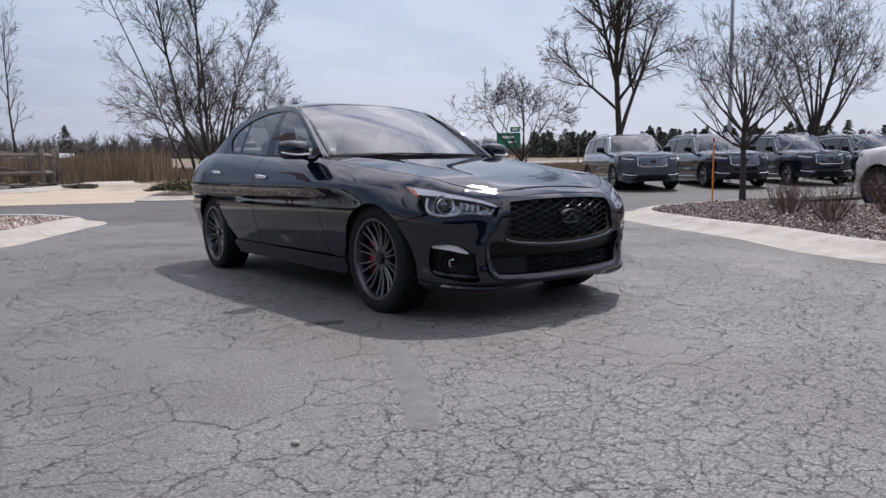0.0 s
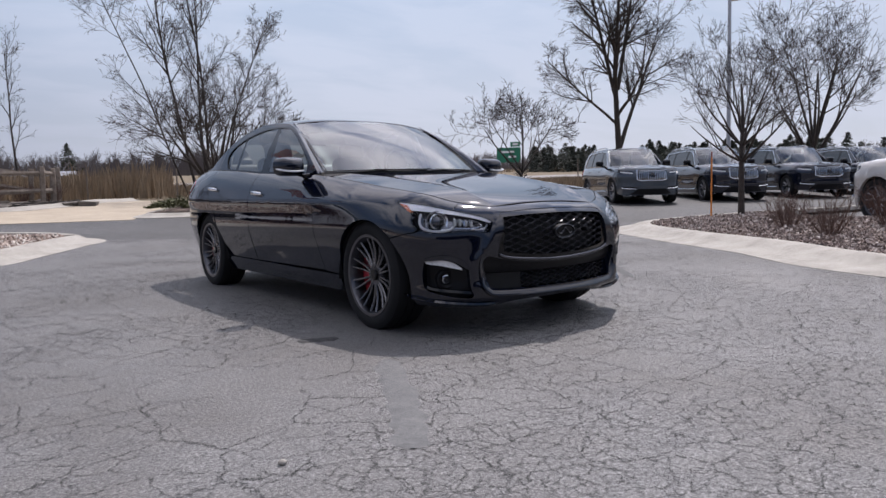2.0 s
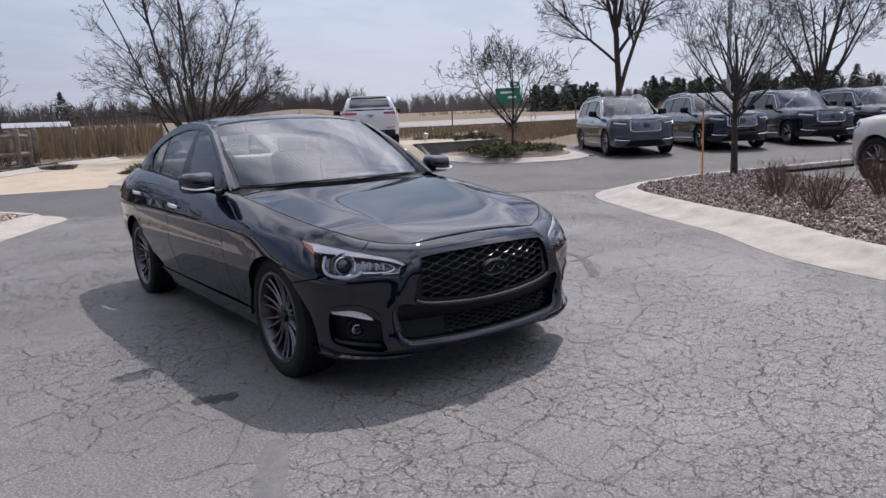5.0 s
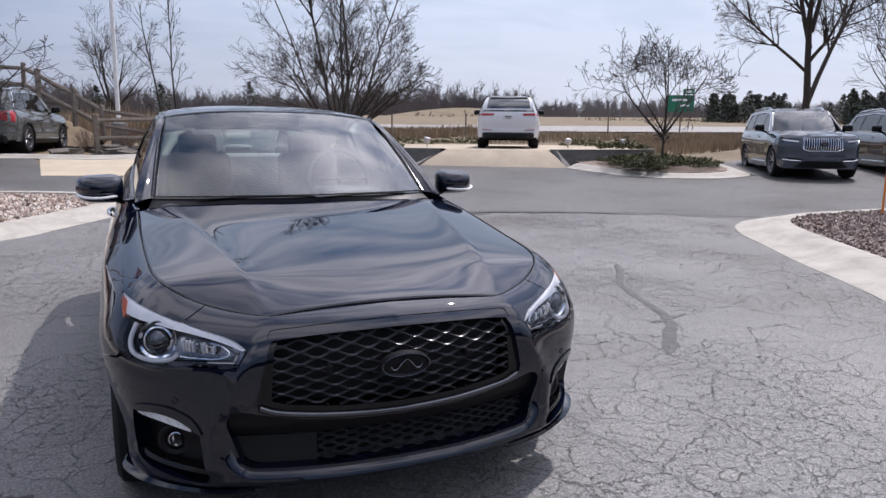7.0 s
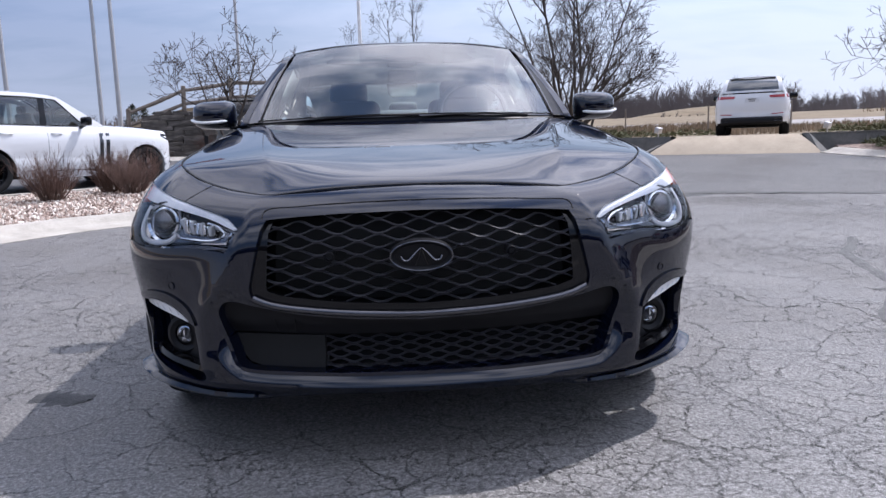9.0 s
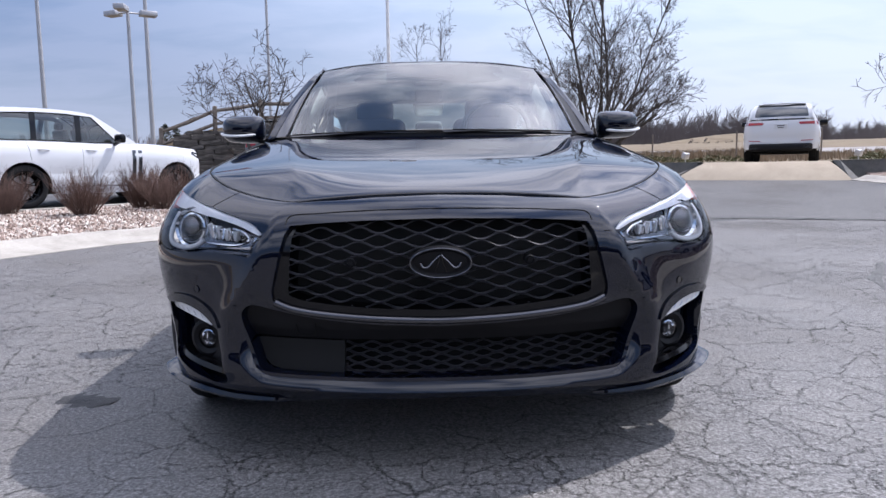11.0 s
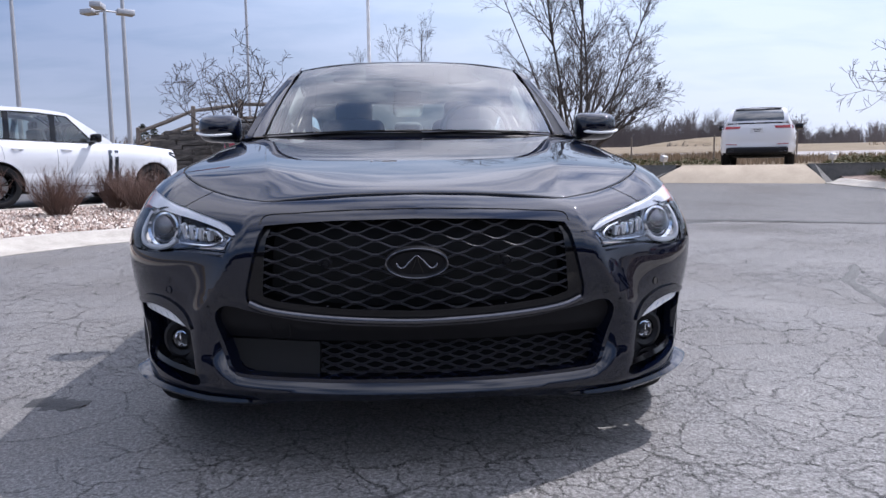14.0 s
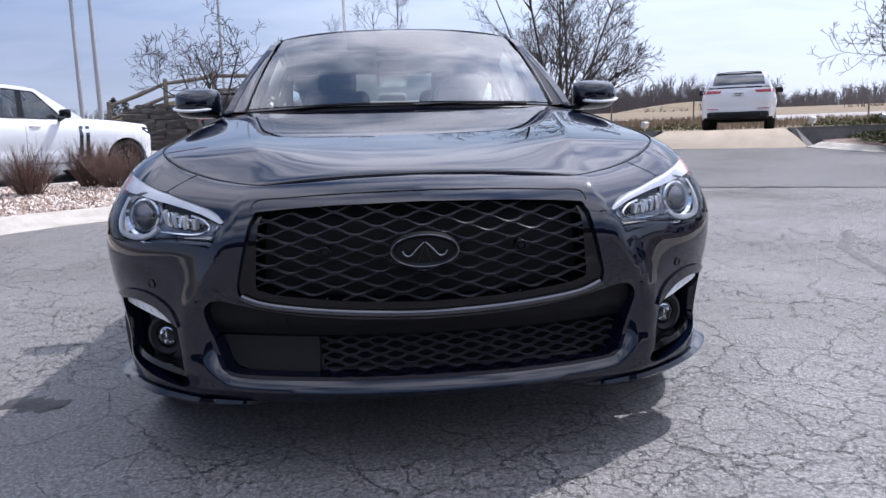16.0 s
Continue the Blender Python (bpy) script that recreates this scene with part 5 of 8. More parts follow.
st = thing("marker_stake", "thin orange fibreglass marker stake in the bed", "stake", pose(9.12, 4.08, bed_r(9.12, 4.08)[2]))
bm = bmesh.new()
tube(bm, [(0, 0, -.02), (.005, 0, .6), (.01, .0, 1.24)], [.016, .015, .012], 8)
part("rod", bm, plain("orange_fibreglass", (.62, .20, .03), .5), st)
bm = bmesh.new()
tube(bm, [(.010, 0, 1.14), (.010, 0, 1.24)], .014, 8)
part("tip", bm, plain("dark_red_tip", (.2, .04, .02), .5), st)
st = thing("sign_stake", "dark steel stake with a small plate in gravel", "stake", pose(-3.5, 10.55, bed_l(-3.5, 10.5)[2], 0, 0, 15))
bm = bmesh.new()
tube(bm, [(0, 0, -.02), (0, 0, .85)], .02, 6)
part("rod", bm, M_SATIN, st)
bm = bmesh.new()
block(bm, (0, -.02, .70), (.07, .012, .3), None, .004, 1)
part("plate", bm, M_SATIN, st)

# ---- split-rail fences, landscape stones, stacked wall ----
def rail_fence(posts, label):
    f = thing("rail_fence", label, "fence")
    rnd_ = random.Random(len(posts))
    for (x, y, z, hh) in posts:
        bm = bmesh.new()
        block(bm, (x, y, z + hh / 2), (.14, .14, hh + .1), pose(0, 0, 0, rnd_.uniform(-2, 2), rnd_.uniform(-2, 2), rnd_.uniform(0, 40)), .02, 1)
        part("post", bm, M_WOOD, f)
    for p, q in zip(posts, posts[1:]):
        for k in (.42, .88):
            bm = bmesh.new()
            a, b = Vector((p[0], p[1], p[2] + p[3] * k)), Vector((q[0], q[1], q[2] + q[3] * k))
            tube(bm, [a, a.lerp(b, .5) + Vector((0, 0, rnd_.uniform(-.03, .01))), b], [.05, .065, .05], 6, flat=1.3)
            part("rail", bm, M_WOOD, f)


g_ = lambda x, y: land(x, y)
rail_fence([(-3.6, 23.2, 2.0, 1.15), (-2.6, 23.0, 1.45, 1.1), (-1.8, 22.8, 1.0, 1.05), (.0, 22.7, g_(0, 22.7), 1.1), (.75, 22.5, g_(.7, 22.5), 1.15)], "weathered split-rail fence stepping down beside the driveway")
rail_fence([(-9.8, 24.2, 1.4, 1.0), (-7.9, 24.6, 2.15, 1.05), (-6.2, 24.8, 2.35, 1.1), (-4.2, 24.9, 2.3, 1.15), (-3.6, 23.2, 2.0, 1.15)], "weathered split-rail fence above the stone wall")
rail_fence([(-1.9, 20.4, g_(-2, 20.4), 1.1), (.1, 20.9, g_(0, 20.9), 1.15), (.45, 21.4, g_(0, 21.4), 1.1)], "weathered split-rail fence by the driveway")

# earth behind the stacked wall
bm = bmesh.new()
rows = []
for j in range(9):
    row = []
    for i in range(15):
        x, y = -14 + i * .85, 23.6 + j * 1.1
        top = 2.2 * max(0.0, 1 - ((x + 6.6) / 5.6) ** 2) * min(1, max(0, 1.2 - j * .13))
        row.append(bm.verts.new((x, y + .25 * (x + 8) * .15, land(x, y) - .1 + max(0, top - .25) * (1 if j else .2))))
    rows.append(row)
for r0, r1 in zip(rows, rows[1:]):
    for i in range(14):
        bm.faces.new((r0[i], r0[i + 1], r1[i + 1], r1[i]))
tagged(link_mesh("bank", bm, M_FIELD), "dry grass bank behind the stone wall", "ground", kind="structure")
wall = thing("stone_wall", "dry-stacked dark flat stone retaining wall", "wall", None, "", "structure")
rs_ = random.Random(9)
stone_meshes = []
for k in range(7):
    bm = bmesh.new()
    bmesh.ops.create_cube(bm, size=1)
    bmesh.ops.bevel(bm, geom=bm.edges[:], offset=.08, segments=1)
    for v in bm.verts:
        v.co += Vector((rs_.uniform(-.06, .06), rs_.uniform(-.08, .08), rs_.uniform(-.06, .06)))
    me = bpy.data.meshes.new("stone")
    bm.to_mesh(me)
    bm.free()
    me.materials.append(M_STONE)
    stone_meshes.append(me)
zc = 0.0
row_h = [.17, .2, .15, .2, .18, .16, .2, .17, .15]
for r, hh in enumerate(row_h):
    x = -10.6 + rs_.uniform(0, .4) + max(0, r - 2) * .30
    while x < -3.6:
        w = rs_.uniform(.45, 1.1)
        y = 23.1 + (x + 10) * .17
        o = new("stone", rs_.choice(stone_meshes))
        o.parent = wall
        o.matrix_local = pose(x + w / 2, y + rs_.uniform(-.05, .05) + r * .05, land(x, 22) + .02 + zc + hh / 2, 0, rs_.uniform(-1.5, 1.5), 9.5) @ Matrix.Diagonal((w, .55, hh, 1))
        x += w + .01
    zc += hh
for k in range(34):
    x, y = rs_.uniform(-2.9, 1.3), rs_.uniform(20.2, 22.4)
    if x > -1.6 + (22.6 - y) * .9 + 1.9:
        continue
    o = new("landscape_stone", rs_.choice(stone_meshes))
    o.matrix_world = pose(x, y, land(x, y) + .04, rs_.uniform(-8, 8), rs_.uniform(-8, 8), rs_.uniform(0, 180)) @ Matrix.Diagonal((rs_.uniform(.3, .8), rs_.uniform(.25, .5), rs_.uniform(.1, .22), 1))
    tagged(o, "flat grey landscape stone lying on the bank", "stone", "landscape stones")

# the long building behind the viewer closes the place
bld = thing("sales_building", "long low building with a dark glazed front", "building", pose(-3, -27, 0), "", "structure")
bm = bmesh.new()
block(bm, (0, -6, 2.4), (60, 12, 4.8), None, .05, 1)
part("wall", bm, plain("dark_panel_cladding", (.055, .055, .06), .5), bld)
bm = bmesh.new()
block(bm, (0, -5.9, 5.0), (60.6, 12.4, .5), None, .05, 1)
part("parapet", bm, plain("grey_parapet", (.30, .30, .31), .6), bld)
for k in range(14):
    bm = bmesh.new()
    block(bm, (-27 + k * 4.15, .04, 2.0), (3.9, .06, 3.4), None, .01, 1)
    part("shop_window", bm, M_GLOSS, bld)


# ---- the black saloon ----
FW, RW = -0.05, 2.79          # axle places along the car
WHEEL_R = 0.332


def arch(yc, zc, r, z_low, n=20, back_first=True):
    """Outline of a wheel arch in (s, z), from its rear foot over the top to its front foot."""
    a0 = math.asin((z_low - zc) / r)
    pts = [(sy(yc + r * math.cos(a0 + (math.pi - 2 * a0) * k / n)), zc + r * math.sin(a0 + (math.pi - 2 * a0) * k / n)) for k in range(n + 1)]
    return pts if back_first else pts[::-1]


def top_run(s0, s1, n=24, drop=0.0):
    return [(s0 + (s1 - s0) * k / n, top_z(s0 + (s1 - s0) * k / n) - drop) for k in range(n + 1)]


LAMP_TOP = spline([(.482, .651), (.535, .679), (.66, .708), (.76, .727), (.86, .744), (1.0, .760), (1.12, .770)], 6)
LAMP_OUT = spline([(1.12, .770), (1.04, .736), (.968, .702), (.946, .648), (.90, .613)], 6)
LAMP_LOW = spline([(.90, .613), (.84, .602), (.75, .600), (.657, .604), (.564, .600), (.512, .594)], 5)
GAP = 0.0025


def grow(loop, d):
    """The closed loop moved outwards by d."""
    out, n = [], len(loop)
    area = sum(loop[i][0] * loop[(i + 1) % n][1] - loop[(i + 1) % n][0] * loop[i][1] for i in range(n))
    sg = 1 if area > 0 else -1
    for i in range(n):
        (ax, ay), (bx, by) = loop[i - 1], loop[(i + 1) % n]
        tx, ty = bx - ax, by - ay
        ln = math.hypot(tx, ty) or 1
        out.append((loop[i][0] + sg * ty / ln * d, loop[i][1] - sg * tx / ln * d))
    return out


def flip(loop, side):
    return loop if side > 0 else [(-a, b) for a, b in loop]


def wheel(name_m, parent, side, rim_m, caliper_m, radius, width, groups, per_group, rim_r, turn=0.0, bright=None):
    """One wheel with tyre, rim, spokes, disc and caliper; the face looks to +x for side 1."""
    w = new("wheel")
    w.parent = parent
    w.matrix_local = name_m @ (Matrix() if side > 0 else pose(0, 0, 0, 0, 0, 180))
    ax = pose(0, 0, 0, 0, 90, 0)      # local z of the lathe -> +x
    hw = width / 2
    bm = bmesh.new()
    lathe(bm, [(rim_r - .012, -hw * .85), (rim_r + .01, -hw), (radius - .03, -hw), (radius - .008, -hw * .86), (radius, -hw * .6), (radius, -.022), (radius - .007, -.018), (radius - .007, -.012), (radius, -.008),
               (radius, .03), (radius - .007, .034), (radius - .007, .040), (radius, .044), (radius, hw * .6), (radius - .008, hw * .86), (radius - .03, hw), (rim_r + .035, hw * 1.01), (rim_r + .012, hw * .97), (rim_r - .002, hw * .88)], ax, 56)
    part("tyre", bm, M_RUBBER, w, "black rubber tyre")
    bm = bmesh.new()
    lathe(bm, [(rim_r - .002, hw * .9), (rim_r + .006, hw * .93), (rim_r + .004, hw * .97), (rim_r - .012, hw * .95), (rim_r - .022, hw * .80), (rim_r - .03, hw * .2), (rim_r - .035, -hw * .8), (rim_r - .01, -hw * .85)], ax, 56)
    rim = part("rim", bm, rim_m, w)
    bm = bmesh.new()
    lathe(bm, [(0.0, hw * .70), (.028, hw * .70), (.032, hw * .66), (.034, hw * .5)], ax, 24)
    part("hub_cap", bm, M_GLOSS, w)
    bm = bmesh.new()
    lathe(bm, [(.03, hw * .55), (.062, hw * .60), (.075, hw * .45), (.075, hw * .1), (.03, 0)], ax, 32, True)
    part("hub", bm, rim_m, w)
    for g in range(groups):
        for k in range(per_group):
            a0 = turn + 2 * math.pi * g / groups + (k - (per_group - 1) / 2) * (0.12 if groups < 8 else 0.20)
            a1 = turn + 2 * math.pi * g / groups + (k - (per_group - 1) / 2) * (2 * math.pi / groups / per_group * 0.80)
            bm = bmesh.new()
            rows = []
            for q in range(5):
                t = q / 4
                r = .055 + (rim_r - .02 - .055) * t
                a = a0 + (a1 - a0) * t
                wd = (.0078 - .0012 * t if groups > 8 else .013 - .003 * t) if per_group > 1 else .03 - .006 * t
                out = hw * (.60 + .22 * t - .10 * math.sin(math.pi * t))
                c, sn = math.cos(a), math.sin(a)
                rows.append([bm.verts.new(Vector((x, c * r - sn * o, sn * r + c * o))) for o, x in ((-wd, out - .045), (-wd, out - .006), (-wd * .55, out), (wd * .55, out), (wd, out - .006), (wd, out - .045))])
            for r0, r1 in zip(rows, rows[1:]):
                for i in range(6):
                    bm.faces.new((r0[i], r0[(i + 1) % 6], r1[(i + 1) % 6], r1[i]))
            bm.faces.new(rows[0]), bm.faces.new(rows[-1][::-1])
            bmesh.ops.recalc_face_normals(bm, faces=bm.faces[:])
            part("spoke", bm, bright or rim_m, w, smooth=False)
    bm = bmesh.new()
    lathe(bm, [(.06, -.01), (rim_r * .74, -.01), (rim_r * .74, -.035), (.06, -.035)], ax, 40, True)
    part("brake_disc", bm, M_STEEL, w)
    if caliper_m:
        bm = bmesh.new()
        n = 10
        for (rr0, rr1, xx0, xx1) in ((rim_r * .50, rim_r * .84, .0, .035),):
            ring = []
            for k in range(n + 1):
                a = radians(-42 + 84 * k / n) * (1 if side > 0 else 1) + (math.pi if side < 0 else 0)
                c, sn = math.cos(a), math.sin(a)
                ring.append([bm.verts.new((x, c * r, sn * r)) for x, r in ((xx0 - .05, rr0), (xx1 - .006, rr0), (xx1, rr0 + .012), (xx1, rr1 - .012), (xx1 - .006, rr1), (xx0 - .05, rr1))])
            for r0, r1 in zip(ring, ring[1:]):
                for i in range(6):
                    bm.faces.new((r0[i], r0[(i + 1) % 6], r1[(i + 1) % 6], r1[i]))
            bm.faces.new(ring[0]), bm.faces.new(ring[-1][::-1])
        bmesh.ops.recalc_face_normals(bm, faces=bm.faces[:])
        part("brake_caliper", bm, caliper_m, w, "red painted brake caliper")
    for k in range(5):
        a = 2 * math.pi * k / 5 + turn
        bm = bmesh.new()
        lathe(bm, [(0, hw * .60), (.007, hw * .60), (.009, hw * .5)], Matrix.Translation((0, .047 * math.cos(a), .047 * math.sin(a))) @ ax, 8)
        part("wheel_nut", bm, M_DARKCHROME, w)
    return w


def build_saloon():
    car = thing("saloon_car", "gloss black four-door saloon with dark mesh grille, parked on cracked asphalt", "car")
    P = lambda name, outline, m=M_PAINT, **k: patch(name, outline, shell, m, car, **k)
    fa = arch(FW - .02, .285, .385, .30)
    ra = arch(RW - .02, .300, .385, .22)
    # front bumper skin: openings for grille, intake and fog lamps
    grille_out = [(0, .689)] + spline([(.212, .685), (.33, .679), (.405, .673)], 4) + spline([(.416, .65), (.426, .60), (.444, .53), (.452, .495), (.446, .465), (.42, .452), (.313, .431), (.16, .418), (0, .413)], 5)
    intake_out = [(0, .407)] + spline([(.16, .412), (.313, .425), (.44, .447), (.50, .462), (.53, .455), (.545, .425), (.53, .364), (.508, .303), (.49, .285), (.45, .276), (.25, .271), (0, .270)], 5)
    fog_out = spline([(.835, .462), (.77, .470), (.713, .464), (.655, .436), (.629, .40), (.622, .35), (.615, .29), (.60, .250), (.625, .236), (.70, .243), (.80, .262), (.875, .285), (.895, .32), (.895, .38), (.875, .440)], 4, True)
    seam_top, seam_low = (.646, top_z(.646)), (.70, .7165)
    lamp_upper_in = [p for p in LAMP_TOP if p[0] < .695]
    lamp_upper_out = [p for p in LAMP_TOP if p[0] > .705]
    foot = sy(FW - .02 - .384)
    half = top_run(0, .646 - GAP, 20, .002)
    half += [(.70 - GAP, .7195)] + [(a, b + GAP) for a, b in reversed(lamp_upper_in)] + [(.478, .648), (.508, .591)]
    half += [(a, b - GAP) for a, b in reversed(LAMP_LOW)]
    front_arch_low = [p for p in fa if p[0] < sy(FW - .02) and p[1] < .575]
    half += [(.93, .600), (.99, .592)] + [(front_arch_low[0][0] - .004, front_arch_low[0][1] + .004)] + front_arch_low
    half += [(foot - .005, .24), (foot - .03, .195)] + spline([(.85, .19), (.70, .185), (.50, .19), (.25, .205), (0, .21)], 4)
    P("front_bumper", mirror_outline(half), step=.028, holes=[mirror_outline(grille_out), mirror_outline(intake_out), fog_out, flip(fog_out, -1)], skirt=.06)
    bm = bmesh.new()
    tube(bm, [shell(a, b, -.0004) for a, b in spline([(-.418, .676), (-.408, .699), (-.33, .704), (-.212, .710), (0, .714), (.212, .710), (.33, .704), (.408, .699), (.418, .676)], 8)], .0014, 6)
    part("panel_gap", bm, M_VOID, car)
    # grille: frame, liner, woven bars
    mesh_edge = [(0, .684)] + spline([(.19, .680), (.33, .674), (.390, .667)], 4) + spline([(.400, .64), (.402, .60), (.408, .53), (.409, .492), (.39, .482), (.345, .472), (.19, .457), (0, .450)], 4)
    patch("grille_frame", mirror_outline(grow(grille_out, -.0)), lambda a, b, d: shell(a, b, d + .004 + .012 * max(0, min(1, (b - .44) / .1))), M_GLOSS, car, holes=[mirror_outline(mesh_edge)], skirt=.07, label="gloss black grille surround")
    lip = spline([(-.446, .470, 0), (-.40, .452, 0), (-.313, .439, 0), (-.16, .427, 0), (0, .422, 0), (.16, .427, 0), (.313, .439, 0), (.40, .452, 0), (.446, .470, 0)], 6)
    bm = bmesh.new()
    tube(bm, [shell(a, b, .002) for a, b, _ in lip], .010, 10)
    part("grille_lower_trim", bm, M_DARKCHROME, car, "dark chrome strip under the grille")
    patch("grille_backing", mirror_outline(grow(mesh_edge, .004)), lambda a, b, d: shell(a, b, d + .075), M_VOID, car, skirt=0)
    lam, dz, amp = .108, .0180, .0074
    poly = mirror_outline(mesh_edge)

    def span(z, edge):
        xs = []
        for (a0, b0), (a1, b1) in zip(edge, edge[1:] + edge[:1]):
            if (b0 - z) * (b1 - z) < 0:
                xs.append(a0 + (a1 - a0) * (z - b0) / (b1 - b0))
        return (min(xs), max(xs)) if len(xs) >= 2 else None

    def woven(prefix, edge, z_lo, z_hi, lam, dz, amp, depth, m, x_lim=None, bar_h=.0032, dark=None):
        k, z = 0, z_lo
        while z < z_hi:
            sp = span(z, edge)
            if sp:
                a0, a1 = sp
                if x_lim:
                    a0, a1 = max(a0, x_lim[0]), min(a1, x_lim[1])
                n = max(8, int((a1 - a0) / lam * 14))
                bm = bmesh.new()
                rows = []
                for i in range(n + 1):
                    a = a0 + (a1 - a0) * i / n
                    ph = math.cos(2 * math.pi * a / lam) * (1 if k % 2 else -1)
                    zz = z + amp * ph
                    th = bar_h * (1 + .12 * -ph)
                    dd = depth - .0015 * -ph
                    rows.append([bm.verts.new(shell(a, zz - th, dd + .002)), bm.verts.new(shell(a, zz - th * .2, dd)), bm.verts.new(shell(a, zz + th, dd + .004)), bm.verts.new(shell(a, zz + th * .8, dd + .014)), bm.verts.new(shell(a, zz - th, dd + .014))])
                for r0, r1 in zip(rows, rows[1:]):
                    for i in range(5):
                        bm.faces.new((r0[i], r0[(i + 1) % 5], r1[(i + 1) % 5], r1[i]))
                bm.faces.new(rows[0]), bm.faces.new(rows[-1][::-1])
                bmesh.ops.recalc_face_normals(bm, faces=bm.faces[:])
                part(prefix, bm, m, car)
            k, z = k + 1, z + dz
    woven("grille_bar", poly, .461, .679, lam, dz, amp, .014, M_BAR, bar_h=.0022)
    for sgn in (-1, 1):
        bm = bmesh.new()
        c = Vector(shell(sgn * .236, .578, .012))
        lathe(bm, [(0, .012), (.007, .012), (.008, .008), (.011, .012), (.013, .010), (.013, -.03)], Matrix.Translation(c) @ pose(0, 0, 0, 90), 20)
        part("parking_sensor", bm, M_SATIN, car, "round black parking sensor in the grille")
        bm = bmesh.new()
        c = Vector(shell(sgn * .70, .496, .0))
        ahead = (c - Vector(shell(sgn * .70, .496, .02))).normalized()
        turn = ahead.to_track_quat("Z", "Y").to_matrix().to_4x4()
        lathe(bm, [(0, .0015), (.008, .0015), (.0085, .003), (.0105, .003), (.011, 0)], Matrix.Translation(c) @ turn, 20)
        part("parking_sensor", bm, M_PAINT, car)
    # badge: an oval ring with two wedges, left as plain shapes
    bc = Vector((0, -.835, .580))
    tilt = pose(*bc, 98, 0, 0)
    bm = bmesh.new()
    n = 48
    rings = []
    for rx, rz, dp in ((.080, .040, -.02), (.080, .040, .004), (.076, .0365, .008), (.070, .031, .005), (.068, .029, .001), (.0, .0, .004)):
        rings.append([bm.verts.new(tilt @ Vector((rx * math.cos(2 * math.pi * k / n), rz * math.sin(2 * math.pi * k / n), dp))) for k in range(n)])
    for r0, r1 in zip(rings, rings[1:]):
        for k in range(n):
            bm.faces.new((r0[k], r0[(k + 1) % n], r1[(k + 1) % n], r1[k]))
    bmesh.ops.remove_doubles(bm, verts=bm.verts[:], dist=1e-5)
    badge = part("badge", bm, M_SATIN, car, "oval black badge")
    bm = bmesh.new()
    tube(bm, [tilt @ Vector((.0785 * math.cos(2 * math.pi * k / n), .0387 * math.sin(2 * math.pi * k / n), .0065)) for k in range(n + 1)], .0022, 6)
    part("badge_ring", bm, M_DARKCHROME, badge)
    for sgn in (-1, 1):
        bm = bmesh.new()
        tube(bm, [tilt @ Vector((sgn * a, b, .008)) for a, b in spline([(.052, .002), (.046, -.009), (.033, -.010), (.016, .008), (.001, .022)], 5)], [.0022, .003, .0035, .004, .004, .004] + [.004] * 9 + [.003] * 6, 6, flat=.7)
        part("badge_wedge", bm, M_SPOKE, badge)
        bm = bmesh.new()
        tube(bm, [tilt @ Vector((sgn * a, b, .006)) for a, b in ((.001, .020), (.006, .0), (.016, -.026))], .0012, 6)
        part("badge_line", bm, M_GLOSS, badge)
    # lower intake: band, mesh, side panels
    beam = lambda a, b, d: shell(a, b, d + .028 + .05 * max(0, (.40 - b)) / .12)
    band = [(0, .408)] + spline([(.16, .413), (.313, .426), (.44, .448), (.50, .462), (.532, .455), (.546, .425), (.535, .37)], 4) + [(.30, .362), (0, .360)]
    patch("bumper_band", mirror_outline(band), beam, M_SATIN, car, skirt=.03)
    for sgn in (-1,):
        side_panel = [(.274, .357), (.53, .362), (.508, .303), (.49, .285), (.45, .274), (.274, .268)]
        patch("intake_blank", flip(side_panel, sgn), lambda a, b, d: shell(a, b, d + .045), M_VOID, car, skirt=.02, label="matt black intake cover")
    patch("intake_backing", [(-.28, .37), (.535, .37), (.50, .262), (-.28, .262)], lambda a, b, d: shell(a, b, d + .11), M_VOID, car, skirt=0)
    woven("intake_bar", [(-.27, .2), (-.27, .4), (.55, .4), (.545, .37), (.515, .30), (.49, .27), (.45, .2)], .277, .358, .078, .0120, .0049, .044, M_BAR, bar_h=.0018)
    bm = bmesh.new()
    for a0, a1, b0, b1 in ((-.405, -.35, .372, .41),):
        loop = [shell(a, b, .0262 + .05 * max(0, (.40 - b)) / .12) for a, b in spline([(a0, b1), (a0 + .002, b0 + .006), (a0 + .01, b0), (a1 - .01, b0), (a1 - .002, b0 + .006), (a1, b1)], 3)]
        tube(bm, loop, .0012, 5)
    part("tow_hook_cover", bm, M_VOID, car)
    # chin lip and side winglets
    jaw = spline([(.548, .46), (.552, .42), (.540, .365), (.518, .305), (.498, .283), (.455, .270), (.25, .264), (0, .262)], 7)
    jaw = jaw + [(-a, b) for a, b in reversed(jaw[:-1])]
    bm = bmesh.new()
    rows = []
    for i, (a, b) in enumerate(jaw):
        q0, q1 = jaw[max(i - 1, 0)], jaw[min(i + 1, len(jaw) - 1)]
        tx, ty = q1[0] - q0[0], q1[1] - q0[1]
        ln = math.hypot(tx, ty)
        na, nb = -ty / ln, tx / ln          # away from the intake
        k = min(1.0, max(0.0, (.46 - b) / .17))
        w_, o_ = .012 + .026 * k, .002 + .014 * k
        rows.append([bm.verts.new(shell(a + na * w_ * f, b + nb * w_ * f, dd)) for f, dd in ((-.10, .030), (.05, .002 - o_ * .25), (.45, -o_ * .8), (.72, -o_), (.85, -o_ * .9), (1.0, .004))])
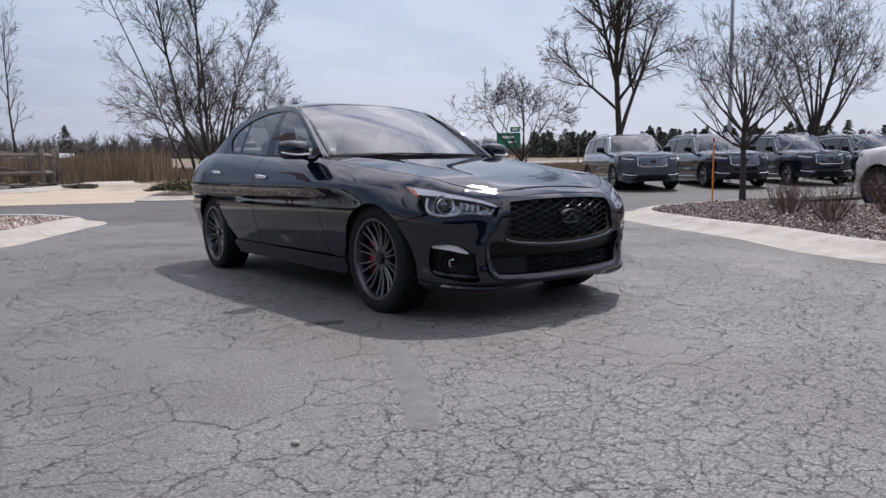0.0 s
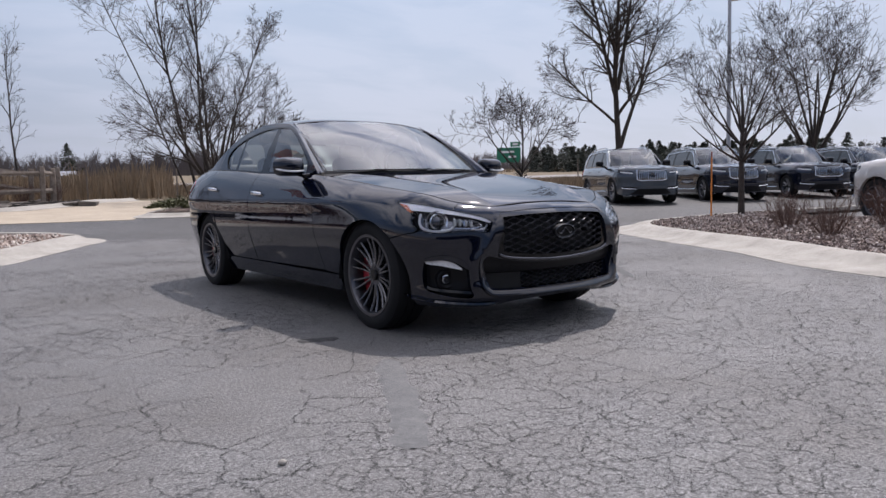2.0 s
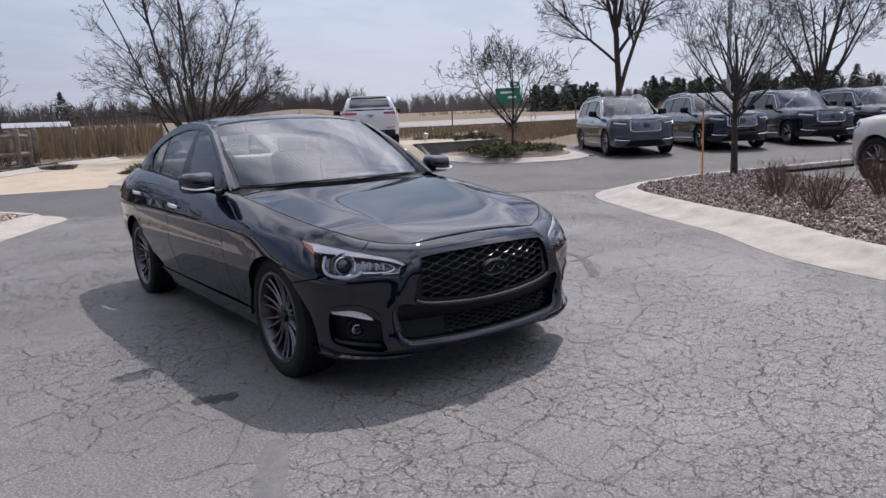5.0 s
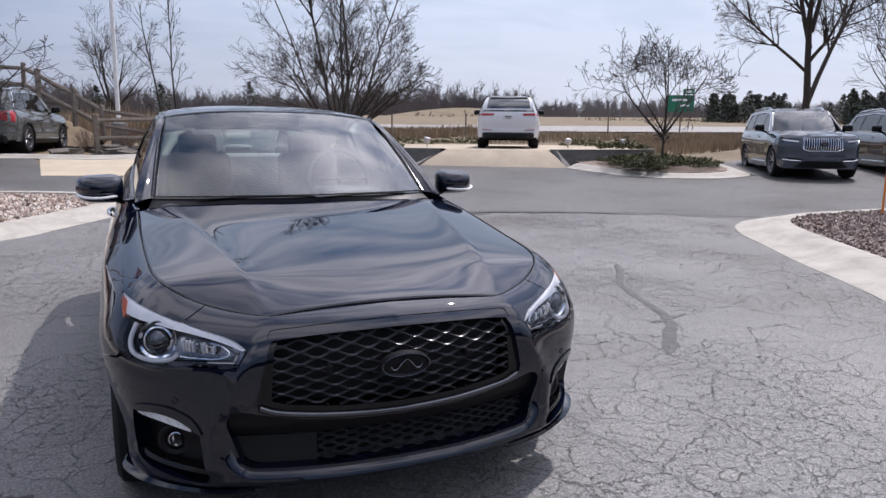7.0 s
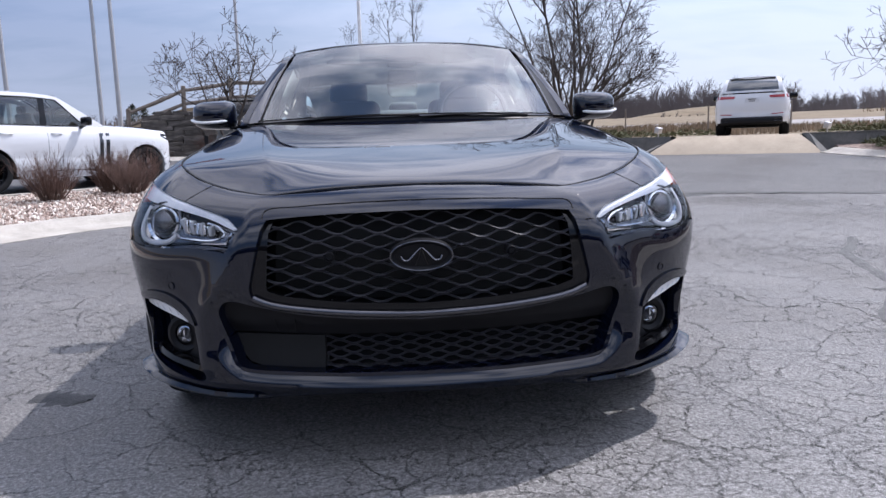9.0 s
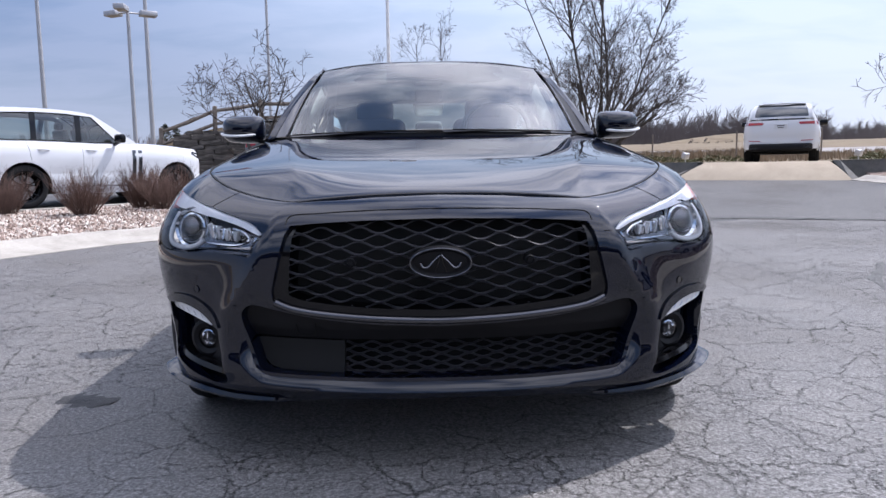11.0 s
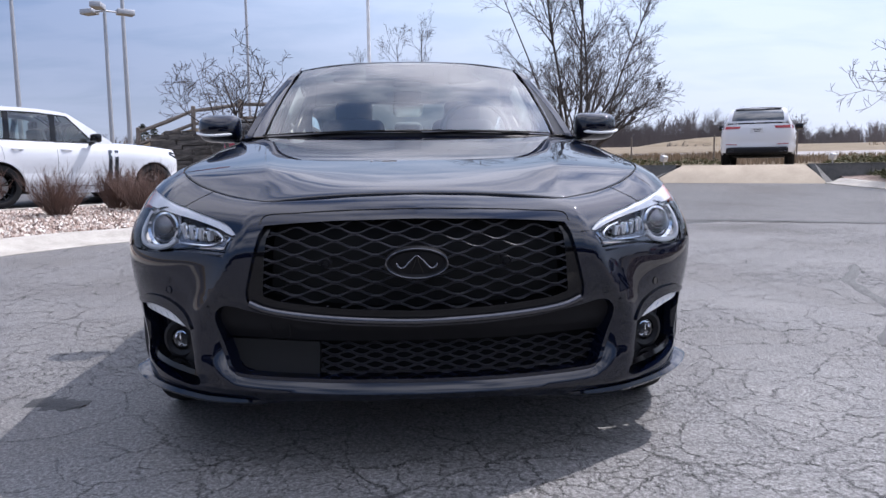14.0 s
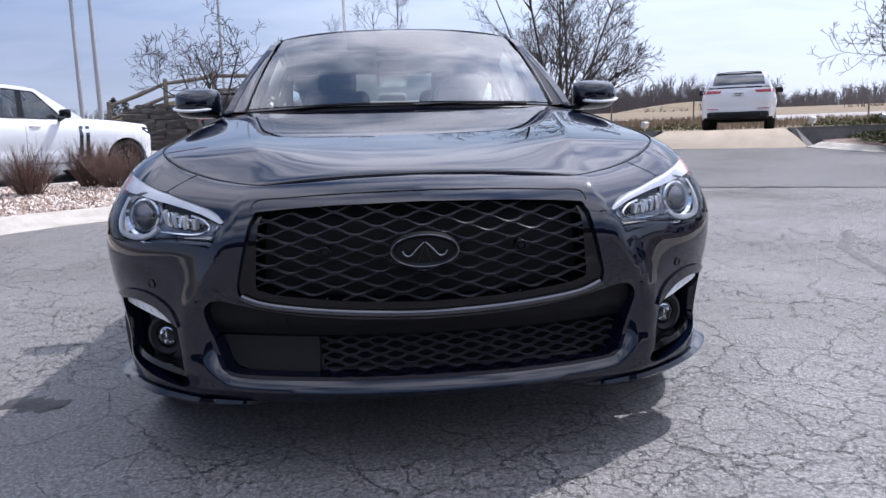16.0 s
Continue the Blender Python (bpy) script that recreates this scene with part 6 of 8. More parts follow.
    for r0, r1 in zip(rows, rows[1:]):
        for i in range(5):
            bm.faces.new((r0[i], r0[i + 1], r1[i + 1], r1[i]))
    bmesh.ops.recalc_face_normals(bm, faces=bm.faces[:])
    part("chin_lip", bm, M_PAINT, car)
    for sgn in (-1, 1):
        bm = bmesh.new()
        rows = []
        for a, b, out, up in spline([(.36, .200, -.015, .003), (.46, .190, .010, .010), (.56, .188, .018, .016), (.70, .200, .022, .016), (.82, .214, .028, .016), (.92, .230, .034, .014), (.955, .236, .032, .012), (1.0, .242, .01, .008), (1.06, .25, -.01, .004)], 5):
            s_ = sgn * a
            rows.append([bm.verts.new(shell(s_, b + up, .02)), bm.verts.new(shell(s_, b + up, -out * .3)), bm.verts.new(shell(s_, b + up * .3, -out)), bm.verts.new(shell(s_, b - .004, -out)), bm.verts.new(shell(s_, b - .012, .03))])
        for r0, r1 in zip(rows, rows[1:]):
            for i in range(4):
                bm.faces.new((r0[i], r0[i + 1], r1[i + 1], r1[i]))
        bmesh.ops.recalc_face_normals(bm, faces=bm.faces[:])
        part("front_winglet", bm, M_PAINT, car)
        # fog lamp recess
        deep = lambda a, b, d: shell(a, b, d + .058)
        patch("fog_recess", flip(grow(fog_out, .006), sgn), deep, M_SATIN, car, skirt=0)
        brow = spline([(.885, .452), (.83, .470), (.77, .476), (.713, .470), (.65, .440), (.618, .395), (.640, .400), (.672, .420), (.71, .438), (.77, .450), (.84, .446)], 4, True)
        patch("fog_brow", flip(brow, sgn), shell, M_PAINT, car, lift=.006, skirt=.03)
        drl = spline([(.872, .440), (.83, .447), (.77, .447), (.71, .433), (.672, .410), (.660, .394), (.70, .401), (.78, .418), (.862, .428)], 4, True)
        lamp = patch("running_lamp", flip(drl, sgn), lambda a, b, d: shell(a, b, d + .010), M_LAMPWHITE, car, skirt=.02, label="clear daytime running lamp strip", step=.015)
        for k in range(6):
            a = .70 + k * .032
            bm = bmesh.new()
            tube(bm, [shell(sgn * a, .408 + (a - .68) * .12, .0095), shell(sgn * (a + .010), .424 + (a - .70) * .10, .0095)], .0012, 5)
            part("lamp_rib", bm, M_CHROME, lamp)
        fc = Vector(shell(sgn * .748, .338, .05))
        ahead = Vector((sgn * .35, -1, 0)).normalized()
        turn = ahead.to_track_quat("Z", "Y").to_matrix().to_4x4()
        fm = Matrix.Translation(fc) @ turn
        bm = bmesh.new()
        lathe(bm, [(.060, -.02), (.056, .002), (.046, .006), (.033, .0), (.031, -.006)], fm, 32)
        fog = part("fog_lamp", bm, M_SATIN, car, "round fog lamp in a black bezel")
        bm = bmesh.new()
        lathe(bm, [(.024, -.002), (.021, -.001), (.015, -.012), (0, -.016)], fm, 28)
        part("reflector", bm, M_CHROME, fog)
        bm = bmesh.new()
        lathe(bm, [(.031, .0), (.024, .007), (.012, .010), (0, .011)], fm, 28)
        part("lens", bm, M_LENS, fog)
        bm = bmesh.new()
        blade = spline([(.61, .262), (.68, .268), (.76, .276), (.84, .285), (.875, .295)], 4)
        rows = [[bm.verts.new(shell(sgn * a, b + .012, .05)), bm.verts.new(shell(sgn * a, b + .010, .018)), bm.verts.new(shell(sgn * a, b - .004, .014)), bm.verts.new(shell(sgn * a, b - .006, .05))] for a, b in blade]
        for r0, r1 in zip(rows, rows[1:]):
            for i in range(3):
                bm.faces.new((r0[i], r0[i + 1], r1[i + 1], r1[i]))
        bmesh.ops.recalc_face_normals(bm, faces=bm.faces[:])
        part("fog_blade", bm, M_GLOSS, car)
        # head lamp
        outline = LAMP_TOP[:-1] + LAMP_OUT[:-1] + LAMP_LOW
        hl = patch("headlamp", flip(outline, sgn), lambda a, b, d: shell(a, b, d + .062), M_LAMPDARK, car, skirt=0, label="headlamp unit behind a clear lens")
        patch("lens", flip(grow(outline, -.001), sgn), shell, M_LENS, hl, skirt=0, step=.02)
        strip = [(a, b - .001) for a, b in LAMP_TOP] + [(1.06, .748), (.985, .722)] + spline([(.90, .716), (.82, .710), (.74, .700), (.64, .685), (.56, .668), (.52, .655), (.495, .647)], 4)
        patch("brow_strip", flip(strip, sgn), lambda a, b, d: shell(a, b, d + .008), M_LAMPWHITE, hl, skirt=.03, step=.02, label="white light-guide brow")
        amber = [(1.100, .763), (1.03, .752), (.985, .722), (.982, .708), (1.03, .732)]
        patch("side_marker", flip(amber, sgn), lambda a, b, d: shell(a, b, d + .004), M_AMBER, hl, skirt=.02, label="amber side marker")
        jc = Vector(shell(sgn * .80, .658, .045))
        ahead = Vector((sgn * .38, -1, .12)).normalized()
        jm = Matrix.Translation(jc) @ ahead.to_track_quat("Z", "Y").to_matrix().to_4x4()
        bm = bmesh.new()
        lathe(bm, [(.058, -.02), (.062, .0), (.058, .008), (.050, .004), (.047, -.01)], jm, 40)
        part("projector_ring", bm, M_CHROME, hl, "bright ring round the projector")
        bm = bmesh.new()
        lathe(bm, [(.046, -.01), (.044, .004), (.039, .006), (.036, -.002)], jm, 40)
        part("projector_bezel", bm, M_CHROME, hl)
        bm = bmesh.new()
        lathe(bm, [(.037, -.004), (.032, .010), (.020, .019), (0, .022)], jm, 32)
        part("projector", bm, M_DARKCHROME, hl, "glossy projector bulb lens")
        bm = bmesh.new()
        tube(bm, [shell(sgn * a, b, .025) for a, b in spline([(.918, .70), (.912, .65), (.875, .618), (.80, .606), (.73, .612), (.70, .63)], 5)], .0075, 8)
        part("light_guide", bm, M_LAMPWHITE, hl)
        facet = random.Random(61)
        for i in range(10):
            a = .588 + .0115 * i
            bm = bmesh.new()
            block(bm, shell(sgn * a, .641 + .0022 * i * .6, .040), (.0095, .018, .026 + .0016 * i + facet.uniform(-.003, .004)), pose(0, 0, 0, facet.uniform(-14, 22), facet.uniform(-5, 5), sgn * 18 + facet.uniform(-16, 16)), .002, 1)
            part("reflector_cell", bm, M_CHROME if i % 3 else M_LAMPWHITE, hl)
        bm = bmesh.new()
        tube(bm, [shell(sgn * a, b, .03) for a, b in spline([(.70, .622), (.63, .618), (.57, .618), (.535, .632), (.56, .652), (.60, .662)], 5)], .0035, 6)
        part("inner_trim", bm, M_CHROME, hl)
        bm = bmesh.new()
        tube(bm, [shell(sgn * a, b, .02) for a, b in ((.505, .640), (.520, .612), (.60, .612))], .004, 6)
        part("inner_trim", bm, M_CHROME, hl)
        # fender
        back_arch = [p for p in fa if p not in front_arch_low]
        fender = top_run(.646 + GAP, sy(.62), 30, .002) + [(sy(.605), .80), (sy(.575), .55), (sy(.56), .315), (sy(.36), .305)] + back_arch
        fender += [(front_arch_low[0][0] - .002, front_arch_low[0][1] + .009), (.99, .597), (.935, .606)]
        fender += [(a + GAP, b) for a, b in reversed(LAMP_OUT[:-2])] + [(1.124, .773)] + [(a, b + GAP) for a, b in reversed(lamp_upper_out)] + [(.70 + GAP, .7205)]
        patch("fender", flip(fender, sgn), shell, M_PAINT, car, step=.04)
        fd = top_run(sy(.625), sy(1.70), 20, .004) + [(sy(1.715), .80), (sy(1.735), .55), (sy(1.73), .312), (sy(.565), .318), (sy(.58), .55), (sy(.61), .80)]
        door = patch("front_door", flip(fd, sgn), shell, M_PAINT, car, step=.05)
        rd = top_run(sy(1.708), sy(2.70), 20, .004) + [(sy(2.70), .92), (sy(2.62), .78), (sy(2.53), .67)] + [(a - .004, b) for a, b in ra if .33 < b < .62 and a < sy(2.5)] + [(sy(2.39), .312), (sy(1.738), .312), (sy(1.743), .55), (sy(1.722), .80)]
        rdoor = patch("rear_door", flip(rd, sgn), shell, M_PAINT, car, step=.05)
        rq = top_run(sy(2.705), sy(3.42), 20, .002) + [(sy(3.46), .80), (sy(3.42), .6), (sy(3.36), .27), (sy(3.16), .23)] + [p for p in ra if not (.33 < p[1] < .62 and p[0] < sy(2.5)) and p[0] > sy(2.40)] + [(sy(2.535), .67), (sy(2.625), .78), (sy(2.705), .92)]
        patch("rear_quarter", flip(rq, sgn), shell, M_PAINT, car, step=.05)
        tail = spline([(sy(3.26), .95), (sy(3.42), .985), (sy(3.55), .96), (sy(3.57), .86), (sy(3.42), .84), (sy(3.32), .88)], 4, True)
        patch("tail_lamp", flip(tail, sgn), shell, M_REDLENS, car, lift=.005, skirt=.02, label="red tail lamp")
        skirt_l = [(sy(.35), .30), (sy(2.40), .306), (sy(2.42), .24), (sy(2.36), .195), (sy(.42), .19), (sy(.36), .235)]
        patch("side_skirt", flip(skirt_l, sgn), shell, M_PAINT, car, lift=.008, skirt=.05, step=.06)
        for (yh, zh, dr) in ((1.56, .842, door), (2.56, .888, rdoor)):
            bm = bmesh.new()
            pts = [shell(sgn * sy(yh + k * .028), zh + .002 * k, -.006 - .022 * math.cos(k * math.pi / 8.6)) for k in range(-4, 5)]
            tube(bm, pts, [.007, .010, .011, .011, .011, .011, .011, .010, .007], 8, flat=1.3)
            part("door_handle", bm, M_CHROME, dr, "chrome door handle")
            bm = bmesh.new()
            c = Vector(shell(sgn * sy(yh), zh, -.0005))
            for v in bmesh.ops.create_uvsphere(bm, u_segments=16, v_segments=8, radius=1)["verts"]:
                v.co = c + Vector((v.co.x * .004, v.co.y * .045, v.co.z * .028))
            part("handle_cup", bm, M_GLOSS, dr)
        # wheel houses
        for yc in (FW, RW):
            bm = bmesh.new()
            ring = [[bm.verts.new((sgn * x, yc - .02 + .388 * math.cos(math.pi * k / 18), .28 + .388 * math.sin(math.pi * k / 18))) for x in (.50, plan_x(sy(yc - .02 + .388 * math.cos(math.pi * k / 18))) - .045)] for k in range(19)]
            for r0, r1 in zip(ring, ring[1:]):
                bm.faces.new((r0[0], r0[1], r1[1], r1[0]))
            part("wheel_liner", bm, M_VOID, car)
        for yc in (FW, RW):
            wheel(pose(sgn * .748, yc, WHEEL_R), car, sgn, M_ALLOY, M_RED, WHEEL_R, .235, 10, 2, .243, 0.35 if yc < 1 else 0.9, M_SPOKE)
    # rear bumper and boot
    s_end = PLAN_S[-1]

    def rear(u, v):
        s_ = (u * 2 - 1) * (s_end - sy(3.40))
        s_abs = s_end - abs(s_)
        x, y, z = shell(s_abs, .22 + .79 * v)
        return (x if s_ >= 0 else -x, y, z)
    grid("rear_bumper", rear, 40, 16, M_PAINT, car)

    # bonnet
    cen = lambda v: -.680 + 1.255 * (.53 * v + .47 * v * v)
    cz = lambda y: .747 + .217 * max(0.0, (y + .680) / 1.255) ** .72

    def bonnet(u, v):
        k = u * 2 - 1
        s_e = .41 + (sy(.60) - .41) * v
        ex, ey, ez = shell(s_e, top_z(s_e) - .002)
        ex -= .004
        yc = cen(v) + .004
        w = abs(k)
        y = yc + (ey - yc) * w ** 2.2
        z = cz(yc) + (ez - cz(yc)) * w ** 2.4
        xr, xw = min(.40 + .20 * (y + .67) / 1.17, ex - .003), ex * w
        crest = math.exp(-(xr - xw) / .10) if xw < xr else ((ex - xw) / (ex - xr)) ** .9
        z += .021 * crest * min(1, v * 4) * min(1, (1 - v) * 2.5 + .55)
        return (math.copysign(ex * w, k), y, z)
    grid("bonnet", bonnet, 110, 56, M_PAINT, car, thick=.02)
    bm = bmesh.new()
    rim = [Vector(bonnet(0, 1 - k / 40)) for k in range(40)] + [Vector(bonnet(k / 60, 0)) for k in range(61)] + [Vector(bonnet(1, k / 40)) for k in range(1, 41)]
    tube(bm, [p + Vector((0, 0, .0003)) for p in rim], .0014, 6)
    part("panel_gap", bm, M_VOID, car)
    # cowl, windscreen, roof, rear screen
    ws_edge = spline([(.690, .80, .978), (.665, 1.0, 1.115), (.632, 1.25, 1.263), (.597, 1.48, 1.378)], 6)
    ws_cen = spline([(0, .60, .985), (0, .87, 1.140), (0, 1.15, 1.285), (0, 1.42, 1.408)], 6)

    def screen(lo=0.0, hi=1.0, inset=0.0, sink=0.0):
        def f(u, v):
            k = (u * 2 - 1) * (1 - inset)
            t = (lo + (hi - lo) * v) * (len(ws_edge) - 1)
            i = min(int(t), len(ws_edge) - 2)
            e_ = Vector(ws_edge[i]).lerp(Vector(ws_edge[i + 1]), t - i)
            c_ = Vector(ws_cen[i]).lerp(Vector(ws_cen[i + 1]), t - i)
            w = abs(k)
            return (k * e_.x, c_.y + (e_.y - c_.y) * w ** 2.2, c_.z + (e_.z - c_.z) * w ** 2.2 - sink)
        return f
    ws = grid("windscreen", screen(.03, .985, .02), 40, 24, M_SCREEN, car, "tinted windscreen reflecting the clouds")
    ws.visible_shadow = False

    def ws_border(bm):
        f = screen(0, 1, 0, .004)
        g = screen(.035, .975, .03, .004)
        n = 40
        ring_o = [f(i / n, 0) for i in range(n)] + [f(1, i / n) for i in range(n)] + [f(1 - i / n, 1) for i in range(n)] + [f(0, 1 - i / n) for i in range(n)]
        ring_i = [g(i / n, 0) for i in range(n)] + [g(1, i / n) for i in range(n)] + [g(1 - i / n, 1) for i in range(n)] + [g(0, 1 - i / n) for i in range(n)]
        a = [bm.verts.new(p) for p in ring_o]
        b = [bm.verts.new(p) for p in ring_i]
        for i in range(4 * n):
            bm.faces.new((a[i], a[(i + 1) % (4 * n)], b[(i + 1) % (4 * n)], b[i]))
    bm = bmesh.new()
    ws_border(bm)
    part("windscreen_border", bm, M_GLOSS, car)

    def cowl(u, v):
        k = u * 2 - 1
        w = abs(k)
        a = Vector(bonnet(u, 1)) - Vector((0, 0, .012))
        f = screen(0, 1, 0)(u, 0.0)
        return Vector((a.x * 1.0, a.y, a.z)).lerp(Vector(f) + Vector((0, 0.01, -.004)), v) - Vector((0, 0, .03 * math.sin(math.pi * v)))
    grid("cowl", cowl, 40, 6, M_SATIN, car)
    rail = spline([(.745, .965), (.95, 1.105), (1.2, 1.250), (1.40, 1.347), (1.65, 1.392), (2.0, 1.408), (2.25, 1.372), (2.50, 1.300), (2.70, 1.200), (2.92, 1.092), (3.05, 1.074), (3.15, 1.068)], 5)
    belt_x = lambda y: shell(sy(y), top_z(sy(y)))[0]
    belt_z = lambda y: top_z(sy(y))

    def cabin(y, z, d=0.0):
        h = z - belt_z(y)
        return (belt_x(y) - .30 * h - .38 * h * h - d, y, z)
    roof_c = smooth_table([(1.42, 1.408), (1.6, 1.437), (2.0, 1.458), (2.4, 1.440), (2.70, 1.385), (2.90, 1.330)])

    def roof(u, v):
        k = u * 2 - 1
        w = abs(k)
        ye = 1.46 + (2.56 - 1.46) * v
        ze = np.interp(ye, [p[0] for p in rail], [p[1] for p in rail])
        ex = cabin(ye, ze)[0]
        yc = 1.425 + (2.90 - 1.425) * v
        zc = roof_c(yc)
        return (k * ex, yc + (ye - yc) * w ** 2.2, zc + (ze - zc) * w ** 3.0)
    grid("roof", roof, 48, 30, M_PAINT, car, thick=.02)

    def rear_screen(u, v):
        k = u * 2 - 1
        w = abs(k)
        t0 = Vector(roof(u, 1))
        b0 = Vector((k * .66, 3.34 - .38 * w ** 2.2, 1.100 - .02 * w ** 2))
        p = t0.lerp(b0, v)
        p.z += .02 * math.sin(math.pi * v)
        return p
    rs = grid("rear_screen", rear_screen, 30, 12, M_CLEAR, car)
    rs.visible_shadow = False

    def boot(u, v):
        k = u * 2 - 1
        w = abs(k)
        a = Vector(rear_screen(u, 1)) - Vector((0, 0, .004))
        s_ = s_end - w * (s_end - sy(3.12))
        e_ = Vector(shell(s_, top_z(s_)))
        e_.x = math.copysign(e_.x, k)
        p = a.lerp(e_, v)
        return p
    grid("boot_lid", boot, 30, 10, M_PAINT, car)
    for sgn in (-1, 1):
        cab = lambda a, b, d, sgn=sgn: (sgn * cabin(a, b, d)[0], a, b)
        dlo_low = [(y, belt_z(y) + .010) for y in np.linspace(.80, 2.42, 14)]
        dlo_top = spline([(2.455, 1.065), (2.50, 1.11), (2.525, 1.175), (2.43, 1.252), (2.22, 1.316), (1.9, 1.358), (1.6, 1.352), (1.38, 1.310), (1.15, 1.195), (.95, 1.065), (.80, .972)], 4)
        dlo = dlo_low + dlo_top[:-1]
        out = [(y, belt_z(y) + .002) for y in np.linspace(.745, 3.14, 24)] + rail[::-1][1:-1]
        frame = patch("cabin_side", out, cab, M_PAINT, car, holes=[dlo], step=.06, skirt=.03)
        patch("window_trim", grow(dlo, .012), lambda a, b, d, c=cab: c(a, b, d - .002), M_GLOSS, car, holes=[grow(dlo, -.002)], step=.08, skirt=.006, label="gloss black window surround")
        far_end = max(range(len(dlo_top)), key=lambda i: dlo_top[i][0])
        top_at = lambda y, k=far_end, line=dlo_top: np.interp(y, [p[0] for p in reversed(line[k:])], [p[1] for p in reversed(line[k:])])
        w1 = [(y, belt_z(y) + .010) for y in np.linspace(.93, 1.565, 8)] + [(y, top_at(y)) for y in np.linspace(1.615, .955, 12)]
        w2 = [(y, belt_z(y) + .010) for y in np.linspace(1.715, 2.235, 8)] + [(y, top_at(y)) for y in np.linspace(2.225, 1.69, 10)]
        w3 = [(2.275, belt_z(2.275) + .010), (2.42, belt_z(2.42) + .010)] + dlo_top[:far_end] + [(y, top_at(y)) for y in np.linspace(dlo_top[far_end][0], 2.258, 8)]
        for nm, w_, m_ in (("front_side_window", w1, M_GLASS), ("rear_side_window", w2, M_GLASS), ("quarter_window", w3, M_GLASS)):
            wd = patch(nm, w_, lambda a, b, d, c=cab: c(a, b, d + .006), m_, car, skirt=0, step=.1)
            wd.visible_shadow = False
        for nm, q in (("b_pillar", [(1.567, belt_z(1.56) + .01), (1.713, belt_z(1.71) + .01), (1.688, top_at(1.688)), (1.617, top_at(1.617))]), ("c_trim", [(2.237, belt_z(2.24) + .01), (2.273, belt_z(2.27) + .01), (2.256, top_at(2.256)), (2.227, top_at(2.227))]),
                      ("mirror_sail", [(.80, belt_z(.8) + .01), (.927, belt_z(.93) + .01), (.952, top_at(.95)), (.88, top_at(.88))])):
            patch(nm, q, lambda a, b, d, c=cab: c(a, b, d + .004), M_GLOSS, car, skirt=.01, step=.2)

        def pillar(u, v, sgn=sgn):
            t = .745 + (1.49 - .745) * v
            z = np.interp(t, [p[0] for p in rail], [p[1] for p in rail])
            o = Vector(cabin(t, z))
            i = v * (len(ws_edge) - 1)
            j = min(int(i), len(ws_edge) - 2)
            e_ = Vector(ws_edge[j]).lerp(Vector(ws_edge[j + 1]), i - j)
            p = o.lerp(e_, u) + Vector((.35, -.35, .6)) * (.012 * math.sin(math.pi * u) * math.sin(math.pi * min(1, .1 + v)))
            return (sgn * p.x, p.y, p.z)
        grid("a_pillar", pillar, 8, 16, M_PAINT, car)
        bm = bmesh.new()
        tube(bm, [(sgn * x, y - .004, z + .008) for x, y, z in ws_edge], .0030, 6)
        part("windscreen_seal", bm, M_DARKCHROME, car, "dark chrome windscreen edge trim")
        # door mirror
        mm = pose(sgn * .905, .875, 1.020, 0, 0, sgn * -12)
        bm = bmesh.new()
        nseg, nr = 28, 10
        rows = []
        for j in range(nr + 1):
            t = j / nr
            yy = -.075 + .14 * t
            sc = math.sqrt(max(0, 1 - (1 - min(1, t * 1.35)) ** 2.2)) if t < .74 else 1.0
            ring = []
            for k in range(nseg):
                a = 2 * math.pi * k / nseg
                c, sn = math.cos(a), math.sin(a)
                ring.append(bm.verts.new(mm @ Vector((.100 * sc * math.copysign(abs(c) ** .52, c) + sgn * .006 * t, yy, .066 * sc * math.copysign(abs(sn) ** .52, sn) * (1 - sgn * .12 * c)))))
            rows.append(ring)
        for r0, r1 in zip(rows, rows[1:]):
            for k in range(nseg):
                bm.faces.new((r0[k], r0[(k + 1) % nseg], r1[(k + 1) % nseg], r1[k]))
        bm.faces.new(rows[-1])
        bmesh.ops.remove_doubles(bm, verts=bm.verts[:], dist=1e-5)
        bmesh.ops.recalc_face_normals(bm, faces=bm.faces[:])
        mir = part("door_mirror", bm, M_PAINT, car)
        bm = bmesh.new()
        tube(bm, [mm @ Vector((sgn * x, y, z)) for x, y, z in spline([(-.05, -.076, -.030), (.02, -.080, -.036), (.075, -.062, -.034), (.104, -.02, -.026), (.108, .03, -.018)], 4)], [.003] + [.008] * 14 + [.006, .003], 8, flat=.8)
        part("indicator_strip", bm, M_LAMPWHITE, mir, "clear indicator strip on the mirror")
        bm = bmesh.new()
        tube(bm, [mm @ Vector((-sgn * .06, .0, -.055)), mm @ Vector((-sgn * .10, .0, -.066)), (sgn * .775, .83, .955)], [.022, .022, .03], 10, flat=.6)
        part("mirror_stalk", bm, M_GLOSS, mir)
    # wipers
    for x0, x1 in ((.05, -.50), (.56, .06)):
        bm = bmesh.new()
        pts = []
        for k in range(9):
            t = k / 8
            x = x0 + (x1 - x0) * t
            p = Vector(screen()((x / .69 + 1) / 2, .02 + .035 * math.sin(math.pi * (t * .8 + .2))))
            pts.append(p + Vector((0, -.018, -.013)))
        tube(bm, pts, .0034, 6)
        part("wiper", bm, M_SATIN, car)
    # cabin: floor, dashboard, seats, wheel
    bm = bmesh.new()
    block(bm, (0, 1.9, .50), (1.30, 2.9, .5), None, .05)
    part("cabin_floor", bm, M_VOID, car)
    bm = bmesh.new()
    block(bm, (0, 1.6, .24), (1.46, 3.8, .16), None, .05)
    part("underbody", bm, M_VOID, car)
    bm = bmesh.new()
    block(bm, (0, -.1, .42), (.98, 1.0, .28), None, .05)
    part("engine_bay", bm, M_VOID, car)
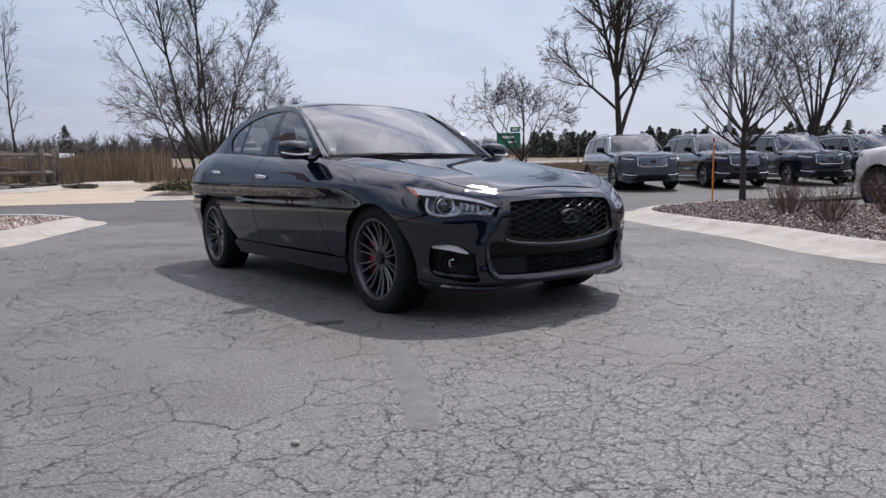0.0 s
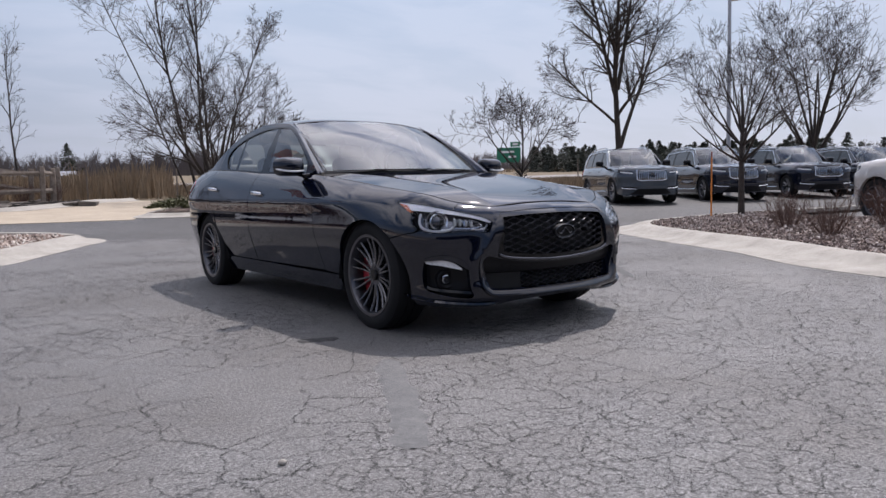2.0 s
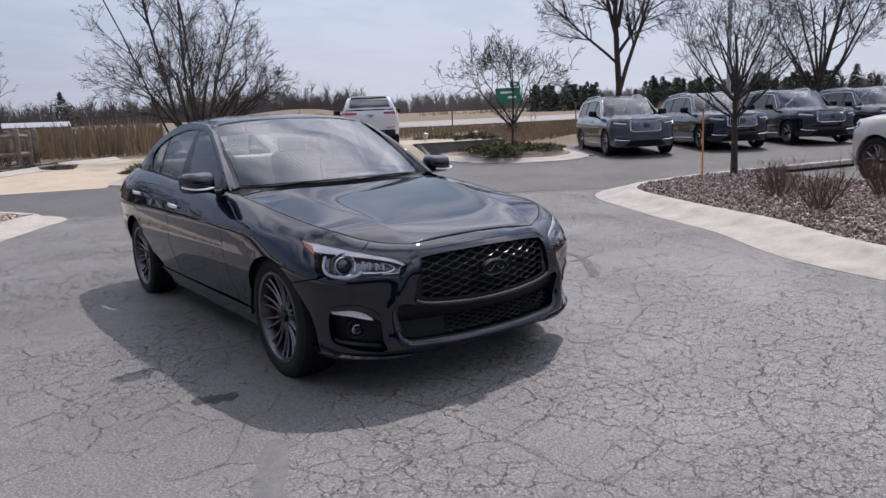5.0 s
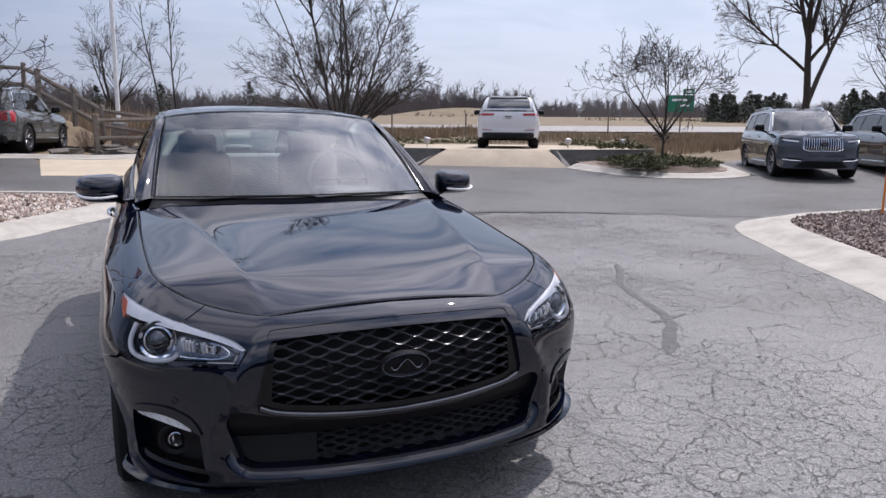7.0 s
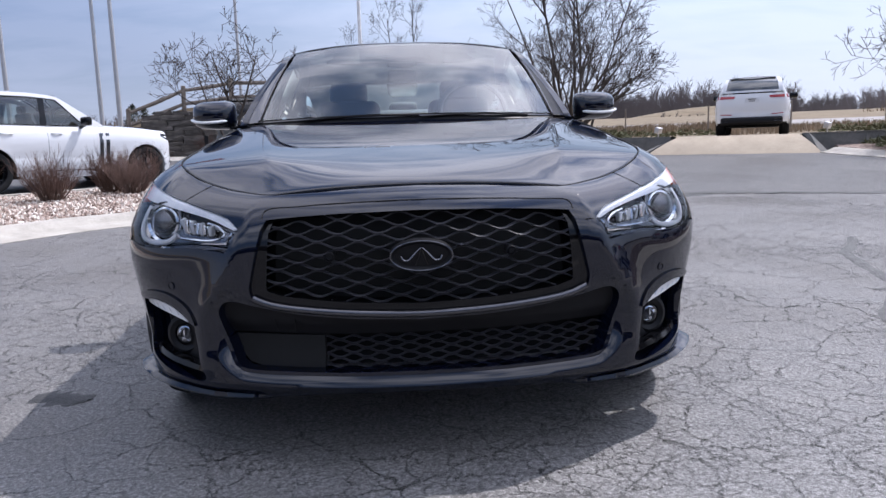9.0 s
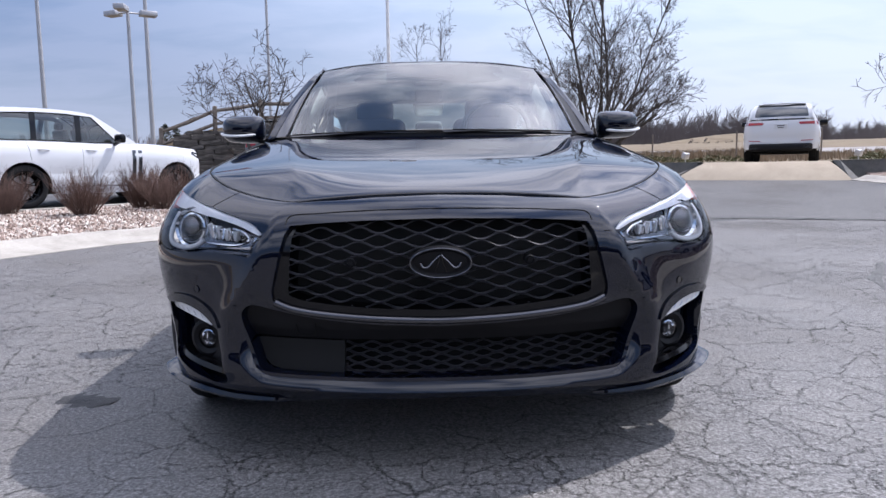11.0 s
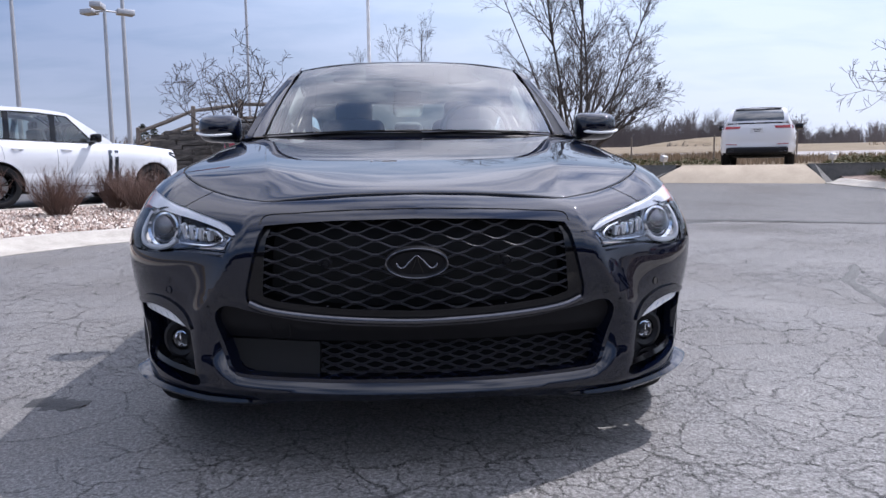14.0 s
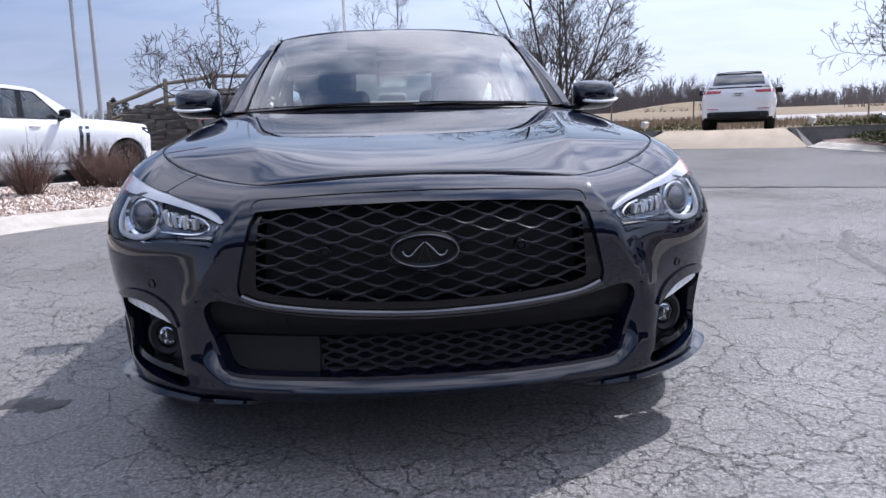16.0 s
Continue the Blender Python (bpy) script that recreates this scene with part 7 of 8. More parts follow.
    bm = bmesh.new()
    block(bm, (0, .98, .86), (1.36, .62, .16), pose(0, 0, 0, -4), .06, 3)
    block(bm, (.37, 1.16, .955), (.40, .22, .06), None, .03, 3)
    part("dashboard", bm, M_DASH, car)
    for px in (-.37, .37):
        bm = bmesh.new()
        block(bm, (px, 1.95, .72), (.50, .52, .16), None, .06, 3)
        part("seat_cushion", bm, M_SEAT, car)
        bm = bmesh.new()
        block(bm, (px, 2.22, .90), (.42, .14, .52), pose(0, 0, 0, -16), .06, 3)
        part("seat_back", bm, M_SEAT, car)
        bm = bmesh.new()
        block(bm, (px, 2.31, 1.205), (.25, .09, .15), pose(0, 0, 0, -10), .04, 3)
        part("headrest", bm, M_SEAT, car)
    bm = bmesh.new()
    block(bm, (0, 2.98, .90), (1.25, .16, .46), pose(0, 0, 0, -22), .06, 3)
    part("rear_bench", bm, M_SEAT, car)
    bm = bmesh.new()
    block(bm, (0, 3.22, 1.03), (1.2, .36, .04), None, .015)
    part("parcel_shelf", bm, M_DASH, car)
    for px in (-.40, 0, .40):
        bm = bmesh.new()
        block(bm, (px, 3.12, 1.135), (.22, .09, .11), None, .04, 3)
        part("rear_headrest", bm, M_SEAT, car)
    bm = bmesh.new()
    wm = pose(.37, 1.38, 1.02, 68, 0, 0)
    tube(bm, [wm @ Vector((.185 * math.cos(a), .185 * math.sin(a), 0)) for a in [2 * math.pi * k / 32 for k in range(33)]], .016, 8)
    tube(bm, [wm @ Vector((-.17, 0, 0)), wm @ Vector((.17, 0, 0))], .022, 8, flat=.5)
    tube(bm, [wm @ Vector((0, 0, 0)), wm @ Vector((0, -.17, 0))], .022, 8, flat=.5)
    part("steering_wheel", bm, M_DASH, car)
    bm = bmesh.new()
    block(bm, (.02, 1.40, 1.345), (.24, .03, .065), pose(0, 0, 0, 12), .014, 3)
    part("rear_view_mirror", bm, M_GLOSS, car)
    return car


build_saloon()


# ---- sport utility vehicles ----
class Hull:
    """A car body skin addressed by perimeter and height, as the saloon's, from a few dimensions."""

    def __init__(self, w, foh, wb, roh, z_nose, z_cowl, z_belt, z_tail, cowl_y):
        end = wb + roh
        plan = [(0, -foh), (w * .35, -foh + .02), (w * .62, -foh + .09), (w * .82, -foh + .20), (w * .94, -foh + .38), (w * .985, -foh + .62), (w, 0), (w, wb * .5), (w, wb), (w * .985, end - .55), (w * .95, end - .30), (w * .84, end - .10), (w * .6, end - .03), (w * .3, end - .005), (0, end)]
        self.d = dense_curve(plan, 10)
        self.s = [0.0]
        for a, b in zip(self.d, self.d[1:]):
            self.s.append(self.s[-1] + math.hypot(b[0] - a[0], b[1] - a[1]))
        self.px, self.py = smooth_table([(s, q[0]) for s, q in zip(self.s, self.d)]), smooth_table([(s, q[1]) for s, q in zip(self.s, self.d)])
        self.end = self.s[-1]
        sy_ = self.sy
        self.top = smooth_table([(0, z_nose), (sy_(-foh + .3), z_nose + .02), (sy_(0), z_nose + (z_cowl - z_nose) * .55), (sy_(cowl_y), z_cowl), (sy_(cowl_y + .5), z_belt), (sy_(wb), z_belt + .03), (sy_(end - .12), z_tail), (self.end, z_tail)])
        self.inn = smooth_table([(0, .10), (sy_(-foh + .3), .10), (sy_(0), .13), (sy_(cowl_y), .13), (sy_(wb), .10), (sy_(end - .3), .07), (self.end, .04)])

    def sy(self, y):
        for s, s1, q, r in zip(self.s, self.s[1:], self.d, self.d[1:]):
            if r[1] >= y:
                return s + (y - q[1]) / max(r[1] - q[1], 1e-6) * (s1 - s)
        return self.s[-1]

    def sx(self, x):
        for s, s1, q, r in zip(self.s, self.s[1:], self.d, self.d[1:]):
            if r[0] >= x:
                return s + (x - q[0]) / max(r[0] - q[0], 1e-6) * (s1 - s)
        return 0.0

    def rx(self, x):
        """Perimeter place of the tail at half width x."""
        for k in range(len(self.s) - 1, 0, -1):
            if self.d[k - 1][0] >= x:
                q, r = self.d[k], self.d[k - 1]
                return self.s[k] + (x - q[0]) / max(r[0] - q[0], 1e-6) * (self.s[k - 1] - self.s[k])
        return self.end

    def at(self, s, z, d=0.0):
        side, s = (1 if s >= 0 else -1), abs(s)
        e = .006
        s0, s1 = max(s - e, 0), min(s + e, self.end)
        tx, ty = self.px(s1) - self.px(s0), self.py(s1) - self.py(s0)
        if s < e:
            tx, ty = 1.0, 0.0
        if s > self.end - e:
            tx, ty = -1.0, 0.0
        ln = math.hypot(tx, ty) or 1
        zt = self.top(s)
        zb = zt - .30
        inset = .05 * max(0.0, (.55 - z) / .3) ** 1.5 + .012 * max(0.0, 1 - abs(z - .62) / .12)
        t = (z - zb) / (zt - zb)
        if t > 0:
            t = min(t, 1.02)
            inset += self.inn(s) * (.4 * t * t + .6 * (1 - math.sqrt(max(0, 1 - .93 * t * t))) / .735)
        inset += d
        return (side * (self.px(s) - ty / ln * inset), self.py(s) + tx / ln * inset, z)


def suv(label, m, group, p):
    """A sport utility vehicle. p: its sizes, materials and what sets its nose and tail apart."""
    car = thing("parked_suv", label, "car", m, group)
    w, foh, wb, roh, H = p["w"], p["foh"], p["wb"], p["roh"], p["H"]
    hull = Hull(w, foh, wb, roh, p["z_nose"], p["z_cowl"], p["z_belt"], p["z_tail"], p["cowl_y"])
    body, trim = p["paint"], p["trim"]
    sy_, at, top = hull.sy, hull.at, hull.top
    end = wb + roh
    R = p["R"]

    def arc(yc, n=14):
        zc, r = R - .01, R + .055
        a0 = math.asin((.30 - zc) / r)
        return [(sy_(yc + r * math.cos(a0 + (math.pi - 2 * a0) * k / n)), zc + r * math.sin(a0 + (math.pi - 2 * a0) * k / n)) for k in range(n + 1)]
    run = lambda y0, y1, n=10: [(sy_(y0) + (sy_(y1) - sy_(y0)) * k / n, top(sy_(y0) + (sy_(y1) - sy_(y0)) * k / n) - .003) for k in range(n + 1)]
    fr, rr = arc(0), arc(wb)
    y_door = p["cowl_y"] + .12
    y_mid = y_door + 1.02
    y_rear = wb - .10
    zn = p["z_nose"]
    # nose skin with its openings
    holes = []
    if p["nose"] == "bars":
        gr = [(-.46, zn - .05), (.46, zn - .05), (.44, zn - .32), (.30, zn - .36), (-.30, zn - .36), (-.44, zn - .32)]
        holes.append(gr)
    lamp = [(hull.sx(.53), zn - .12), (hull.sx(.62), zn - .07), (hull.sx(w * .86), zn - .055), (sy_(-foh + .42), zn - .03), (sy_(-foh + .46), zn - .09), (hull.sx(w * .9), zn - .17), (hull.sx(.60), zn - .19)]
    half = [(0, zn - .003)] + run(-foh + .12, y_door - .004, 20) + [(sy_(y_door - .004), .45), (sy_(y_door - .03), .34)] + fr + [(sy_(-R - .10), .28), (sy_(-foh + .25), .24), (0, .24)]
    half = [(0, zn - .003)] + [(hull.sx(.3), top(hull.sx(.3)) - .003), (hull.sx(.6), top(hull.sx(.6)) - .003)] + half[1:]
    patch("front_body", mirror_outline(half), at, body, car, step=.11, holes=holes + [lamp, flip(lamp, -1)], skirt=.04)
    for sgn in (-1, 1):
        hl = patch("headlamp", flip(lamp, sgn), lambda a, b, d: at(a, b, d + .02), M_DARKCHROME, car, skirt=.02, step=.1)
        bar = [(lamp[0][0] + .02, zn - .125), (lamp[3][0] - .1, zn - .085), (lamp[3][0] - .1, zn - .105), (lamp[0][0] + .02, zn - .15)]
        patch("light_bar", flip(bar, sgn), lambda a, b, d: at(a, b, d + .012), M_LAMPWHITE, hl, skirt=.01, step=.1)
        inn = [(hull.sx(.44), .47), (hull.sx(w * .80), .50), (hull.sx(w * .86), .44), (hull.sx(.50), .40)]
        patch("lower_vent", flip(inn, sgn), lambda a, b, d: at(a, b, d - .004), M_SATIN, car, skirt=.02, step=.2)
        bm = bmesh.new()
        tube(bm, [at(sgn * a, b, -.012) for a, b in ((hull.sx(.46), .425), (hull.sx(.70), .432), (hull.sx(w * .86), .46))], .014, 6)
        part("vent_blade", bm, trim, car)
    low = mirror_outline([(0, .42), (.40, .42), (hull.sx(.5), .36), (hull.sx(.62), .27), (0, .25)])
    patch("lower_grille", low, lambda a, b, d: at(a, b, d - .005), M_SATIN, car, step=.2, skirt=.02)
    if p["nose"] == "bars":
        patch("grille_backing", holes[0], lambda a, b, d: at(a, b, d + .05), M_VOID, car, skirt=0, step=.2)
        bm = bmesh.new()
        tube(bm, [at(a, b, -.004) for a, b in holes[0] + holes[0][:1]], .012, 6)
        part("grille_frame", bm, M_CHROME, car)
        for k in range(17):
            a = -.42 + .0525 * k
            zb_ = zn - .345 if abs(a) < .31 else zn - .32
            bm = bmesh.new()
            tube(bm, [at(a, zn - .06, .012), at(a, (zn - .06 + zb_) / 2, .004), at(a, zb_, .012)], .010, 5)
            part("grille_bar", bm, trim, car)
        bm = bmesh.new()
        lathe(bm, [(0, .012), (.050, .012), (.062, .016), (.066, .006), (.066, -.02)], Matrix.Translation(at(0, zn - .20, -.012)) @ pose(0, 0, 0, 90), 20)
        part("badge", bm, M_DARKCHROME, car)
        bm = bmesh.new()
        tube(bm, [at(.34, zn - .08, -.012), at(-.34, zn - .33, -.012)], .010, 5)
        part("grille_strap", bm, M_CHROME, car)
    for sgn in (-1, 1):
        fd = run(y_door, y_mid) + [(sy_(y_mid + .02), .62), (sy_(y_mid), .36), (sy_(y_door + .02), .36), (sy_(y_door), .5)]
        rd = run(y_mid + .008, y_rear + .02) + [(sy_(y_rear - .02), .86)] + [(a - .006, b) for a, b in rr if .40 < b < .80 and a < sy_(wb)] + [(sy_(wb - R - .09), .36), (sy_(y_mid + .008), .36), (sy_(y_mid + .028), .62)]
        q = run(y_rear + .028, end - .32) + [(sy_(end - .32), .5), (sy_(end - .36), .30)] + [x for x in rr if not (.40 < x[1] < .80 and x[0] < sy_(wb)) and x[0] > sy_(wb - R)] + [(sy_(y_rear - .012), .86)]
        for nm, o in (("front_door", fd), ("rear_door", rd), ("rear_quarter", q)):
            dr = patch(nm, flip(o, sgn), at, body, car, step=.14, skirt=.02)
            if nm != "rear_quarter":
                yh = (y_mid if nm == "front_door" else y_rear - .08) - .16
                bm = bmesh.new()
                tube(bm, [at(sgn * sy_(yh - .1), p["z_belt"] - .13, -.004), at(sgn * sy_(yh), p["z_belt"] - .125, -.03), at(sgn * sy_(yh + .1), p["z_belt"] - .12, -.004)], .014, 6)
                part("door_handle", bm, p.get("handle", body), dr)
        sill = [(sy_(R + .10), .36), (sy_(wb - R - .10), .36), (sy_(wb - R - .12), .24), (sy_(R + .12), .24)]
        patch("sill", flip(sill, sgn), lambda a, b, d: at(a, b, d - .012), p["cladding"], car, step=.3, skirt=.04)
        bm = bmesh.new()
        tube(bm, [at(sgn * sy_(R + .15 + k * .3), .37, -.02) for k in range(int((wb - 2 * R - .2) / .3))], .012, 6)
        part("sill_trim", bm, trim, car)
        for yc, a_ in ((0, fr), (wb, rr)):
            lip = a_ + [(a, b) for a, b in reversed([(sy_(yc) + (a - sy_(yc)) * (1 + .045 / R), (b - R) * (1 + .045 / R) + R) for a, b in a_])]
            patch("arch_lip", flip(lip, sgn), lambda a, b, d: at(a, b, d - .010), p["cladding"], car, step=.3, skirt=.03)
            wheel(pose(sgn * (w - .14), yc, R), car, sgn, p["rim"], None, R, .25, 5, p.get("spokes", 2), R * .70, .3, p.get("spoke_m"))
            bm = bmesh.new()
            ring = [[bm.verts.new((sgn * x, yc + (R + .07) * math.cos(math.pi * k / 12), R - .02 + (R + .07) * math.sin(math.pi * k / 12))) for x in (w * .5, w - .05)] for k in range(13)]
            for r0, r1 in zip(ring, ring[1:]):
                bm.faces.new((r0[0], r0[1], r1[1], r1[0]))
            part("wheel_liner", bm, M_VOID, car)
    # bonnet
    cy = p["cowl_y"]

    def bonnet(u, v):
        k = u * 2 - 1
        a = abs(k)
        s0 = hull.sx(.55)
        s_ = s0 + (sy_(cy) - s0) * v
        e_ = at(s_, top(s_) - .003)
        c = at(0, zn)
        yc = c[1] + (cy - .12 - c[1]) * v
        zc = zn + (p["z_cowl"] + .03 - zn) * (1 - (1 - v) ** 1.9)
        return (math.copysign(e_[0] * a, k), yc + (e_[1] - yc) * a ** 2.2, zc + (e_[2] - zc) * a ** 2.6 + .012 * math.exp(-((a - .7) / .12) ** 2))
    grid("bonnet", bonnet, 24, 18, body, car)
    # cabin
    yr0, yr1 = p["roof"]
    belt_x = lambda y: at(sy_(y), top(sy_(y)))[0]
    rail_z = lambda y: np.interp(y, [cy - .02, yr0, yr0 + .5, (yr0 + yr1) / 2, yr1, end - .10], [p["z_cowl"], H - .10, H - .055, H - .05, H - .10, p["z_tail"] + .05])

    def cab(y, z, d=0.0):
        hh = z - top(sy_(y))
        return (belt_x(y) - p.get("tumble", .20) * hh - .16 * hh * hh - d, y, z)

    def roof(u, v):
        k = u * 2 - 1
        a = abs(k)
        y = yr0 + (yr1 - yr0) * v
        ze = float(rail_z(y))
        ex = cab(y, ze)[0]
        zc = H - .012 - .05 * (2 * v - 1) ** 2 - (.03 if v < .2 else 0) * (1 - v * 5)
        return (k * ex, y - .10 * (1 - a * a) * (1 - v) + .06 * (1 - a * a) * v, zc + (ze - zc) * a ** 4)
    grid("roof", roof, 24, 16, p.get("roof_m", body), car)

    def screen(u, v):
        k = u * 2 - 1
        a = abs(k)
        b0 = Vector((k * (belt_x(cy + .12) - .04), cy - .10 + .22 * a ** 2, p["z_cowl"] + .03 - .03 * a * a))
        q = b0.lerp(Vector(roof(u, 0)), v)
        q.z += .02 * math.sin(math.pi * v)
        return q
    g = grid("windscreen", screen, 20, 10, M_SCREEN, car)
    g.visible_shadow = False

    def tailgate_glass(u, v):
        k = u * 2 - 1
        a = abs(k)
        b0 = Vector((k * w * .78, end - .05 - .10 * a * a, p["z_tail"] + .04))
        return Vector(roof(u, 1)).lerp(b0, v) + Vector((0, .05 * math.sin(math.pi * v), .03 * math.sin(math.pi * v)))
    inner_glass = lambda u, v: tailgate_glass(.06 + .88 * u, .06 + .84 * v) + Vector((0, .006, .004))
    grid("tailgate_frame", tailgate_glass, 20, 8, body, car)
    grid("rear_window", inner_glass, 20, 8, p.get("rear_glass", M_GLOSS), car, "dark glass rear window")
    bm = bmesh.new()
    tube(bm, [Vector(roof(.08 + .84 * k / 8, 1)) + Vector((0, .10 - .03 * abs(k - 4) / 4, -.005)) for k in range(9)], .035, 8, flat=.5)
    part("roof_spoiler", bm, p.get("spoiler", body), car)
    for sgn in (-1, 1):
        cb = lambda a, b, d, sgn=sgn: (sgn * cab(a, b, d)[0], a, b)
        ys = list(np.linspace(cy + .02, end - .12, 22))
        outl = [(y, top(sy_(y)) + .002) for y in ys] + [(y, float(rail_z(y))) for y in reversed(ys)]
        low_z = lambda y: top(sy_(y)) + .02
        up = lambda y: float(rail_z(y)) - .075
        y0 = yr0 - .45
        win = [(y0 + .02, low_z(y0))] + [(y, low_z(y)) for y in np.linspace(y0 + .2, yr1 - .12, 8)] + [(yr1 + p.get("dlo_back", .12), low_z(yr1 + .1) + p.get("dlo_rise", .05))] + [(yr1 - .10, up(yr1 - .10))] + [(y, up(y)) for y in np.linspace(yr1 - .3, yr0 + .02, 8)]
        patch("cabin_side", outl, cb, p.get("cabin_m", body), car, holes=[win], step=.2, skirt=.03)
        patch("side_glass", grow(win, .004), lambda a, b, d, c=cb: c(a, b, d + .012), p.get("glass", M_PRIVACY), car, skirt=0, step=.3).visible_shadow = False
        bm = bmesh.new()
        tube(bm, [cb(a, b, -.004) for a, b in win + win[:1]], .009, 5)
        part("window_trim", bm, p.get("dlo", trim), car)
        for yb in (y_mid + .02, y_rear - .12):
            pil = [(yb - .05, low_z(yb)), (yb + .05, low_z(yb)), (yb - .01, up(yb)), (yb - .11, up(yb))]
            patch("pillar", pil, lambda a, b, d, c=cb: c(a, b, d + .006), M_GLOSS, car, skirt=.01, step=.3)
        bm = bmesh.new()
        block(bm, (sgn * (w + .10), y0 + .10, p["z_belt"] + .10), (.24, .12, .17), pose(0, 0, 0, 0, 0, -sgn * 8), .045, 3)
        mir = part("door_mirror", bm, p.get("mirror", M_GLOSS), car)
        bm = bmesh.new()
        tube(bm, [(sgn * (w + .04), y0 + .1, p["z_belt"] + .03), (sgn * (w - .10), y0 + .12, p["z_belt"] - .02)], .03, 6)
        part("mirror_stalk", bm, M_GLOSS, mir)
        if p.get("rails"):
            bm = bmesh.new()
            tube(bm, [(sgn * (cab(y, float(rail_z(y)))[0] - .04), y, float(rail_z(y)) + (.055 if 0 < k < 9 else .01)) for k, y in enumerate(np.linspace(yr0 + .25, yr1 - .1, 10))], .018, 6)
            part("roof_rail", bm, p["rails"], car)
    # tail
    s_end = hull.end

    def tail(u, v):
        k = u * 2 - 1
        s_ = s_end - abs(k) * (s_end - sy_(end - .325))
        x, y, z = at(s_, .34 + (top(s_) - .34) * v)
        return (math.copysign(x, k), y, z)
    grid("tailgate", tail, 24, 14, body, car)
    for sgn in (-1, 1):
        zl = p["z_tail"]
        tl_ = [(s_end - .42, zl - .06), (sy_(end - .30), zl - .03), (sy_(end - .42), zl - .07), (sy_(end - .30), zl - p["lamp_h"]), (s_end - .46, zl - .06 - p["lamp_h"] * .5)]
        patch("tail_lamp", flip(tl_, sgn), lambda a, b, d: at(a, b, d - .012), M_REDLENS, car, skirt=.03, step=.2, label="red tail lamp")
        if p.get("exhausts"):
            for dx in (0, .11):
                bm = bmesh.new()
                lathe(bm, [(.034, -.08), (.034, .02), (.042, .025), (.044, .01), (.044, -.08)], Matrix.Translation((sgn * (.62 + dx), end + .06, .40)) @ pose(0, 0, 0, -90), 16)
                part("exhaust_tip", bm, M_DARKCHROME, car)
            bm = bmesh.new()
            tube(bm, [at(sgn * (s_end - .50), .56, -.01), at(sgn * (s_end - .80), .575, -.01)], .012, 6)
            part("reflector_strip", bm, M_REDLENS, car)
    bm = bmesh.new()
    block(bm, (0, end - .10, .39), (w * 1.62, .30, .20), None, .06, 3)
    part("rear_diffuser", bm, M_SATIN, car)
    bm = bmesh.new()
    block(bm, (0, end - .012, p["z_tail"] - .17), (.34, .03, .16), None, .01, 1)
    part("number_plate", bm, p.get("plate", M_LAMPWHITE), car)
    for k in range(2):
        bm = bmesh.new()
        block(bm, (0, end + .006, p["z_tail"] - .15 - .05 * k), (.20 - .05 * k, .006, .02), None, .002, 1)
        part("plate_bar", bm, M_SATIN, car)
    for nm, c_, sz in (("underbody", (0, wb / 2, .34), (w * 1.5, end * .8 + foh * .3, .2)), ("cabin_inside", (0, wb * .56, .80), (w * 1.5, wb * .9, .55))):
        bm = bmesh.new()
        block(bm, c_, sz, None, .05)
        part(nm, bm, M_VOID, car)
    for px_ in (-.38, .38):
        bm = bmesh.new()
        block(bm, (px_, wb * .56, 1.22), (.46, .14, .55), pose(0, 0, 0, -10), .05)
        block(bm, (px_, wb * .56 + .06, 1.56), (.25, .09, .14), None, .03)
        part("front_seat", bm, M_DASH, car)
    bm = bmesh.new()
    block(bm, (0, cy + .45, p["z_cowl"] - .06), (w * 1.5, .6, .16), None, .05)
    part("dashboard", bm, M_DASH, car)
    for k in range(p.get("gills", 0)):
        for sgn in (-1, 1):
            y0_ = .76 + .13 * k
            gill = [(sy_(y0_), p["z_belt"] - .12), (sy_(y0_ + .075), p["z_belt"] - .12), (sy_(y0_ + .11), .52), (sy_(y0_ + .035), .52)]
            patch("gill_strip", flip(gill, sgn), at, M_DARKCHROME, car, lift=.006, skirt=.012, step=.2)
    return car


def at_spot(x, y, f, z=None):
    """The pose of a car whose front axle stands at (x, y) and whose nose points along f."""
    ln = math.hypot(*f)
    zz = land(x, y) if z is None else z
    return pose(x, y, zz + .0, 0, 0, math.degrees(math.atan2(f[0] / ln, -f[1] / ln)))


M_TAILGLASS = plain("reflective_rear_glass", (0.03, 0.035, 0.035), 0.05, coat=1.0, spec=1.0)
M_GREYPAINT = paint("slate_grey_paint", (0.055, 0.068, 0.085), 0.25)
M_NAVY = paint("dark_blue_paint", (0.006, 0.009, 0.020), 0.4)
M_PEWTER = paint("pewter_grey_paint", (0.10, 0.105, 0.105), 0.25)
M_WHITEPAINT = paint("white_paint", (0.62, 0.63, 0.65), 0.0, 0.35)
M_SAND = paint("silver_sand_paint", (0.52, 0.50, 0.48), 0.1)
BASE = dict(w=.962, foh=.87, wb=2.984, roh=1.09, H=1.76, z_nose=1.02, z_cowl=1.13, z_belt=1.12, z_tail=1.14, cowl_y=.56, R=.375, roof=(1.28, 3.45), paint=M_GREYPAINT, trim=M_CHROME, cladding=M_SATIN, rim=M_ALLOY, spoke_m=M_SILVER, nose="bars", lamp_h=.30, rails=M_CHROME)
row_f = (-.56, -.83)
g_row = "row of parked vehicles"
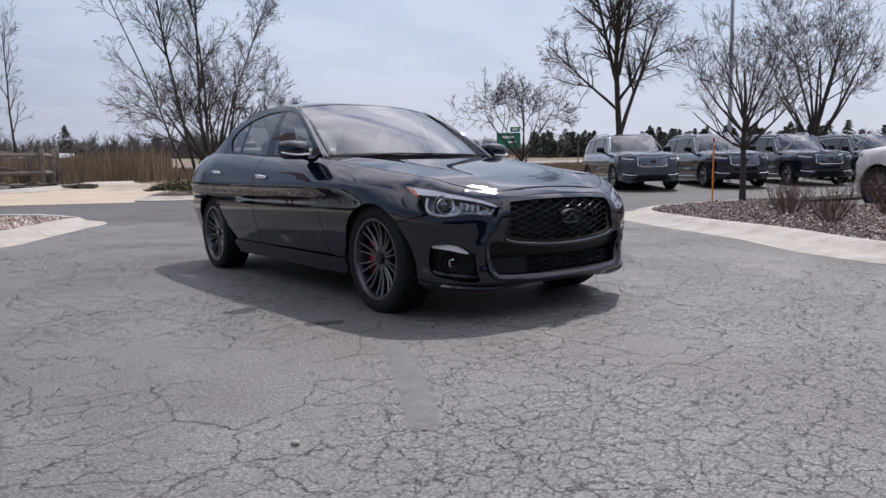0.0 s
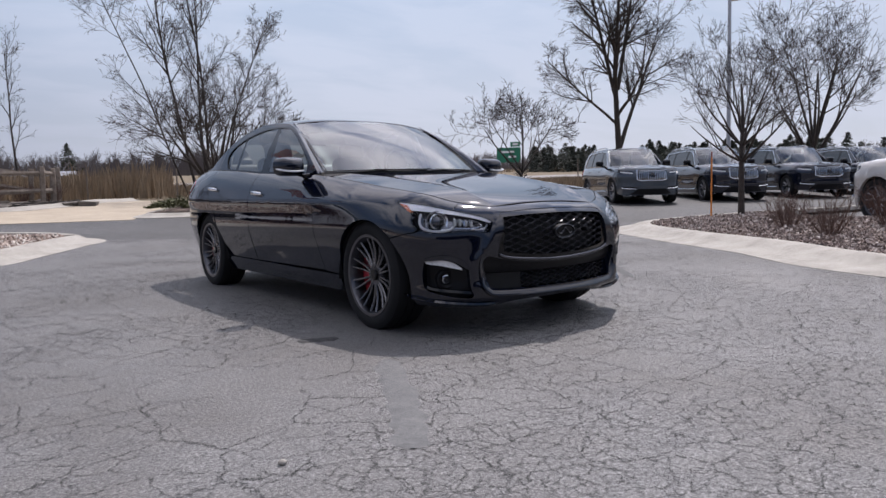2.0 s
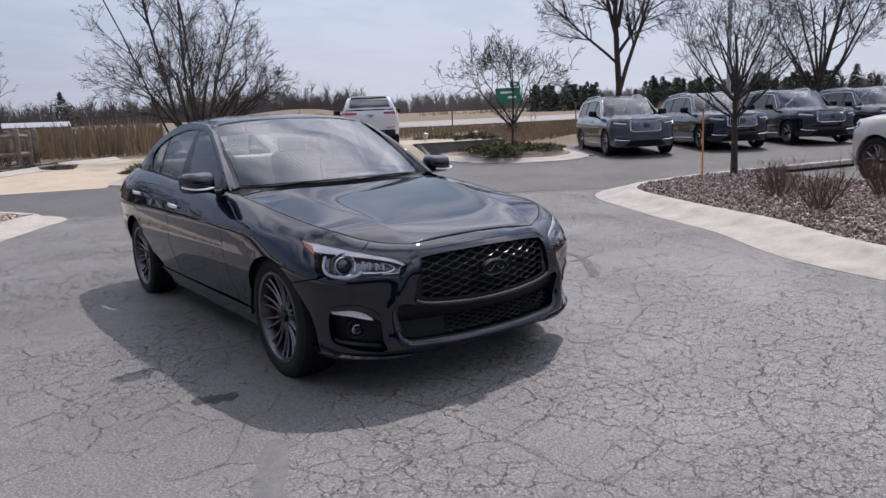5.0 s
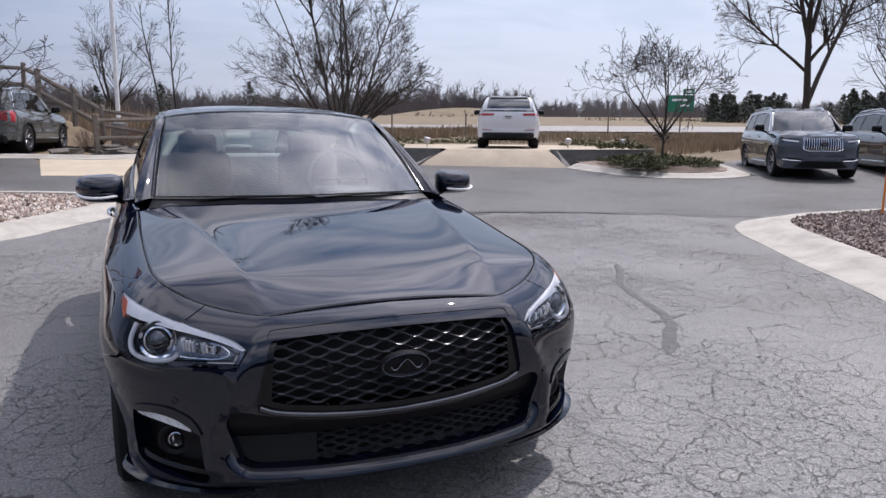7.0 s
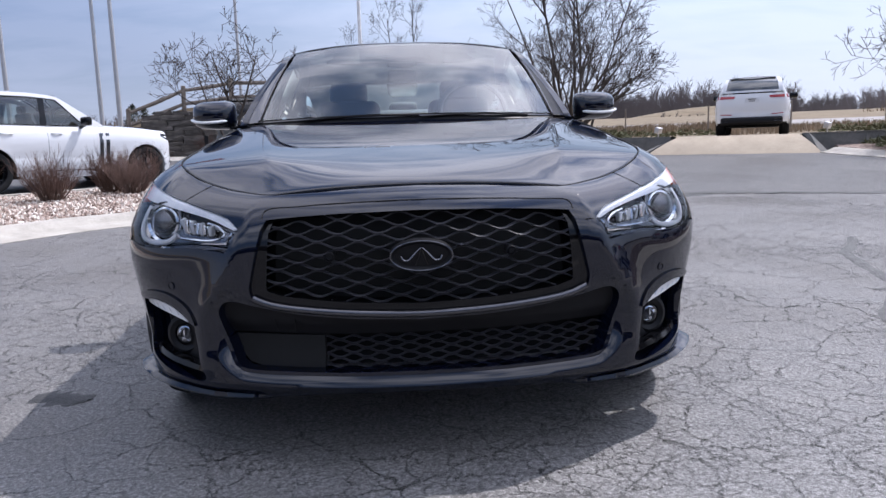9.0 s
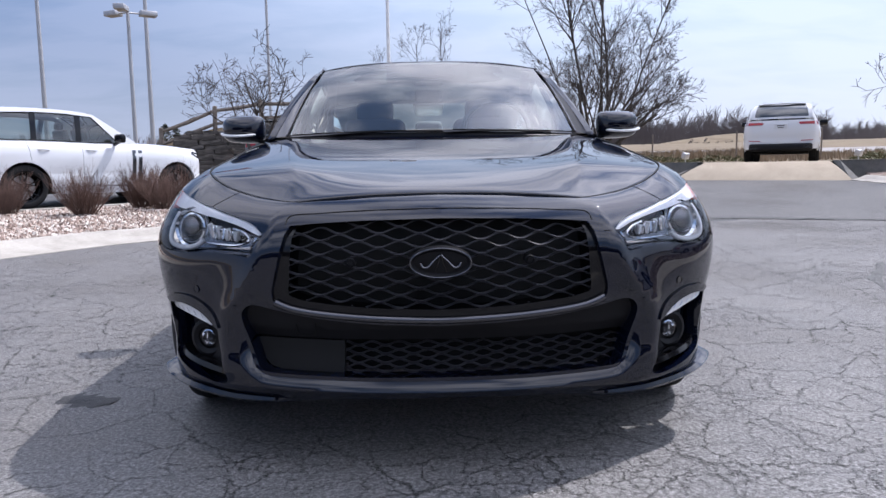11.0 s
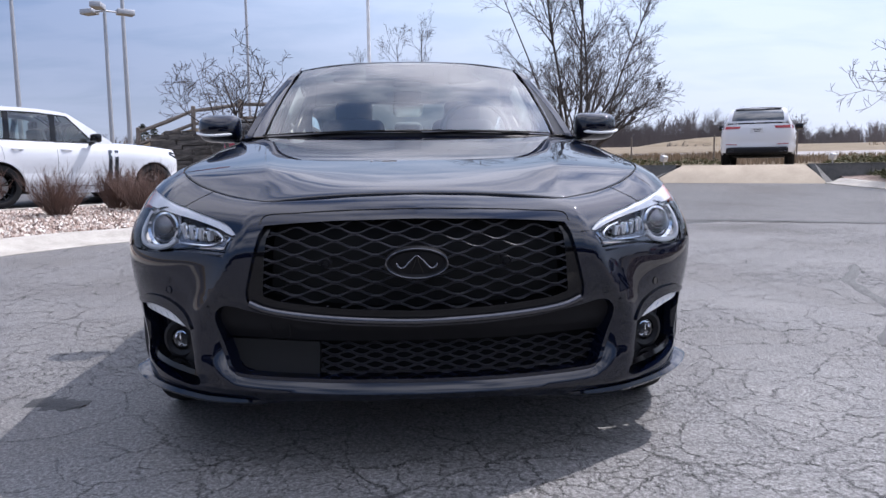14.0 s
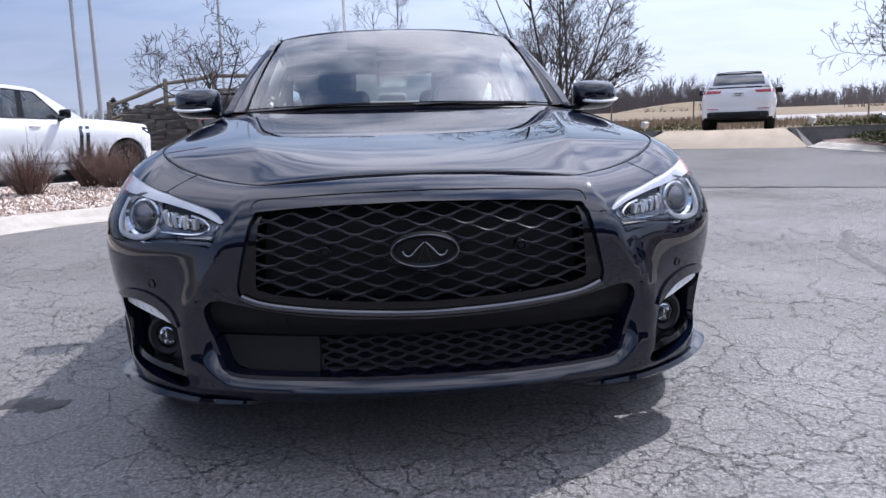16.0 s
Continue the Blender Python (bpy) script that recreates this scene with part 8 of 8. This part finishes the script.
suv("slate grey SUV with a chrome bar grille parked in a row", at_spot(14.62, 9.92, row_f), g_row, dict(BASE, cladding=M_GREYPAINT))
for k in (1, 2, 3):
    suv("dark blue SUV with a chrome bar grille, parked in a row", at_spot(14.62 + 2.95 * k, 9.92 - 1.12 * k, row_f), g_row, dict(BASE, paint=M_NAVY, cladding=M_NAVY))
suv("pale sand SUV parked behind the mulch bed", at_spot(10.86, 1.16, (.418, .907)), g_row, dict(BASE, paint=M_SAND, cladding=M_SAND))
suv("white SUV with black pillars and wheels beside a gravel bed", at_spot(-6.05, 13.18, (.62, .785), .20), g_row,
    dict(BASE, w=1.0, foh=.86, wb=2.997, roh=1.19, H=1.86, z_nose=1.08, z_cowl=1.19, z_belt=1.18, z_tail=1.2, R=.392, paint=M_WHITEPAINT, trim=M_DARKCHROME, cladding=M_WHITEPAINT, rim=M_GLOSS, spoke_m=M_GLOSS, nose="plain", rails=None, roof=(1.62, 3.70), dlo=M_GLOSS, cowl_y=.80, dlo_back=.3, dlo_rise=.10, mirror=M_GLOSS, gills=2, glass=M_GLASS))
suv("pewter grey SUV with red tail lamps parked before the stone wall", at_spot(-3.92, 23.2, (.22, .975), .68), g_row,
    dict(BASE, w=.98, wb=2.82, roh=1.12, H=1.78, paint=M_PEWTER, nose="plain", roof=(1.25, 3.35), lamp_h=.34, spokes=2, plate=M_LAMPWHITE))
suv("white sports SUV with four exhaust tips on a raised platform", at_spot(9.62 + .476 * 3.95, 16.55 + .88 * 3.95, (.476, .88), PZ), g_row,
    dict(BASE, w=.975, foh=.90, wb=2.90, roh=1.02, H=1.65, z_nose=.96, z_cowl=1.07, z_belt=1.06, z_tail=1.12, R=.372, roof=(1.45, 3.42), paint=M_WHITEPAINT, trim=M_DARKCHROME, cladding=M_WHITEPAINT, nose="plain", rails=None, lamp_h=.13, exhausts=True, tumble=.36, rear_glass=M_TAILGLASS, plate=M_WHITEPAINT, dlo=M_GLOSS, rim=M_GLOSS, spoke_m=M_ALLOY))
